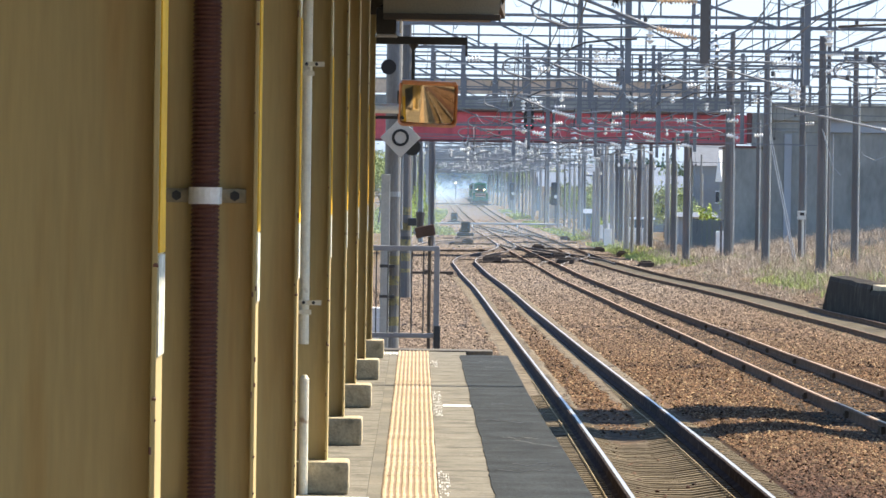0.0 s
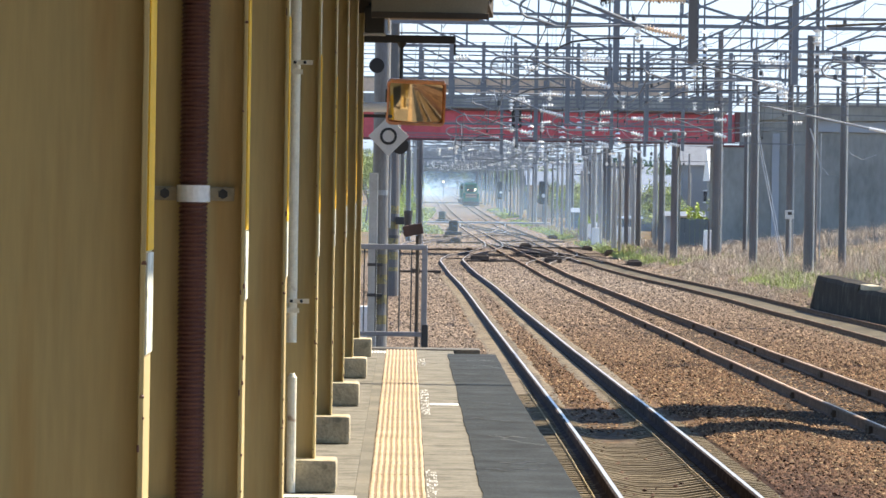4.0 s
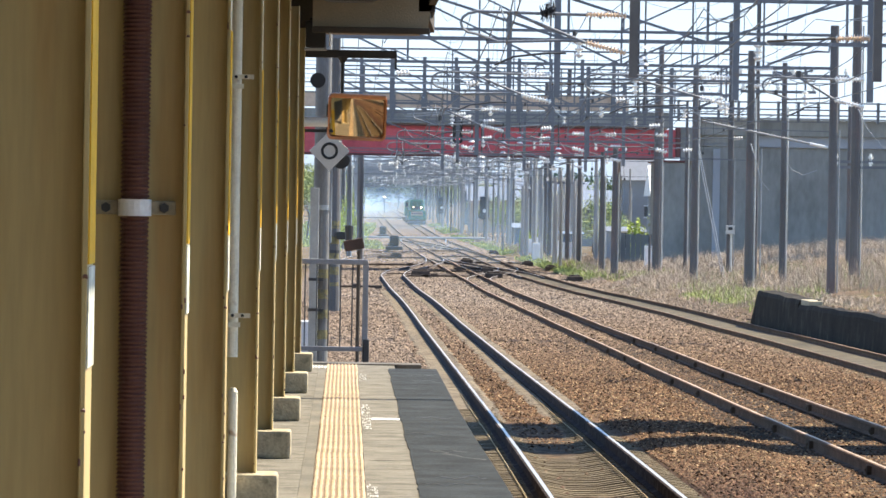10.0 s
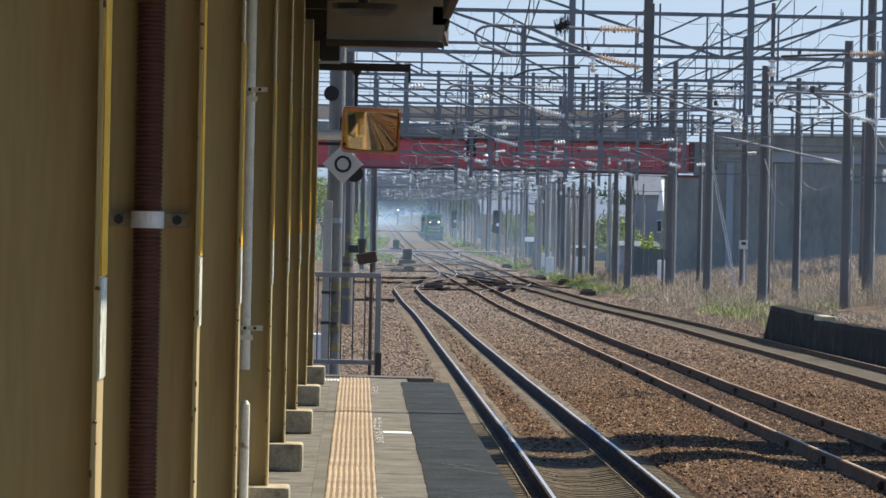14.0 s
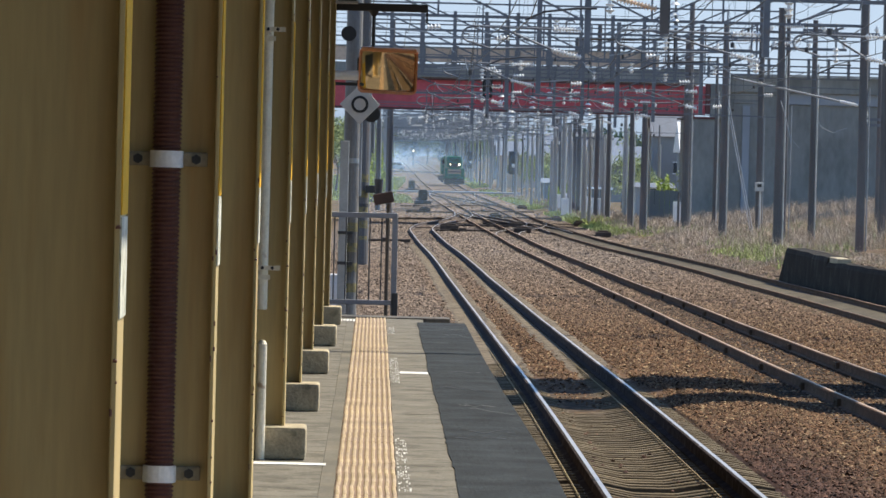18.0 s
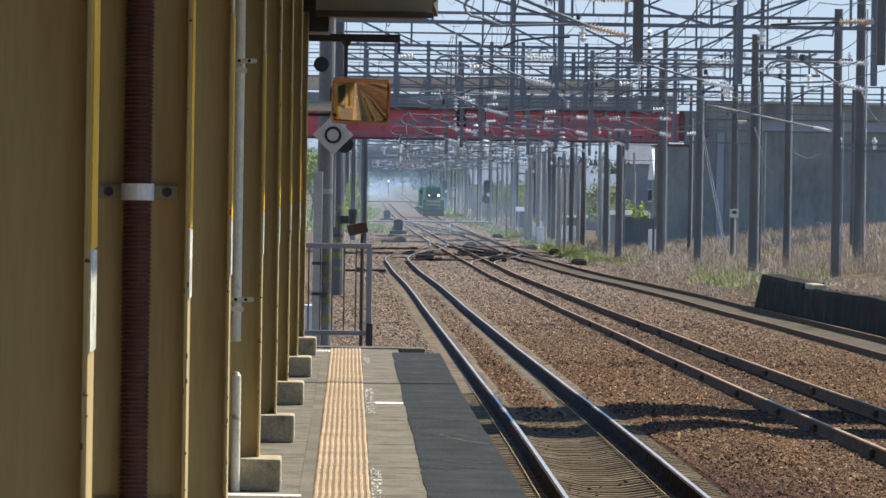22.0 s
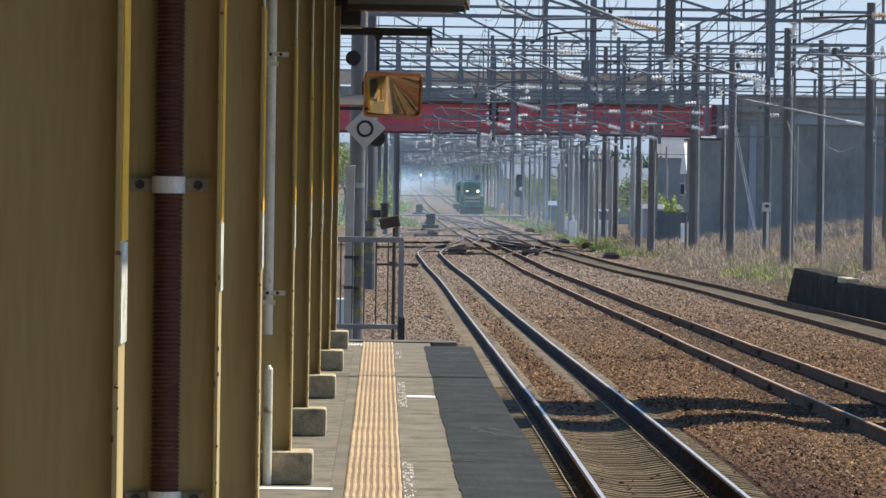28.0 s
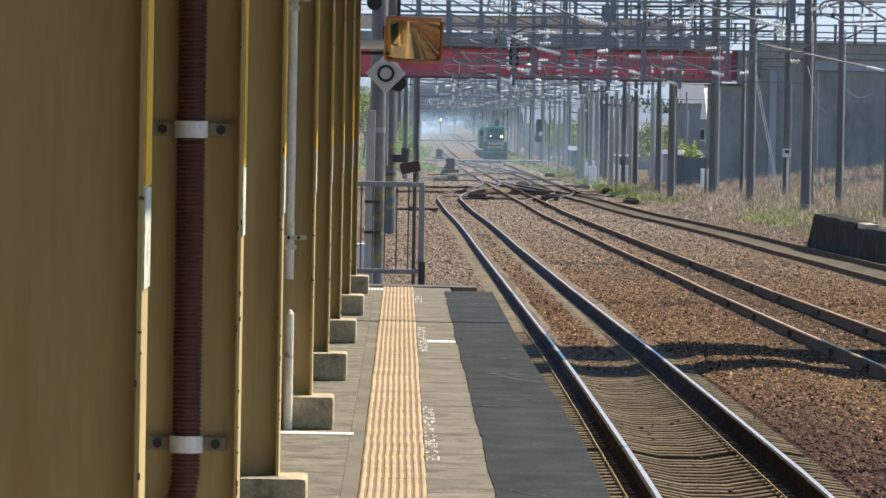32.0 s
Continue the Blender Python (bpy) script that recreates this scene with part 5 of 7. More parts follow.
def build_gantry(y, xl, xr, lo, hi):
    near = y < 420
    # beyond 300 m the members take the colour paled for haze
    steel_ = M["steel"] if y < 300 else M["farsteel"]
    zr = rail_z(y)
    g = thing("catenary_gantry", "grey lattice steel gantry carrying overhead wires across the tracks", "gantry", (xl, y, ground_z(xl, y)), "gantries along the line")
    lo, hi = zr + lo, zr + hi
    tops = (zr + 12.5, zr + (9.4 if y == 165 else 12.5))
    for x, top in zip((xl, xr), tops):
        r = (0.17 if y == 205 and x > 5 else 0.29) if near else 0.19
        member("mast", (x, y, ground_z(x, y) - 0.4), (x, y, top), r, r, M["polec"] if near else steel_, g, "cyl")
        if near:
            member("mast_conduit", (x + 0.2, y - 0.02, ground_z(x, y) - 0.2), (x + 0.2, y - 0.02, zr + 6.0), 0.05, 0.05, M["galv"], g, "cyl", "cable pipe paled to draw the sunlit edge of the pole on the mast")
    w = 0.095 if near else 0.085
    member("lower_chord", (xl, y, lo), (xr, y, lo), w, w, steel_, g)
    member("upper_chord", (xl, y, hi), (xr, y, hi), w, w, steel_, g)
    n = 7 if near else 4
    for k in range(n):
        a, b = xl + (xr - xl) * k / n, xl + (xr - xl) * (k + 1) / n
        if k:
            member("lattice_post", (a, y, lo), (a, y, hi), 0.065, 0.065, steel_, g)
        p, q = ((a, y, hi), (b, y, lo)) if k < n / 2 else ((a, y, lo), (b, y, hi))
        member("brace", p, q, 0.065, 0.065, steel_, g)
    if near:
        member("top_wire_bar", (xl, y, hi + 1.1), (xr, y, hi + 1.1), 0.07, 0.07, steel_, g)
        for k in range(1, n):
            a = xl + (xr - xl) * k / n
            member("lattice_post", (a, y, hi), (a, y, hi + 1.1), 0.06, 0.06, steel_, g)
            b = a + (xr - xl) / n * (1 if k > n / 2 else -1)
            member("brace", (a, y, hi), (b, y, hi + 1.1), 0.06, 0.06, steel_, g)
    ins, im = (INS_BROWN, M["brownins"]) if y < 100 else (INS if y < 200 else INS_FOUR, M["porcelain"])
    li, tube = (0.75, 0.06) if y < 200 else (0.48, 0.045)
    for px, table in zip(POSTS, (LINE_1, LINE_2, LINE_3)):
        tc = smooth_table(table, y)
        px = px if y < 300 else tc + 2.3
        if y > 300 and table is LINE_1:
            continue
        if px > xr - 0.3:
            px = xr - 0.2
        if y == 165 and table is LINE_3:
            # a bracket hinged on the stout pole, reaching to the right
            insulator((13.23, y, 6.04), (13.85, y, 6.07), g, ins, im)
            insulator((13.24, y, 5.47), (13.79, y, 5.62), g, ins, im)
            member("bracket_tube", (13.85, y, 6.07), (15.75, y, 6.12), 0.07, 0.07, M["brackettube"], g, "cyl")
            member("bracket_stay", (13.79, y, 5.62), (15.15, y, 6.05), 0.07, 0.07, M["brackettube"], g, "cyl")
            wire("bracket_loop", [(14.74, y, 5.97), (14.97, y, 5.70), (15.21, y, 5.68), (15.24, y, 5.8)], 0.035, M["brackettube"], g)
            continue
        if y == 165 and table is LINE_2:
            for x in (9.45, 9.66):
                member("strain_rod", (x, y, 4.63), (x, y, 8.6), 0.06, 0.06, M["darksteel"], g, "cyl")
            for z in (6.66, 6.32, 6.12, 5.9):
                part("shed", rods(((9.62, y - 0.02, z), (9.62, y - 0.02, z + 0.09), 0.17, 0.07), n=12), M["porcelain"], g, "white porcelain shed", m=Matrix())
            continue
        member("drop_post", (px, y, zr + (5.33 if y == 93 else 5.9 if y == 127 else 5.55)), (px, y, lo + 1.6), 0.16 if near else 0.13, 0.16, M["dropsteel"] if y < 100 else steel_, g, "box", "grey hanging post")
        e = px - 0.14
        if y == 93 and table is not LINE_1:
            if table is LINE_2:
                insulator((e, y - 0.05, 4.69), (8.94, y - 0.05, 4.67), g, ins, M["amberins"])
                member("pull_off_rod", (8.94, y - 0.05, 4.67), (7.68, y - 0.05, 4.60), 0.045, 0.045, M["bark"], g, "cyl")
                wire("registration_arm", [(8.85, y - 0.05, 4.6), (8.82, y - 0.05, 4.42), (8.6, y - 0.05, 4.43), (8.2, y - 0.05, 4.35), (7.7, y - 0.05, 4.18)], 0.022, M["steel"], g)
            continue
        za, zb, xe = zr + 6.47, zr + 5.78, tc - 0.15
        insulator((e, y - 0.05, za), (e - li, y - 0.05, za + 0.01), g, ins, im)
        insulator((e, y - 0.05, zb), (e - li, y - 0.05, zb + 0.24 * li), g, ins, im)
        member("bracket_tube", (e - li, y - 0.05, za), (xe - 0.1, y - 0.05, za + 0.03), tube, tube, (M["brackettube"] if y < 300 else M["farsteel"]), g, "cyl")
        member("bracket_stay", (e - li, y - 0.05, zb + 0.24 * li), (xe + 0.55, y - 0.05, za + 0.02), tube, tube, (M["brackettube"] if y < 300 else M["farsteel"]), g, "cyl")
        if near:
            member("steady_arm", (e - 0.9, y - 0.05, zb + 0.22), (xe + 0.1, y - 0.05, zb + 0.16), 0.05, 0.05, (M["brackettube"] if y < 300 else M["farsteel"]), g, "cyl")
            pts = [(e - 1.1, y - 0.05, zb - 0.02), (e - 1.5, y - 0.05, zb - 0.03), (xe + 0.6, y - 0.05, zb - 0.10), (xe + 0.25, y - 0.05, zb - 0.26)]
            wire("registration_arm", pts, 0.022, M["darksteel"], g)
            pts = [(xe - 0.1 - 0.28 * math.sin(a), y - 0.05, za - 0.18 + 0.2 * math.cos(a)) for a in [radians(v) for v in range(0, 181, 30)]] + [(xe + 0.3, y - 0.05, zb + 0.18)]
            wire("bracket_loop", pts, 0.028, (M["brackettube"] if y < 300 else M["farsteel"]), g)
        insulator((px + 0.55, y, lo), (px + 0.55, y, lo - 0.45), g, INS_SMALL, M["porcelain"])
        if not near:
            insulator((px - 1.6, y, lo), (px - 1.6, y, lo - 0.5), g, INS_SMALL, M["porcelain"])
            insulator((tc + 0.1, y, hi + 0.5), (tc + 0.1, y, hi), g, INS_SMALL, M["porcelain"])
    if y == 205:
        # a long rust-brown strut tube held off the mast by an insulator
        member("strut_tube", (8.24, y, 6.4), (14.5, y, 6.53), 0.07, 0.07, M["bark"], g, "cyl", "rust-brown strut tube")
        insulator((14.5, y, 6.53), (15.5, y, 6.55), g, INS_BROWN, M["brownins"])
        member("strut_post", (15.62, y, 5.9), (15.62, y, 7.3), 0.2, 0.16, steel_, g)
    if y > 150:
        hang_clutter(g, y, xl, xr, lo, hi, int(y))


def hang_clutter(g, y, xl, xr, lo, hi, seed):
    """Feeder hangers and stand-off insulators under and over a far gantry."""
    rnd = random.Random(seed)
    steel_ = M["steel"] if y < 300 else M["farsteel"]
    for k in range(7):
        x = rnd.uniform(xl + 0.4, xr - 0.4)
        if rnd.random() < 0.5:
            l = rnd.uniform(0.3, 1.3)
            member("hanger", (x, y, lo - l), (x, y, lo), 0.06, 0.06, steel_, g)
            insulator((x, y, lo - l), (x, y, lo - l - 0.5), g, INS_SMALL, M["porcelain"])
        else:
            w = rnd.uniform(0.5, 1.4)
            z = lo - rnd.uniform(0.3, 1.6)
            member("crossbar", (x - w, y, z), (x + w, y, z + rnd.uniform(-0.25, 0.25)), 0.05, 0.05, M["galv"], g)
            insulator((x + w, y, z), (x + w + 0.45, y, z + 0.04), g, INS_FOUR, M["porcelain"])
    for k in range(3):
        z = lo - rnd.uniform(0.2, 2.0)
        member("span_wire", (xl, y, z), (xr, y, z + rnd.uniform(-0.3, 0.3)), 0.03, 0.03, steel_, g)


M["amberins"] = mat("amber_porcelain", (0.55, 0.26, 0.08), 0.25, var=0.15, bump=0)
M["brackettube"] = mat("bracket_tube_steel", (0.21, 0.22, 0.235), 0.6, 0.1, var=0.15, scale=3, spec=0.3)
M["dropsteel"] = mat("hanging_post_paint", (0.13, 0.115, 0.105), 0.6, 0.2, var=0.15, scale=2)
for row in GANTRIES:
    build_gantry(*row)


def build_jumpers():
    """Thin slack jumper and earth wires looped from gantry to gantry."""
    rnd = random.Random(91)
    for y, xl, xr, lo, hi in GANTRIES[:8]:
        zr = rail_z(y)
        j = thing("jumper_wire", "thin grey slack jumper wires looped from the gantry", "wire", (xl + 2, y, zr + lo), "jumper wires on the gantries")
        for k in range(16 if y < 300 else 8):
            x = rnd.uniform(max(xl, 1.5) + 0.4, xr - 0.6)
            top = zr + rnd.choice((lo, hi))
            if k % 2:
                end = top - rnd.uniform(0.7, 2.6)
                dx = rnd.uniform(-0.25, 0.25)
                wire("dropper", [(x, y - 0.03, top), (x + dx * 0.4, y - 0.1, (top + end) / 2), (x + dx, y - 0.15, end)], 0.0015 + y * 0.00003, M["darksteel"], j, n=4)
                part("clip", rods(((x + dx, y - 0.15, end + 0.06), (x + dx, y - 0.15, end - 0.06), 0.05), n=8), M["darksteel"], j, m=Matrix())
            else:
                w = rnd.uniform(0.5, 2.6)
                sag = rnd.uniform(0.2, 0.9)
                b = zr + rnd.choice((lo, hi))
                pts = [(x + w * i / 8, y - 0.06 - 0.02 * i * (8 - i), top + (b - top) * i / 8 - sag * 4 * i / 8 * (1 - i / 8)) for i in range(9)]
                wire("loop", pts, 0.0015 + y * 0.00003, M["steel"], j, n=4)
        for k in range(2):
            x = rnd.uniform(max(xl, 2.0) + 1.0, xr - 1.5)
            z = zr + hi
            wire("horn", [(x, y, z), (x, y, z + 0.42), (x + 0.08, y, z + 0.52), (x + 0.28, y, z + 0.52), (x + 0.36, y, z + 0.42)], 0.035, M["steel"], j, n=7)


build_jumpers()


def build_meter_box():
    """A pale box strapped to the mast before the bridge wall."""
    x, y = 18.2, 239.6
    b = thing("meter_box", "small pale grey meter box strapped to a mast", "meter box", (x, y, 0.25))
    part("case", boxes((-0.2, 0.2, -0.16, 0.14, 0.0, 0.42), bevel=0.02), M["whitegalv"], b)
    part("window", boxes((-0.1, 0.1, -0.175, -0.16, 0.2, 0.34)), M["black"], b)
    part("strap", boxes((-0.23, 0.23, 0.0, 0.3, 0.18, 0.23)), M["darksteel"], b)
    part("conduit", rods(((0.05, 0, -2.2), (0.05, 0, 0.0), 0.05), n=8), M["whitegalv"], b)


build_meter_box()


def build_bristle_ball():
    """A dark bristly bird deterrent clamped on a bracket tube."""
    rnd = random.Random(2)
    o = thing("bird_deterrent", "dark bristly bird deterrent clamped on a bracket tube", "bird deterrent", (3.64, 92.95, 5.08))
    part("core", rods(((-0.12, 0, -0.06), (0.12, 0, 0.06), 0.055), n=10), M["black"], o)
    bm = bmesh.new()
    for k in range(120):
        a, t, l = rnd.uniform(0, 6.28), rnd.uniform(-0.12, 0.12), rnd.uniform(0.12, 0.24)
        c = Vector((t, 0, t * 0.5))
        rod(bm, c, c + Vector((rnd.uniform(-0.06, 0.06), math.cos(a) * l, math.sin(a) * l)), 0.007, 0.004, n=4)
    part("bristles", bm, M["black"], o)


build_bristle_ball()


def build_wires():
    stops = [66] + [g[0] for g in GANTRIES]
    for table, label in ((LINE_1, "platform line"), (LINE_2, "middle line"), (LINE_3, "far line")):
        ys = [y for y in stops if not (table is LINE_1 and y > 330)]
        w = thing("overhead_wire", "copper contact wire and sagging messenger wire over the " + label, "overhead wire", (smooth_table(table, 90), 90, rail_z(90) + 5.6), "wires over the lines")
        cp, mp = [], []
        for i, (a, b) in enumerate(zip(ys, ys[1:])):
            for k in range(6):
                y = a + (b - a) * k / 6
                t = k / 6
                st = (0.2 if i % 2 else -0.2) * (1 - 2 * t)
                x = smooth_table(table, y) + st
                z = rail_z(y)
                cp.append((x, y, z + 5.55))
                mp.append((x, y, z + 6.62 - 0.75 * 4 * t * (1 - t)))
        wire("contact_wire", cp, 0.011, M["wire"], w)
        wire("messenger_wire", mp, 0.012, M["wire"], w)
        for k, (c, m_) in enumerate(zip(cp, mp)):
            if c[1] < 420 and k % 6:
                member("dropper", c, m_, 0.012, 0.012, M["wire"], w)
    # feeders and earth wires along the masts
    for x0, h, side in ((15.2, 9.6, 1), (16.4, 9.6, 1), (14.4, 11.2, 1), (13.3, 7.6, 1), (0.4, 10.4, -1), (1.1, 8.7, -1), (-0.2, 8.9, -1), (7.8, 9.7, 0), (11.4, 9.6, 0), (4.0, 9.7, 0)):
        w = thing("feeder_wire", "thin dark feeder wire strung along the masts", "wire", (x0, 127, rail_z(127) + h), "feeder wires")
        pts = []
        for a, b in zip(stops[1:], stops[2:]):
            for k in range(5):
                t = k / 5
                y = a + (b - a) * t
                pts.append((x0, y, rail_z(y) + h - 0.6 * 4 * t * (1 - t)))
        wire("strand", pts, 0.014, M["wire"], w, n=4)


build_wires()


# ---- line-side poles ----
def pole(x, y, top, r, label, crossarms=(), conduit=True, stay=None, m="polec"):
    z = ground_z(x, y)
    p = thing("line_pole", label, "pole", (x, y, z), "poles beside the line")
    part("shaft", rods(((0, 0, -0.4), (0, 0, top - z), r, r * 0.82), n=12), M[m], p, smooth=False)
    if conduit:
        # pipe colour brightened to stand for the sunlit right rim too
        part("conduit", rods(((r + 0.03, -0.02, -0.1), (r + 0.03, -0.02, (top - z) * 0.8), 0.034), n=8), M["whitegalv"], p, "cable pipe paled to draw the sunlit edge of the pole")
    for dz, xa, xb in crossarms:
        zz = top - z + dz
        part("crossarm", boxes((xa, xb, -0.05, 0.05, zz - 0.05, zz + 0.05)), M["steel"], p)
        for xx in (xa + 0.1, (xa + xb) / 2, xb - 0.1):
            bm = bmesh.new()
            rod(bm, (xx, 0, zz + 0.05), (xx, 0, zz + 0.3), 0.05, n=8)
            rod(bm, (xx, 0, zz + 0.12), (xx, 0, zz + 0.2), 0.09, n=8)
            part("insulator", bm, M["porcelain"], p)
    if stay:
        part("stay_wire", rods(((0.1, 0, stay[0]), (stay[1], stay[2], -0.1), 0.022), n=6), M["galv"], p, "pale stay wire")
    return p


def build_poles():
    plain = "weathered dark utility pole in the trackside grass"
    pole(14.9, 187, 7.33, 0.165, plain, ((-0.9, -0.5, 3.6), (-1.5, -0.4, 2.4)))
    p = pole(15.74, 229, 7.96, 0.16, "tall pole with stay wires beside the bridge approach", ((-1.3, -0.5, 1.2),), stay=(6.4, 1.35, -2))
    part("stay_wire", rods(((0.1, 0, 6.0), (1.25, -2, -0.1), 0.022), n=6), M["galv"], p, "pale stay wire")
    pole(16.09, 262, 8.12, 0.225, "stout pole with steel brackets in front of the bridge pier", ((-1.5, -1.4, 1.2),))
    pole(13.9, 262, 4.6, 0.17, plain, ((-0.3, -0.6, 0.6),))
    pole(13.8, 273, 4.4, 0.15, plain)
    pole(14.4, 313, 5.0, 0.14, plain, ((-0.4, -0.7, 0.7),))
    pole(14.1, 351, 5.2, 0.15, plain, ((-0.5, -0.7, 0.7),))
    pole(13.6, 366, 5.4, 0.14, plain)
    pole(17.58, 262, 7.0, 0.09, "thin grey pole in front of the concrete wall")
    pole(21.35, 215, 5.9, 0.09, "thin grey pole beside the mottled one", conduit=False)
    pole(17.26, 200, 7.28, 0.125, "thin grey pole in front of the concrete wall", ((-0.4, -0.5, 0.9),))
    pole(18.4, 183, 10.5, 0.19, "mottled concrete pole with cables and crossarms", ((-0.6, -1.6, 1.6), (-1.5, -1.2, 1.2), (-7.25, -0.8, 1.9), (-7.45, -0.8, 1.9)))
    pole(15.5, 258, 0.0, 0.07, "short grey marker post in the grass", conduit=False)
    pole(16.2, 266, 0.4, 0.06, "short grey marker post in the grass", conduit=False)
    rnd = random.Random(21)
    for k in range(34):
        y = 385 + k * 17 + rnd.uniform(-3, 3)
        x = (13.4, 14.4, 15.6)[k % 3] + rnd.uniform(-0.3, 0.3)
        pole(x, y, rail_z(y) + rnd.uniform(6.5, 9.0), rnd.choice((0.08, 0.1, 0.12)), plain if k % 2 else "pale concrete pole beside the line", ((-0.4, -0.7, 0.7),) if k % 2 else (), m="polec" if k % 2 else "polepale")
    for k in range(9):
        y = 360 + k * 62
        pole(0.2 - 0.5 * (k % 2), y, rail_z(y) + 8.0, 0.16, plain, ((-0.4, -0.7, 0.7),))
    for k in range(26):
        y = 300 + k * 6.5 + rnd.uniform(-2, 2)
        x = rnd.choice((13.2, 15.0, 16.4, 17.8)) + rnd.uniform(-0.4, 0.4)
        pole(x, y, rail_z(y) + rnd.uniform(5.0, 7.6), rnd.choice((0.07, 0.1, 0.14)), "thin pale trackside pole with a small crossarm", ((-0.3, -0.6, 0.6),) if k % 3 == 0 else (), m="polepale")
    # anchor tube, slack cables and a braced arm on the masts by the old platform
    a = thing("anchor_tube", "long pale insulated anchor tube sloping down to a mast", "anchor tube", (15.5, 166, 3.58))
    part("tube", rods(((11.64, 165.6, 4.34), (15.25, 165.1, 3.62), 0.036), n=10), M["galv"], a, m=Matrix())
    part("end_insulator", rods(((15.1, 165.1, 3.65), (15.68, 165.02, 3.53), 0.05), n=10), M["porcelain"], a, m=Matrix())
    for pts, at in (([(14.9, 186.8, 3.9), (15.08, 186.6, 3.27), (15.26, 186.5, 2.55), (15.58, 186.5, 2.18)], (14.9, 186.8, 3.9)), ([(17.3, 200, 3.5), (17.6, 200, 3.05), (18.05, 200, 2.85), (18.6, 200, 3.05)], (17.3, 200, 3.5)), ([(18.4, 182.9, 5.2), (18.45, 182.7, 5.12), (18.77, 182.5, 4.42), (19.25, 182.4, 3.86), (20.2, 182.3, 3.4)], (18.4, 182.7, 5.12))):
        c = thing("slack_cable", "pale slack cable hanging from a pole", "cable", at, "slack cables on the poles")
        wire("sheath", pts, 0.017, M["galv"], c, n=6)
    # banded mast standing behind the platform fence
    p = pole(-0.40, 164.4, 6.4, 0.2, "tall grey mast with worn hazard bands and a dark box", conduit=False)
    for k in range(5):
        part("stripe", rods(((0, 0, 0.7 + 0.5 * k), (0, 0, 0.95 + 0.5 * k), 0.195), n=12), M["faded_yellow"], p, "faded yellow hazard band")
    part("dark_box", boxes((0.1, 0.55, -0.4, -0.1, 2.35, 2.6), bevel=0.03), M["black"], p, "small dark box")
    part("band", rods(((0, 0, 1.9), (0, 0, 2.0), 0.21), n=12), M["darksteel"], p)


build_poles()


# ---- signals and crossing ----
def build_signals():
    s = thing("colour_light_signal", "black colour light signal showing a red lamp", "signal", (6.02, 276.6, 5.62))
    part("backboard", boxes((-0.28, 0.28, -0.05, 0.03, -0.85, 0.75), bevel=0.12), M["black"], s)
    for z, on in ((0.4, 0), (-0.1, 0), (-0.62, 1)):
        part("hood", rods(((0, -0.35, z), (0, -0.05, z), 0.16, 0.18), n=14), M["black"], s)
        part("lens", rods(((0, -0.37 if on else -0.1, z), (0, -0.355 if on else -0.08, z), 0.11), n=14), M["redlamp"] if on else M["glass"], s, "glowing red lamp" if on else "")
    part("hanger", boxes((-0.06, 0.06, -0.02, 0.1, 0.7, 3.3)), M["steel"], s)
    for x, y, h in ((14.2, 520, 3.4), (13.2, 700, 3.2)):
        z = ground_z(x, y)
        d = thing("line_signal", "dark signal head on a short post beside the line", "signal", (x, y, z), "signals beside the line")
        part("post", rods(((0, 0, -0.2), (0, 0, h - 1), 0.1)), M["steel"], d)
        part("head", boxes((-0.5, 0.5, -0.2, 0.2, h - 1.2, h + 1.2), bevel=0.2), M["black"], d)
        part("lens", rods(((0, -0.25, h - 0.3), (0, -0.2, h - 0.3), 0.2)), M["porcelain"], d)
    for x, y in ((3.95, 412), (4.1, 560)):
        z = ground_z(x, y)
        d = thing("ground_signal", "squat dark ground signal between the tracks", "signal", (x, y, z), "ground signals")
        part("base", boxes((-0.7, 0.7, -0.3, 0.3, 0, 0.35), bevel=0.1), M["darksteel"], d)
        part("head", boxes((-0.38, 0.38, -0.25, 0.25, 0.35, 1.25), bevel=0.14), M["black"], d)
    c = thing("crossing_rope", "thin pale rope barrier across a foot crossing", "barrier", (8.5, 505, rail_z(505)))
    part("rope", rods(((-7.5, 0, 0.25), (6.0, 0, 0.31), 0.09), n=8), M["bandblue"], c)
    for k in range(4):
        x = -7.5 + k * 4.5
        part("post", rods(((x, 0.05, -0.3), (x, 0.05, 0.3), 0.06)), M["whitebox"], c)
    l = thing("distant_lamp_post", "distant signal post with a bright white lamp", "signal", (7.6, 1010, rail_z(1010)))
    part("post", rods(((0, 0, -0.3), (0, 0, 3.2), 0.14)), M["steel"], l)
    part("lamp", rods(((0, -0.3, 3.0), (0, -0.1, 3.0), 0.2), n=14), M["lamp"], l, "bright white lamp")


build_signals()


def build_feeder_hangers():
    """Hanging three-shed insulators of the feeders in front of the girder."""
    for x, z in ((8.55, 4.99), (9.47, 5.53), (5.79, 5.35), (7.38, 4.2), (6.84, 5.02), (11.6, 4.7)):
        h = thing("feeder_hanger", "dark hanger rod with three white porcelain sheds", "insulator", (x, 277.92, z), "feeder hangers before the girder")
        part("rod", rods(((0, 0, -0.1), (0, 0, max(0.2, rail_z(278) + 8.2 - z)), 0.045), n=8), M["darksteel"], h)
        for k in range(3):
            part("shed", rods(((0, 0, -0.15 - 0.27 * k), (0, 0, -0.05 - 0.27 * k), 0.2, 0.08), n=12), M["porcelain"], h, "white porcelain shed")


build_feeder_hangers()


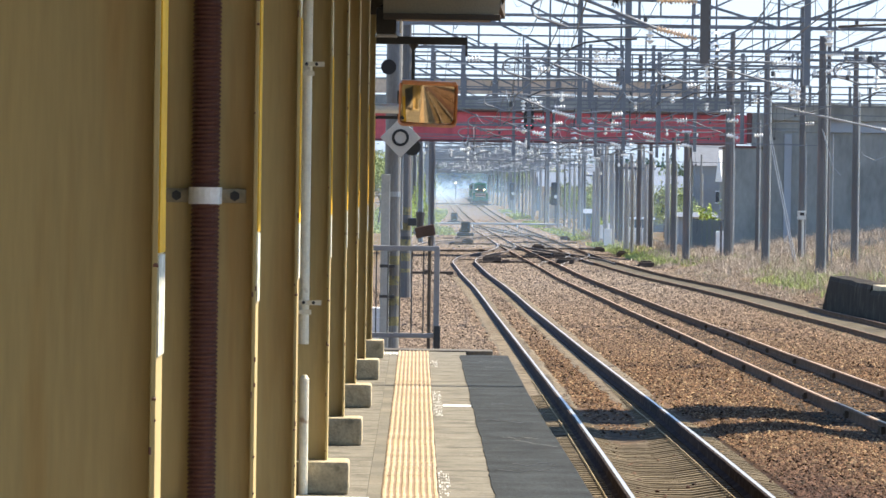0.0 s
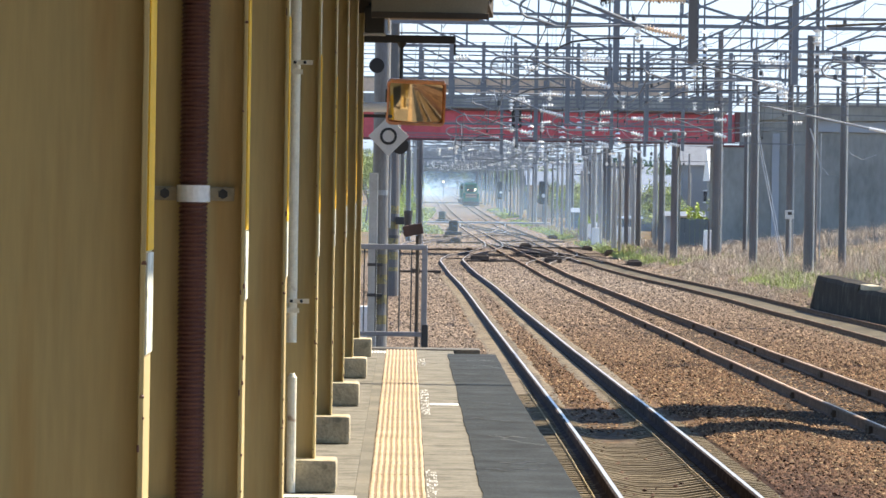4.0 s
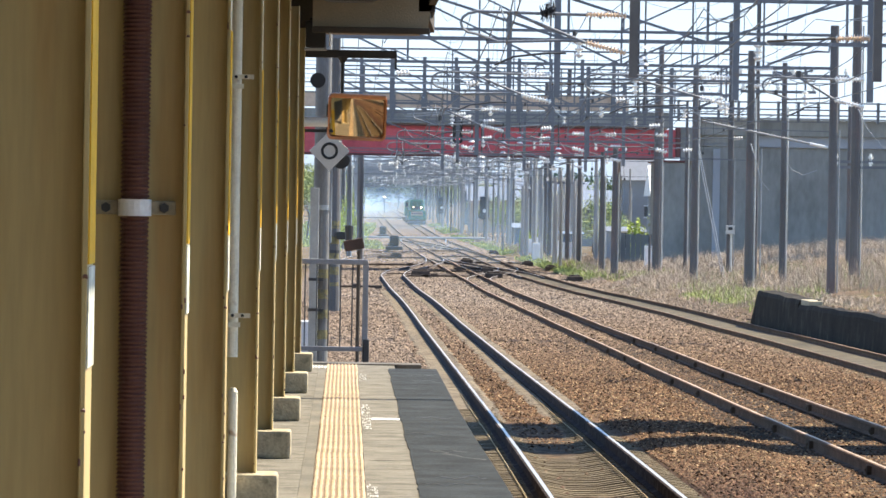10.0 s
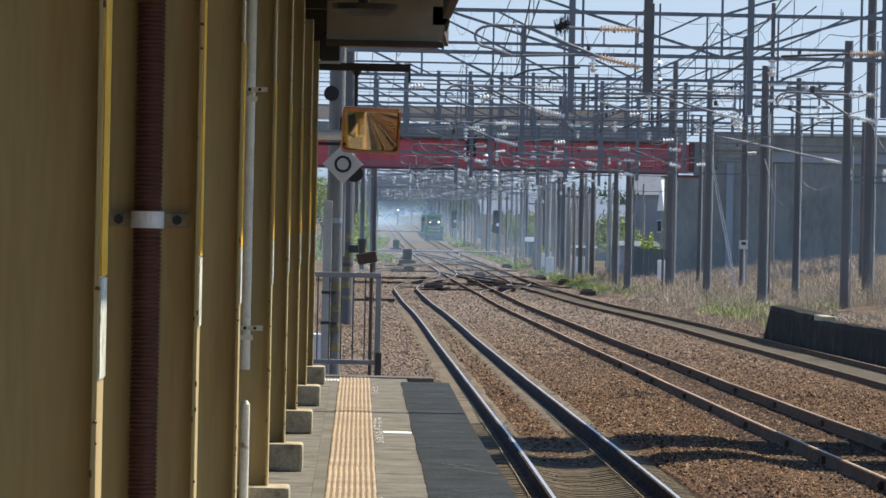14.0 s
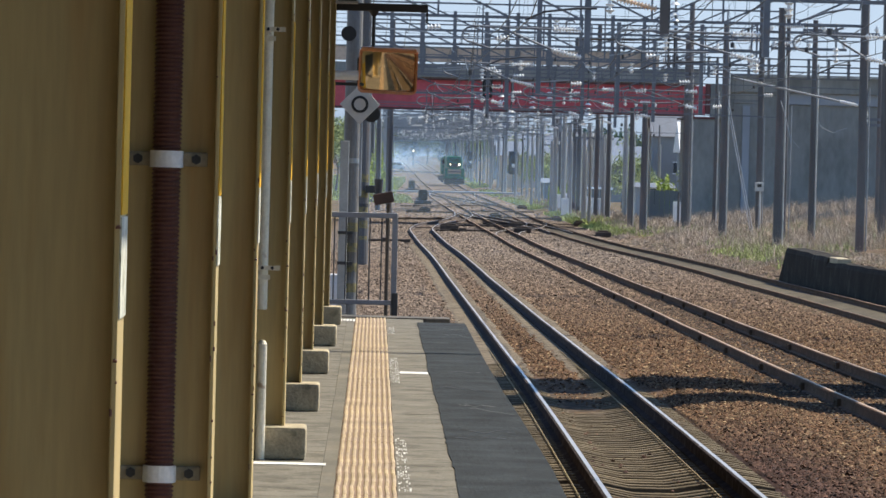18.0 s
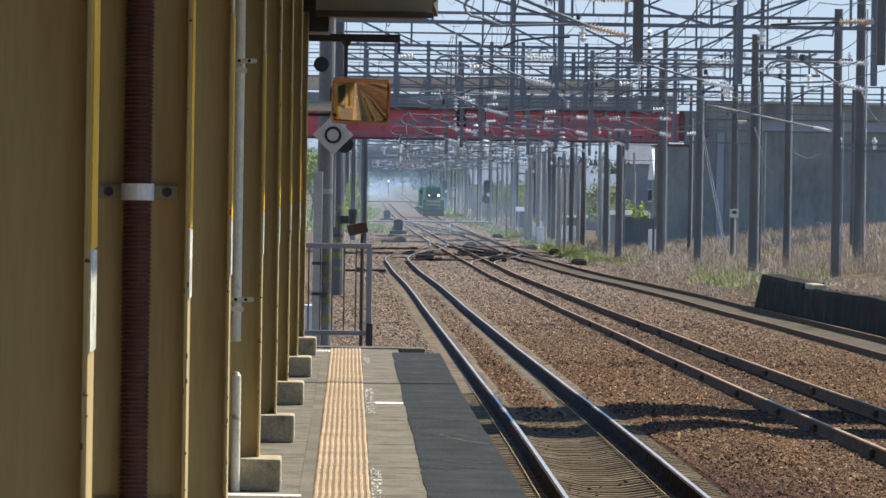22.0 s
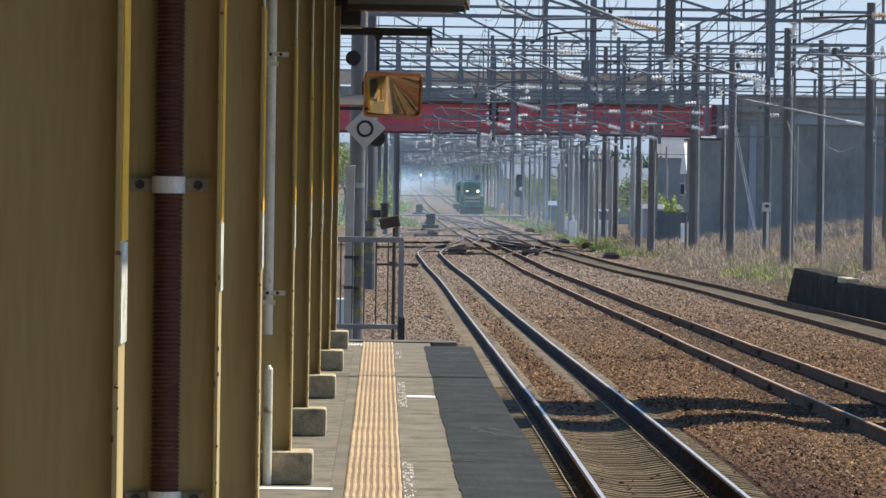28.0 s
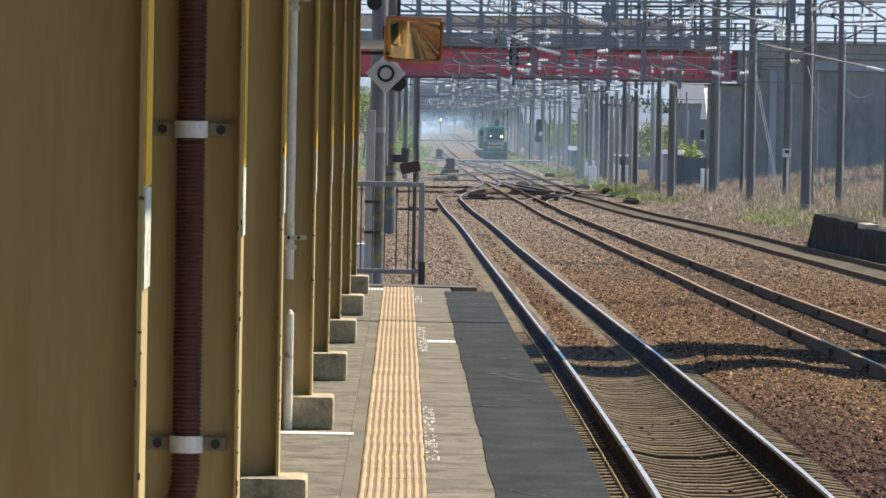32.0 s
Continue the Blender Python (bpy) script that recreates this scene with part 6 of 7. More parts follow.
# ---- huts, houses and trees beyond the line ----
def house(x, y, w, d, h, wall_m, roof_m, label, roof_h=1.6, windows=3, category="house"):
    z = ground_z(x, y)
    o = thing(category, label, category, (x, y, z))
    part("wall", boxes((-w / 2, w / 2, -d / 2, d / 2, -0.3, h)), wall_m, o)
    bm = bmesh.new()
    e = 0.35
    vs = [bm.verts.new(v) for v in ((-w / 2 - e, -d / 2 - e, h), (w / 2 + e, -d / 2 - e, h), (w / 2 + e, d / 2 + e, h), (-w / 2 - e, d / 2 + e, h), (-w / 2 - e, 0, h + roof_h), (w / 2 + e, 0, h + roof_h))]
    for f in ((0, 1, 5, 4), (2, 3, 4, 5), (0, 4, 3), (1, 2, 5), (3, 2, 1, 0)):
        bm.faces.new([vs[i] for i in f])
    part("roof", bm, roof_m, o)
    for k in range(windows):
        xx = -w / 2 + w * (k + 0.5) / windows
        win = part("window", boxes((xx - 0.5, xx + 0.5, -d / 2 - 0.04, -d / 2, h * 0.45, h * 0.45 + 1.0)), M["glass"], o)
        part("frame", boxes((xx - 0.58, xx + 0.58, -d / 2 - 0.06, -d / 2 - 0.042, h * 0.45 - 0.08, h * 0.45), (xx - 0.58, xx + 0.58, -d / 2 - 0.06, -d / 2 - 0.042, h * 0.45 + 1.0, h * 0.45 + 1.08)), M["whitebox"], win)
    return o


def build_surroundings():
    house(28.6, 425, 6, 9, 4.6, M["house"], M["whitebox"], "pale house with a white sheet-metal roof", 2.6)
    house(22.5, 470, 5, 9, 3.4, M["house"], M["roofb"], "grey house with a blue-grey roof", 1.8)
    house(28.4, 478, 5, 9, 6.2, M["house"], M["steel"], "tall grey house with a dull metal roof", 2.0, 1)
    house(24, 560, 7, 9, 4.2, M["house"], M["roofb"], "grey two-storey house with a blue roof", 2.2)
    house(19.0, 640, 7, 9, 4.0, M["parapet"], M["roofb"], "low brown house beside the line", 1.8)
    house(22, 760, 9, 9, 5.0, M["house"], M["roofb"], "pale distant house with a blue roof", 2.2)
    house(16.2, 452, 2.2, 3, 1.7, M["bluebox"], M["roofb"], "blue sheet-metal equipment hut", 0.4, 0, "hut")
    house(16.8, 395, 1.6, 3, 1.6, M["whitebox"], M["steel"], "white equipment hut beside the line", 0.3, 0, "hut")
    house(18.2, 332, 2.2, 2.5, 2.0, M["bandblue"], M["steel"], "pale grey trackside hut", 0.3, 1, "hut")
    house(15.1, 340, 1.0, 1.6, 1.75, M["bluebox"], M["bluebox"], "small blue-grey sheet-metal box hut", 0.15, 0, "hut")
    o = thing("board_fence", "low grey concrete board fence beside the bridge pier", "fence", (16.3, 300, ground_z(16.3, 300)))
    for k in range(7):
        part("board", boxes((0.3 * k, 0.3 * k + 0.28, -0.04, 0.04, -0.2, 2.0 - 0.03 * (k % 3)), bevel=0.01), M["bandblue"], o)
    part("rail", boxes((-0.05, 2.15, 0.045, 0.1, 1.5, 1.62)), M["steel"], o)
    rnd = np.random.RandomState(8)
    for x, y, h, w in ((17.9, 312, 2.7, 1.1), (19.8, 318, 2.2, 1.5), (14.2, 398, 1.6, 1.2), (16.0, 420, 2.0, 1.6), (19.3, 350, 2.4, 1.6), (0.3, 418, 4.4, 1.5), (1.0, 430, 2.6, 1.3), (-0.6, 405, 3.0, 1.2)):
        b = thing("bush", "light green bush in fresh spring leaf", "bush", (x, y, ground_z(x, y)), "bushes beside the line")
        part("stem", rods(((0, 0, -0.2), (0.1, 0, h * 0.6), 0.05, 0.02), ((0, 0, 0), (-w * 0.3, 0, h * 0.7), 0.03, 0.01), ((0, 0, 0), (w * 0.35, 0, h * 0.6), 0.03, 0.01), n=6), M["bark"], b)
        n = 1500
        u = rnd.normal(0, 1, (n, 3))
        u *= (rnd.rand(n) ** 0.35 / np.linalg.norm(u, axis=1))[:, None]
        c = u * np.array((w * 0.55, 0.7, h * 0.48)) * (1 + 0.3 * np.sin(u[:, :1] * 9)) + np.array((0, 0, h * 0.52))
        tri = np.stack([c + rnd.normal(0, 0.07, (n, 3)) for _ in range(3)], 1)
        link_mesh("crown", numpy_mesh("crown", tri.reshape(-1, 3), np.arange(n * 3).reshape(-1, 3)), M["freshleaf"], b)
    for x, y, w in ((13.9, 372, 0.9), (14.6, 380, 0.7), (14.6, 331, 0.8), (16.6, 275, 0.7), (13.0, 345, 0.5), (14.4, 346, 0.5)):
        z = ground_z(x, y)
        c = thing("equipment_cabinet", "pale metal equipment cabinet in the trackside grass", "cabinet", (x, y, z), "equipment cabinets")
        part("body", boxes((-w / 2, w / 2, -0.3, 0.3, 0.1, 1.25), bevel=0.03), M["whitebox"], c)
        part("door", boxes((-w / 2 + 0.06, w / 2 - 0.06, -0.32, -0.3, 0.2, 1.18), bevel=0.008), M["whitebox"], c)
        part("plinth", boxes((-w / 2 - 0.05, w / 2 + 0.05, -0.35, 0.35, -0.2, 0.1)), M["concrete"], c)
    spots = [(-1.5, 480, 5), (-4, 520, 6), (-2.0, 600, 6), (-6, 650, 8), (-3, 760, 7), (0.5, 720, 5), (18.5, 700, 6), (20, 820, 7), (19.5, 400, 4.2), (21.5, 520, 5), (17.5, 600, 4.5), (19, 440, 3.5), (27, 640, 6), (24.5, 385, 3.6), (16.8, 520, 4), (17.5, 900, 6), (22.5, 355, 3.4), (18.2, 366, 2.6), (24, 480, 6), (4, 1150, 7), (12, 1180, 8), (0, 1100, 8), (20, 1150, 9), (26, 1200, 10), (-6, 1000, 9), (18.6, 470, 3.2), (20.4, 505, 3.8), (18.0, 545, 3.4), (20.5, 585, 4.4), (17.2, 575, 3.0), (22.5, 430, 3.2), (20.5, 380, 2.8), (23.5, 620, 5.0), (18.8, 660, 3.8)]
    for k, (x, y, h) in enumerate(spots):
        tree(x, y, h, k)


def tree(x, y, h, seed):
    rnd = np.random.RandomState(seed + 5)
    z = ground_z(x, y)
    t = thing("tree", "young spring tree with thin light green leaves", "tree", (x, y, z), "trees beyond the line")
    bm = bmesh.new()
    rod(bm, (0, 0, -0.3), (0.05 * h, 0, h * 0.5), 0.022 * h, 0.012 * h, n=8)
    tips = []
    for k in range(9):
        a, b = rnd.uniform(0, 6.28), rnd.uniform(0.18, 0.36) * h
        s = h * rnd.uniform(0.25, 0.5)
        tip = Vector((0.05 * h + math.cos(a) * b, math.sin(a) * b, s + h * rnd.uniform(0.2, 0.45)))
        rod(bm, (0.04 * h, 0, s), tip, 0.008 * h, 0.003 * h, n=6)
        tips.append(tip)
    tips.append(Vector((0.05 * h, 0, h * 0.9)))
    part("trunk", bm, M["bark"], t)
    n = 1800
    c = np.array([tips[i] for i in rnd.randint(0, len(tips), n)])
    c = c + rnd.normal(0, 0.09 * h, (n, 3))
    s = 0.02 * h
    tri = np.stack([c + rnd.normal(0, s, (n, 3)) for _ in range(3)], 1)
    me = numpy_mesh("crown", tri.reshape(-1, 3), np.arange(n * 3).reshape(-1, 3))
    link_mesh("crown", me, M["leaf"], t)


M["freshleaf"] = mat("fresh_leaf", (0.36, 0.44, 0.12), 0.8, island=0.35, spec=0.2, var=0.3, scale=0.5, fine=4, bump=0)
build_surroundings()


def build_far_wood():
    """An uneven belt of trees closing the line in the distance."""
    rnd = np.random.RandomState(77)
    n = 26000
    k = rnd.randint(0, 120, n)
    cx, cy, ch = rnd.uniform(-60, 110, 120), rnd.uniform(1180, 1420, 120), rnd.uniform(5, 11, 120)
    u = rnd.normal(0, 1, (n, 3))
    u /= np.linalg.norm(u, axis=1)[:, None]
    u *= (rnd.rand(n) ** 0.4)[:, None]
    c = np.stack([cx[k] + u[:, 0] * ch[k] * 0.45, cy[k] + u[:, 1] * 4, rail_z(1200) + ch[k] * (0.5 + 0.5 * u[:, 2])], 1)
    tri = np.stack([c + rnd.normal(0, 0.42, (n, 3)) for _ in range(3)], 1)
    ob = new("far_wood", numpy_mesh("far_wood", tri.reshape(-1, 3), np.arange(n * 3).reshape(-1, 3)))
    ob.data.materials.append(M["farleaf"])
    tagged(ob, "distant belt of blue-green trees closing the line", "woods", kind="stuff")


M["farleaf"] = mat("distant_leaf", (0.10, 0.15, 0.10), 0.9, island=0.3, spec=0.1, var=0.3, scale=0.1, fine=2, bump=0)
build_far_wood()


# ---- grasses ----
def blades(name, label, material, n, xr, yr, hr, seed, width=0.02, keep=None, lean=0.35):
    rnd = np.random.RandomState(seed)
    x, y = rnd.uniform(*xr, n), rnd.uniform(*yr, n)
    if keep is not None:
        ok = keep(x, y, rnd)
        x, y = x[ok], y[ok]
    n = len(x)
    z = np.array([ground_z(a, b) for a, b in zip(x, y)]) - 0.02
    h = rnd.uniform(*hr, n) * (0.6 + 0.4 * rnd.rand(n))
    a = rnd.uniform(0, 3.1416, n)
    w = width * (0.6 + rnd.rand(n)) * (y / 150)
    dx, dy = np.cos(a) * w, np.sin(a) * w
    lx, ly = rnd.normal(0, lean, n) * h, rnd.normal(0, lean, n) * h
    base = np.stack([x, y, z], 1)
    p0, p1 = base + np.stack([dx, dy, 0 * dx], 1), base - np.stack([dx, dy, 0 * dx], 1)
    mid = base + np.stack([lx * 0.3, ly * 0.3, h * 0.6], 1)
    m0, m1 = mid + np.stack([dx, dy, 0 * dx], 1) * 0.7, mid - np.stack([dx, dy, 0 * dx], 1) * 0.7
    tip = base + np.stack([lx, ly, h], 1)
    v = np.stack([p0, p1, m0, m1, tip], 1).reshape(-1, 3)
    o = (np.arange(n) * 5)[:, None]
    t = np.concatenate([o + np.array([[0, 1, 3]]), o + np.array([[0, 3, 2]]), o + np.array([[2, 3, 4]])], 0)
    ob = new(name, numpy_mesh(name, v, t))
    ob.data.materials.append(material)
    tagged(ob, label, "grass", kind="stuff")


def patchy(scale, level, seed):
    def keep(x, y, rnd):
        return np.array([noise.noise(Vector((a * scale * 3, b * scale, seed))) > level for a, b in zip(x, y)])
    return keep


blades("dry_grass", "tall dry straw-coloured grass on the bank", M["dry"], 40000, (13.4, 30), (152, 292), (0.15, 0.75), 1, 0.004, patchy(0.05, -0.25, 3.0), lean=0.75)
blades("dry_grass", "short dry grass beside the far line", M["dry"], 17000, (12.2, 15.5), (150, 290), (0.05, 0.24), 11, 0.006, patchy(0.07, -0.4, 7.0), lean=0.8)
blades("dry_grass", "tall dry straw-coloured grass on the bank", M["dry"], 9000, (16.2, 30), (130, 200), (0.5, 1.3), 8, 0.004, lean=0.6)
blades("dry_grass", "short dry grass on the old platform", M["dry"], 7000, (12.5, 17.5), (118, 152), (0.05, 0.2), 21, 0.006, patchy(0.08, -0.3, 9.0), lean=0.8)
blades("green_grass", "rank green weeds among the dry grass", M["weed"], 2600, (15.0, 24), (140, 235), (0.25, 0.8), 31, 0.006, patchy(0.06, 0.08, 4.0), lean=0.6)
blades("green_grass", "fresh green grass tufts on the bank", M["green"], 3000, (13.0, 16.5), (150, 300), (0.12, 0.35), 2, 0.014, patchy(0.06, 0.12, 1.0))
blades("green_grass", "bright green grass at the foot of the old platform", M["green"], 3600, (13.3, 14.9), (172, 206), (0.08, 0.26), 12, 0.010, patchy(0.09, -0.2, 5.0), lean=0.6)
blades("green_grass", "fresh green grass along the line", M["green"], 26000, (12.3, 14.6), (262, 760), (0.12, 0.36), 3, 0.014, patchy(0.03, -0.15, 2.0))
blades("dry_grass", "dry pale grass along the line", M["dry"], 9000, (13.2, 17), (262, 600), (0.2, 0.55), 4, 0.012)
blades("green_grass", "fresh green grass left of the line", M["green"], 16000, (-6, 4.4), (420, 760), (0.15, 0.45), 5, 0.014, lambda x, y, r: x < np.where(y < 500, 3.3, 0.8 + (y - 420) * 0.012))


# ---- ballast stones ----
def build_stones(name, n, xr, yr, size, seed, lines):
    rnd = np.random.RandomState(seed)
    x, y = rnd.uniform(*xr, n), rnd.uniform(*yr, n)
    ok = x > np.where(y < 48.2, 0.98, -1.5)
    for table in lines:
        ly = [p[0] for p in table]
        lx = [p[1] for p in table]
        c = np.interp(y, ly, lx)
        for s in (-1, 1):
            ok &= np.abs(x - c - s * 0.5665) > 0.075
        if table is LINE_1:
            ph = ((y - 18 + 0.20) % 0.40) - 0.20
            ok &= ~((np.abs(x - c) < 1.0) & (np.abs(ph) < 0.11) & (y < 70) & (rnd.rand(n) > 0.05))
            ok &= ~((np.abs(x - c) < 1.05) & (y < 66) & (rnd.rand(n) < np.clip((66 - y) / 8, 0.3, 0.988)))
            ok &= ~((np.abs(x - c) > 0.27 + 0.05 * np.sin(y * 1.3)) & (np.abs(x - c) < 0.95) & (y > 59) & (y < 212) & (rnd.rand(n) < 0.9))
        if table is LINE_2:
            ph = ((y - 42 + 0.29) % 0.58) - 0.29
            ok &= ~((np.abs(x - c) < 0.9) & (np.abs(ph) < 0.1) & (y < 118) & (rnd.rand(n) > 0.25))
        if table is LINE_3:
            ok &= (np.abs(x - c) > 0.5) | (rnd.rand(n) < 0.5)
    x, y = x[ok], y[ok]
    n = len(x)
    z = np.array([ground_z(a, b) for a, b in zip(x, y)]) + rnd.uniform(-0.012, 0.022, n)
    c1 = np.interp(y, [p[0] for p in LINE_1], [p[1] for p in LINE_1])
    bed = (np.abs(x - c1) < 1.12) & (y < 63)
    z[bed] = np.array([rail_z(b) for b in y[bed]]) - 0.168 - 0.022 * np.clip((0.4 - np.abs(x - c1)[bed]) / 0.2, 0, 1)
    r = size * rnd.uniform(0.55, 1.25, n)
    chip = np.array([(1, 0, -0.25), (0, 1, -0.25), (-1, 0, -0.25), (0, -1, -0.25), (0.25, 0.1, 0.42), (-0.3, -0.15, 0.36)], float)
    v = chip[None] * (1 + rnd.uniform(-0.4, 0.4, (n, 6, 1))) * r[:, None, None]
    a = rnd.uniform(0, 6.2832, n)
    t1 = rnd.normal(0, 0.4, n)
    ca, sa, ct, st = np.cos(a)[:, None], np.sin(a)[:, None], np.cos(t1)[:, None], np.sin(t1)[:, None]
    vx, vz = v[..., 0] * ct - v[..., 2] * st, v[..., 0] * st + v[..., 2] * ct
    v = np.stack([vx * ca - v[..., 1] * sa, vx * sa + v[..., 1] * ca, vz], -1) + np.stack([x, y, z], 1)[:, None]
    tri = np.array([(0, 1, 4), (1, 5, 4), (1, 2, 5), (2, 3, 5), (3, 4, 5), (3, 0, 4)])
    t = (np.arange(n) * 6)[:, None, None] + tri[None]
    ob = new(name, numpy_mesh(name, v.reshape(-1, 3), t.reshape(-1, 3)))
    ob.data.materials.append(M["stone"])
    tagged(ob, "loose brown crushed ballast stones between the rails", "ballast", kind="stuff")


ALL_LINES = (LINE_1, LINE_2, LINE_3)
build_stones("ballast_stones", 140000, (0.9, 8.4), (25, 62), 0.024, 1, ALL_LINES)
build_stones("ballast_stones", 130000, (-1.5, 11.6), (62, 110), 0.028, 2, ALL_LINES)
build_stones("ballast_stones", 74000, (-1.5, 12.9), (110, 190), 0.043, 3, ALL_LINES)
build_stones("ballast_stones", 40000, (-1.5, 13.0), (190, 330), 0.06, 4, ALL_LINES)
build_stones("ballast_stones", 26000, (-1.0, 12.0), (330, 620), 0.10, 6, ALL_LINES)


# ---- unseen casters over the tracks, above the view: added to throw the two bands and a thin line of shade ----
def build_shade_casters():
    f = thing("overhead_caster", "unseen overhead slabs added to throw two wavy bands of shade", "walkway", (8, 63, 0))
    for y0, y1 in ((60.95, 63.85), (65.5, 70.4)):
        bm = bmesh.new()
        prev = None
        for i in range(49):
            x = 6.0 + i * 0.5
            # wavy edges, shaped so that the bands of shade come out wavy
            wob = 0.65 * math.sin((x + 2.3) * 1.3) + 0.35 * math.sin((x + 2.3) * 2.9)
            row = [bm.verts.new(v) for v in ((x, y0 + wob, 5.9), (x, y1 + wob * 0.8, 5.9), (x, y1 + wob * 0.8, 6.1), (x, y0 + wob, 6.1))]
            if prev:
                for k in range(4):
                    bm.faces.new((prev[k], prev[(k + 1) % 4], row[(k + 1) % 4], row[k]))
            else:
                bm.faces.new(row)
            prev = row
        bm.faces.new(list(reversed(prev)))
        bmesh.ops.recalc_face_normals(bm, faces=bm.faces)
        part("walkway_cover", bm, M["steel"], f, m=Matrix())
    for x in (13.4, 26.0):
        part("leg", boxes((x, x + 0.3, 64.6, 64.9, -2, 5.9)), M["steel"], f, m=Matrix())
        part("cross_tie", boxes((x, x + 0.3, 61, 69, 5.6, 5.9)), M["steel"], f, m=Matrix())
    # unseen bar on stays, added to throw the thin shadow line
    c = thing("shade_bar", "unseen bar added to throw a thin shadow across the platform", "cable", (0.7, 42, 3.4))
    part("sheath", rods(((-1.0, 41.5, 4.35), (13.0, 41.7, 4.35), 0.085), n=8), M["black"], c, m=Matrix())
    part("stay", rods(((-0.9, 41.5, 4.35), (-0.9, 41.5, 3.36), 0.03), ((0.5, 41.55, 4.35), (0.5, 41.55, 3.36), 0.03), ((13.0, 41.7, 4.4), (13.0, 41.7, -1.2), 0.09), n=8), M["darksteel"], c, m=Matrix())


build_shade_casters()


# ---- locomotive ----
def build_loco():
    o = thing("locomotive", "dark green diesel locomotive with two lit headlamps", "locomotive", (10.25, 824, rail_z(824)))
    bm = bmesh.new()
    box(bm, -1.0, 1.0, 0.5, 6.0, 1.35, 3.70, bevel=0.30)
    hood = part("hood", bm, M["locogreen"], o, "green bonnet with rounded shoulders")
    part("hood_grille", boxes((-0.62, 0.62, 0.455, 0.498, 2.95, 3.36), bevel=0.01), M["locodark"], hood, "dark louvred grille")
    for k in range(5):
        part("louvre", boxes((-0.6, 0.6, 0.43, 0.453, 2.97 + 0.08 * k, 3.01 + 0.08 * k)), M["locogreen"], hood)
    part("roof_hatch", boxes((-0.45, 0.45, 1.2, 5.2, 3.70, 3.80), bevel=0.03), M["locodark"], hood)
    part("rear_hood", boxes((-1.0, 1.0, 8.6, 13.6, 1.35, 3.2), bevel=0.22), M["locogreen"], o)
    cab = part("cab", boxes((-1.38, 1.38, 6.0, 8.6, 1.3, 3.5), bevel=0.3), M["locogreen"], o, "green driving cab")
    part("cab_roof", boxes((-1.1, 1.1, 6.1, 8.6, 3.4, 3.66), bevel=0.12), M["locogreen"], cab)
    for x in (-1.02, 1.02):
        w = part("window", boxes((x - 0.28, x + 0.28, 5.96, 6.0, 2.65, 3.25), bevel=0.02), M["glass"], cab)
        part("frame", boxes((x - 0.33, x + 0.33, 5.965, 5.99, 2.58, 2.65), (x - 0.33, x + 0.33, 5.965, 5.99, 3.25, 3.32)), M["galv"], w)
    part("nose", boxes((-1.36, 1.36, 0.15, 0.62, 1.05, 2.15), bevel=0.22), M["locogreen"], o, "green front apron")
    part("pale_band", boxes((-0.85, 0.85, 0.10, 0.148, 1.42, 2.02), bevel=0.02), M["lococream"], o, "weathered pale front panel")
    part("panel_stripe", boxes((-0.82, 0.82, 0.085, 0.099, 1.62, 1.74)), M["locodark"], o, "dark stripe over the pale panel")
    part("walkway", boxes((-1.42, 1.42, 0.2, 13.8, 1.0, 1.14)), M["locodark"], o)
    part("grille", boxes((-0.6, 0.6, 0.46, 0.5, 2.3, 2.75)), M["locodark"], o)
    for x in (-0.52, 0.62):
        lamp = part("headlamp", rods(((x, 0.36, 2.62), (x, 0.6, 2.62), 0.24), n=16), M["locodark"], o)
        part("lens", rods(((x, 0.34, 2.62), (x, 0.36, 2.62), 0.075 if x < 0 else 0.13), n=16), M["lamp"], lamp, "bright warm headlamp")
    part("buffer_beam", boxes((-1.35, 1.35, 0.0, 0.3, 0.82, 1.08), bevel=0.04), M["locogreen"], o)
    part("snow_plough", boxes((-1.3, 1.3, -0.1, 0.25, 0.12, 0.6), bevel=0.06), M["locodark"], o)
    part("coupler", boxes((-0.14, 0.14, -0.45, 0.1, 0.72, 1.0), bevel=0.04), M["locodark"], o)
    for x in (-1.3, -0.75, 0.75, 1.3):
        part("handrail", rods(((x, 0.12, 1.1), (x, 0.12, 2.2), 0.025), n=8), M["lococream"], o)
    part("cross_handrail", rods(((-1.3, 0.12, 2.2), (-0.75, 0.12, 2.2), 0.025), ((0.75, 0.12, 2.2), (1.3, 0.12, 2.2), 0.025), n=8), M["lococream"], o)
    part("exhaust_stack", rods(((0, 4.5, 3.3), (0, 4.5, 3.7), 0.22), n=12), M["locodark"], o)
    part("underframe", boxes((-1.25, 1.25, 0.3, 13.7, 0.55, 1.0)), M["locodark"], o)
    for y in (1.8, 3.6, 9.6, 11.4):
        for x in (-0.56, 0.56):
            wh = part("wheel", rods(((x - 0.06, y, 0.43), (x + 0.06, y, 0.43), 0.43), n=18), M["darksteel"], o)
            part("axle_box", boxes((x * 1.7 - 0.1, x * 1.7 + 0.1, y - 0.18, y + 0.18, 0.28, 0.6), bevel=0.03), M["locodark"], wh)
    return o


loco = build_loco()


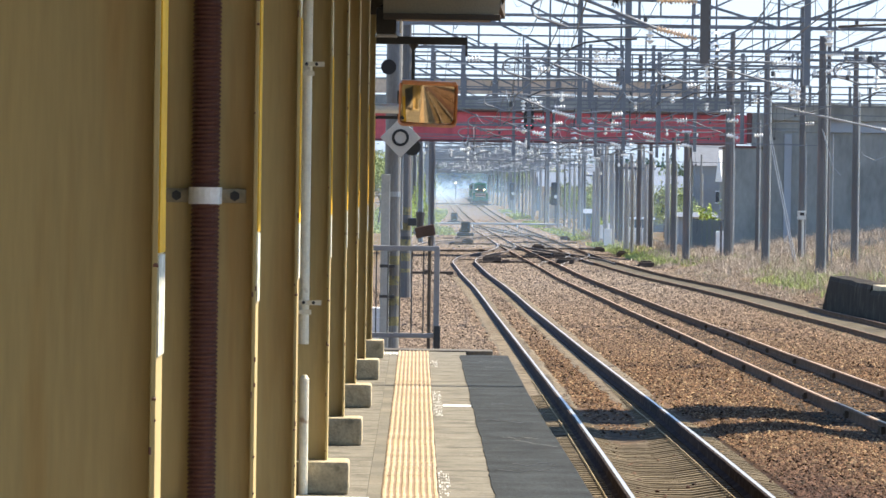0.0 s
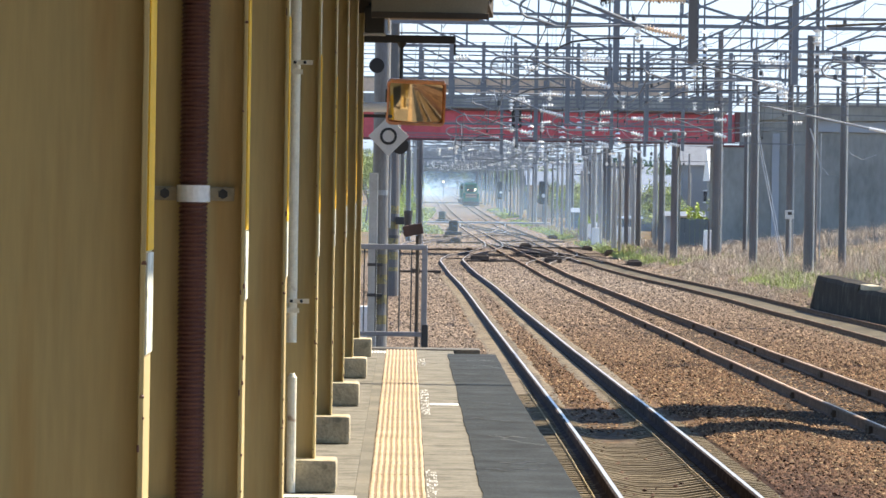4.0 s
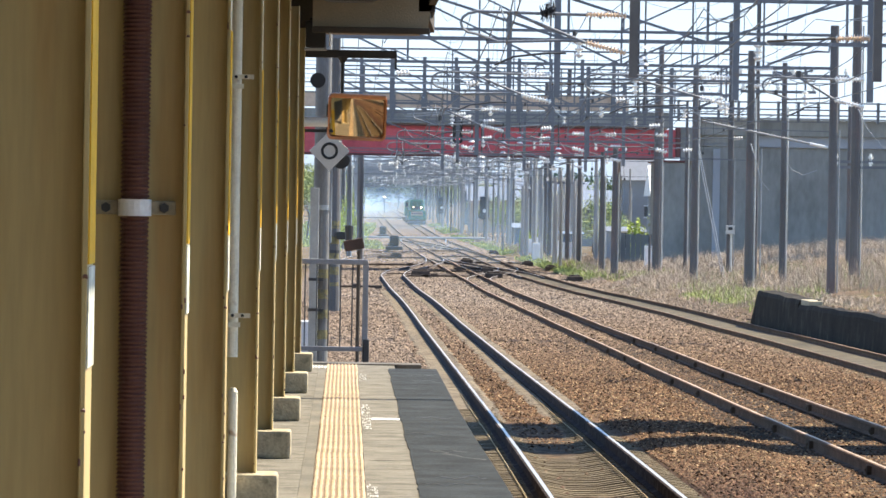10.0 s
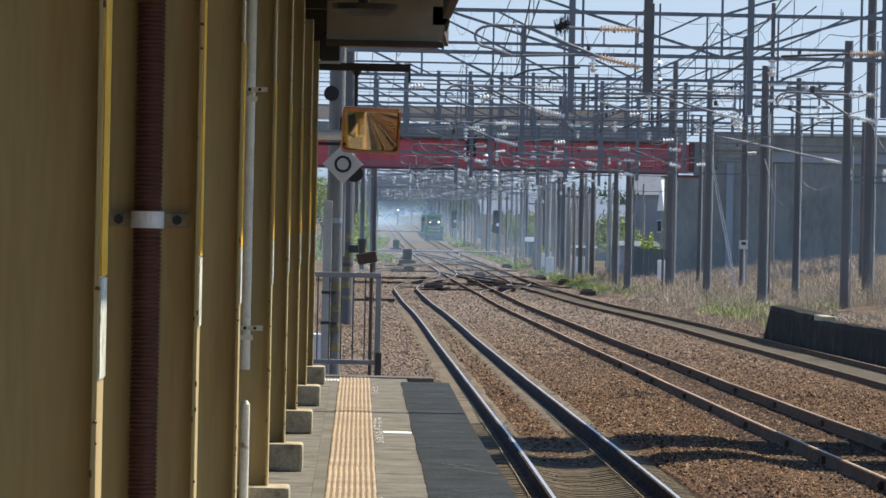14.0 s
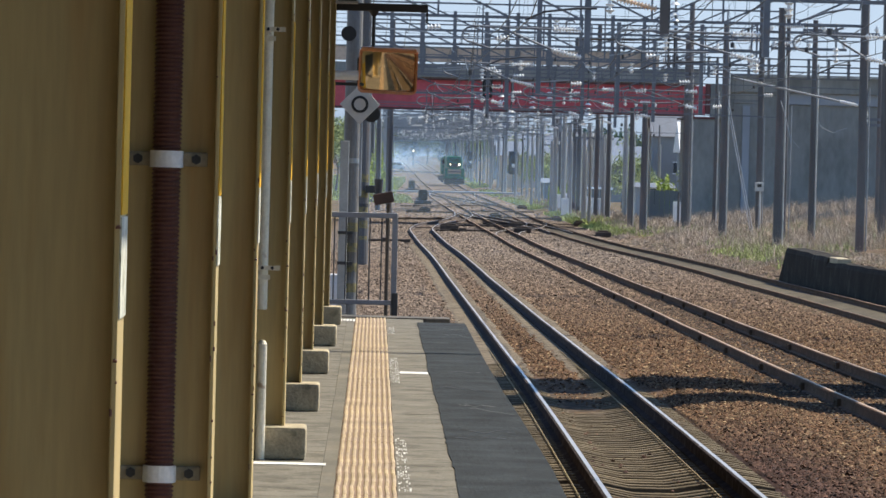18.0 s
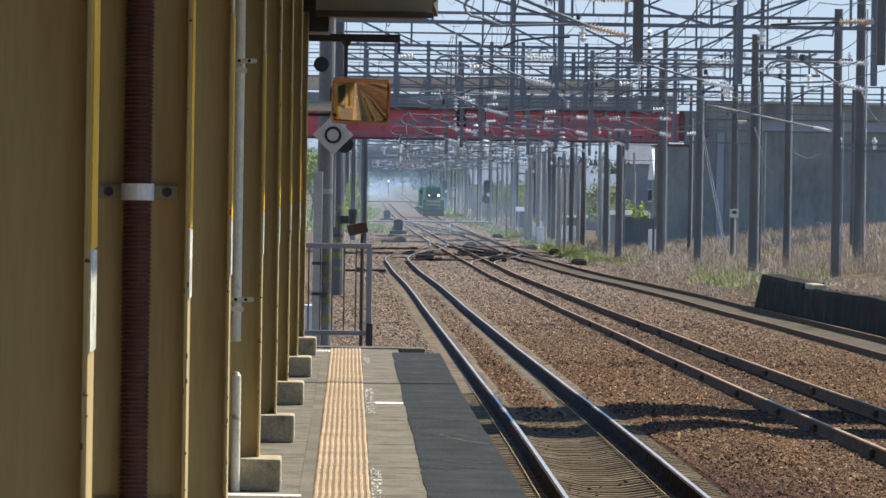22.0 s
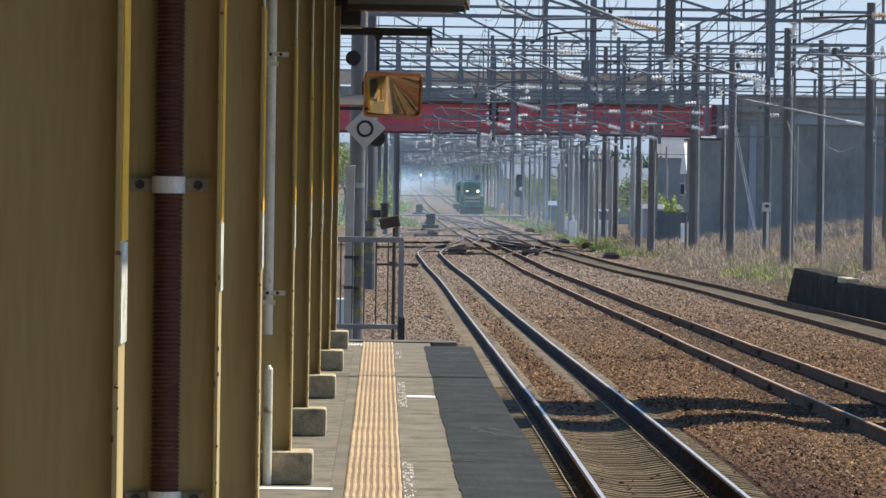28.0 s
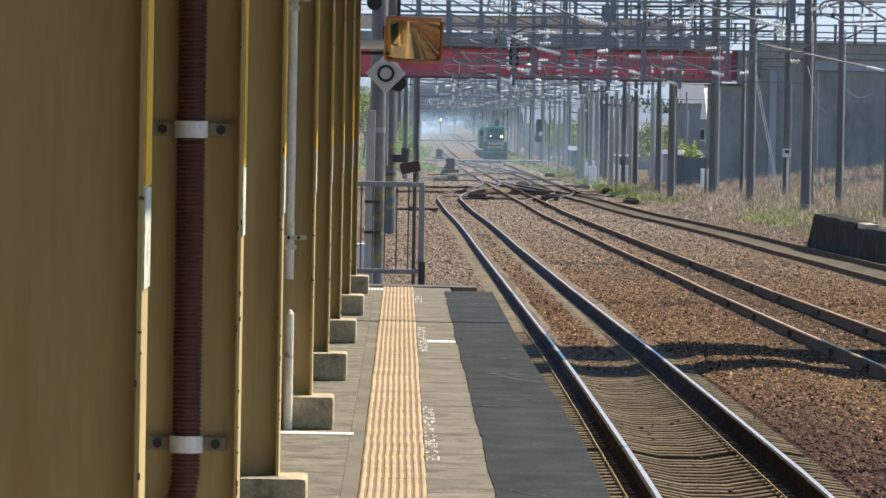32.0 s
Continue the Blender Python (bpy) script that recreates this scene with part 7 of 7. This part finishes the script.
# ---- exhaust smoke behind the locomotive, and shells that stand in for distance haze ----
def smoke_material(name, density):
    """Thin smoke, also used for the haze shells: mostly clear, fading to nothing towards each puff's rim."""
    m = bpy.data.materials.new(name)
    m.use_nodes = True
    n, l = m.node_tree.nodes, m.node_tree.links
    out = n["Material Output"]
    n.remove(n["Principled BSDF"])
    d, t, mx, tx = n.new("ShaderNodeBsdfTranslucent"), n.new("ShaderNodeBsdfTransparent"), n.new("ShaderNodeMixShader"), n.new("ShaderNodeTexNoise")
    # the blue of distance haze is put into this colour
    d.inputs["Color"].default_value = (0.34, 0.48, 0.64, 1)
    tc, flat, dist, fall, mul = n.new("ShaderNodeTexCoord"), n.new("ShaderNodeMapping"), n.new("ShaderNodeVectorMath"), n.new("ShaderNodeMapRange"), n.new("ShaderNodeMath")
    flat.inputs["Scale"].default_value = (1, 0, 1)
    dist.operation, mul.operation = "LENGTH", "MULTIPLY"
    l.new(tc.outputs["Object"], flat.inputs["Vector"])
    l.new(flat.outputs[0], dist.inputs[0])
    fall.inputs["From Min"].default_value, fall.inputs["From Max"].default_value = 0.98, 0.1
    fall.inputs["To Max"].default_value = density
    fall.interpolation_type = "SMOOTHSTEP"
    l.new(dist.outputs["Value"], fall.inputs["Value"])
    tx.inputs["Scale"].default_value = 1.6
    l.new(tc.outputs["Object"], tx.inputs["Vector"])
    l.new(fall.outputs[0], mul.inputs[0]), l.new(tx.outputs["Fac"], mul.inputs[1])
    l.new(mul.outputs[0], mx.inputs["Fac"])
    l.new(t.outputs[0], mx.inputs[1]), l.new(d.outputs[0], mx.inputs[2])
    l.new(mx.outputs[0], out.inputs["Surface"])
    return m


def build_smoke():
    o = thing("smoke_and_haze", "thin pale blue exhaust smoke with shells standing in for distance haze", "smoke", (6.5, 880, rail_z(880)))
    thick, thin = smoke_material("thin_smoke_haze", 0.7), smoke_material("faint_haze", 0.30)
    bm = bmesh.new()
    bmesh.ops.create_icosphere(bm, subdivisions=3, radius=1.0)
    bmesh.ops.delete(bm, geom=[v for v in bm.verts if v.co.y > 0.02], context="VERTS")
    puffs = [bpy.data.meshes.new("puff") for _ in range(3)]
    for me, mt in zip(puffs, (thick, thin, smoke_material("haze_veil", 0.19))):
        bm.to_mesh(me)
        me.materials.append(mt)
        me.polygons.foreach_set("use_smooth", [True] * len(me.polygons))
    bm.free()
    # place over the rails and half-sizes, in metres; the wide ones stand in for air haze
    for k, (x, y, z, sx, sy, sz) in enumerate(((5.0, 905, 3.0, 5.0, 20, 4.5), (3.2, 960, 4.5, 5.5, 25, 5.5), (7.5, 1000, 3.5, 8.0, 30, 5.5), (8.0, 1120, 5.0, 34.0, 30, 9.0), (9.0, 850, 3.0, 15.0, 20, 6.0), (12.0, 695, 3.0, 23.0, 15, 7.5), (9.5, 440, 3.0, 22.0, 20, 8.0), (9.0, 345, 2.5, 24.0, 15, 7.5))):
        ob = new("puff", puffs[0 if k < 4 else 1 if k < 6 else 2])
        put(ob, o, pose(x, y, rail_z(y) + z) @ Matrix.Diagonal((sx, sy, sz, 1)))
    return o


smoke = build_smoke()


# ---- level crossing beyond the locomotive, with its traffic ----
CROSS = 870.0


def build_crossing():
    z = rail_z(CROSS)
    r = thing("road", "narrow asphalt road crossing the line on the level", "road", (8, CROSS, z), kind="structure")
    part("surface", boxes((-120, 120, -3.6, 3.6, -0.6, -0.02)), M["asphalt"], r)
    for k in range(40):
        part("edge_line", boxes((-118 + k * 6, -115 + k * 6, -3.3, -3.15, -0.018, -0.012)), M["worn_white"], r)


def car(paint, label, heading, y):
    c = thing("car", label, "car", (0, y, rail_z(CROSS)), "cars on the level crossing")
    part("body", boxes((-1.7, 1.7, -0.72, 0.72, 0.28, 0.88), bevel=0.14), paint, c)
    cab = boxes((-1.35, 0.75, -0.64, 0.64, 0.84, 1.5), bevel=0.12)
    for v in cab.verts:
        if v.co.z > 1.2:
            v.co.x = v.co.x * 0.82 - 0.08
    cabin = part("cabin", cab, paint, c)
    for s in (-1, 1):
        for a, b in ((-1.1, -0.32), (-0.24, 0.5)):
            part("side_window", boxes((a, b, s * 0.645 - 0.012, s * 0.645 + 0.012, 0.95, 1.33), bevel=0.02), M["glass"], cabin)
        part("headlamp", boxes((1.64, 1.715, s * 0.55 - 0.14, s * 0.55 + 0.14, 0.62, 0.78), bevel=0.02), M["porcelain"], c)
        part("tail_lamp", boxes((-1.715, -1.66, s * 0.6 - 0.08, s * 0.6 + 0.08, 0.6, 0.85), bevel=0.02), M["girder"], c)
        for x in (-1.1, 1.12):
            t = part("tyre", rods(((x, s * 0.6, 0.28), (x, s * 0.75, 0.28), 0.28), n=16), M["black"], c)
            part("rim", rods(((x, s * 0.745, 0.28), (x, s * 0.76, 0.28), 0.17), n=12), M["galv"], t)
    part("bumper", boxes((1.6, 1.74, -0.66, 0.66, 0.3, 0.5), (-1.74, -1.6, -0.66, 0.66, 0.3, 0.5), bevel=0.03), M["locodark"], c)
    return c


build_crossing()
M["carwhite"] = mat("white_car_paint", (0.75, 0.77, 0.78), 0.25, var=0.04, bump=0)
M["carblack"] = mat("black_car_paint", (0.025, 0.028, 0.035), 0.2, var=0.04, bump=0)
CARS = [(car(M["carwhite"], "small white car driving over the level crossing", 180, CROSS + 1.5), 180, CROSS + 1.5, 10.0, 16.5, -4.4),
        (car(M["carblack"], "small black car driving over the level crossing", 0, CROSS - 1.5), 0, CROSS - 1.5, 8.1, 16.5, 4.7),
        (car(M["carblack"], "small black car driving over the level crossing", 0, CROSS - 1.5), 0, CROSS - 1.5, 5.9, 20.0, 5.3)]


# ---- repeated paving pieces ----
build_cracks()
build_paving()
build_tactile()


def motions():
    # the locomotive comes slowly towards the station along the far line
    run = [(0, 824), (6, 768), (9, 738), (13, 700), (19, 636), (25, 582), (28, 556), (32, 530)]
    rows = []
    for t in range(0, 33):
        y = lerp_table(run, t)
        rows.append((t, pose(smooth_table(LINE_3, y), y, rail_z(y) + 0.01, 0, 0, 2.6)))
    walk(loco, rows)
    # the cars drive across behind it at an even speed
    for thing_, turn, y, x0, t0, speed in CARS:
        walk(thing_, [(t, pose(x0 + speed * (t - t0), y, rail_z(CROSS), 0, 0, turn)) for t in (0, 8, 16, 24, 32)])
    walk(smoke, [(0, pose(6.5, 880, rail_z(880))), (16, pose(6.2, 878, rail_z(880) + 0.1)), (32, pose(5.9, 876, rail_z(880) + 0.2))])


motions()
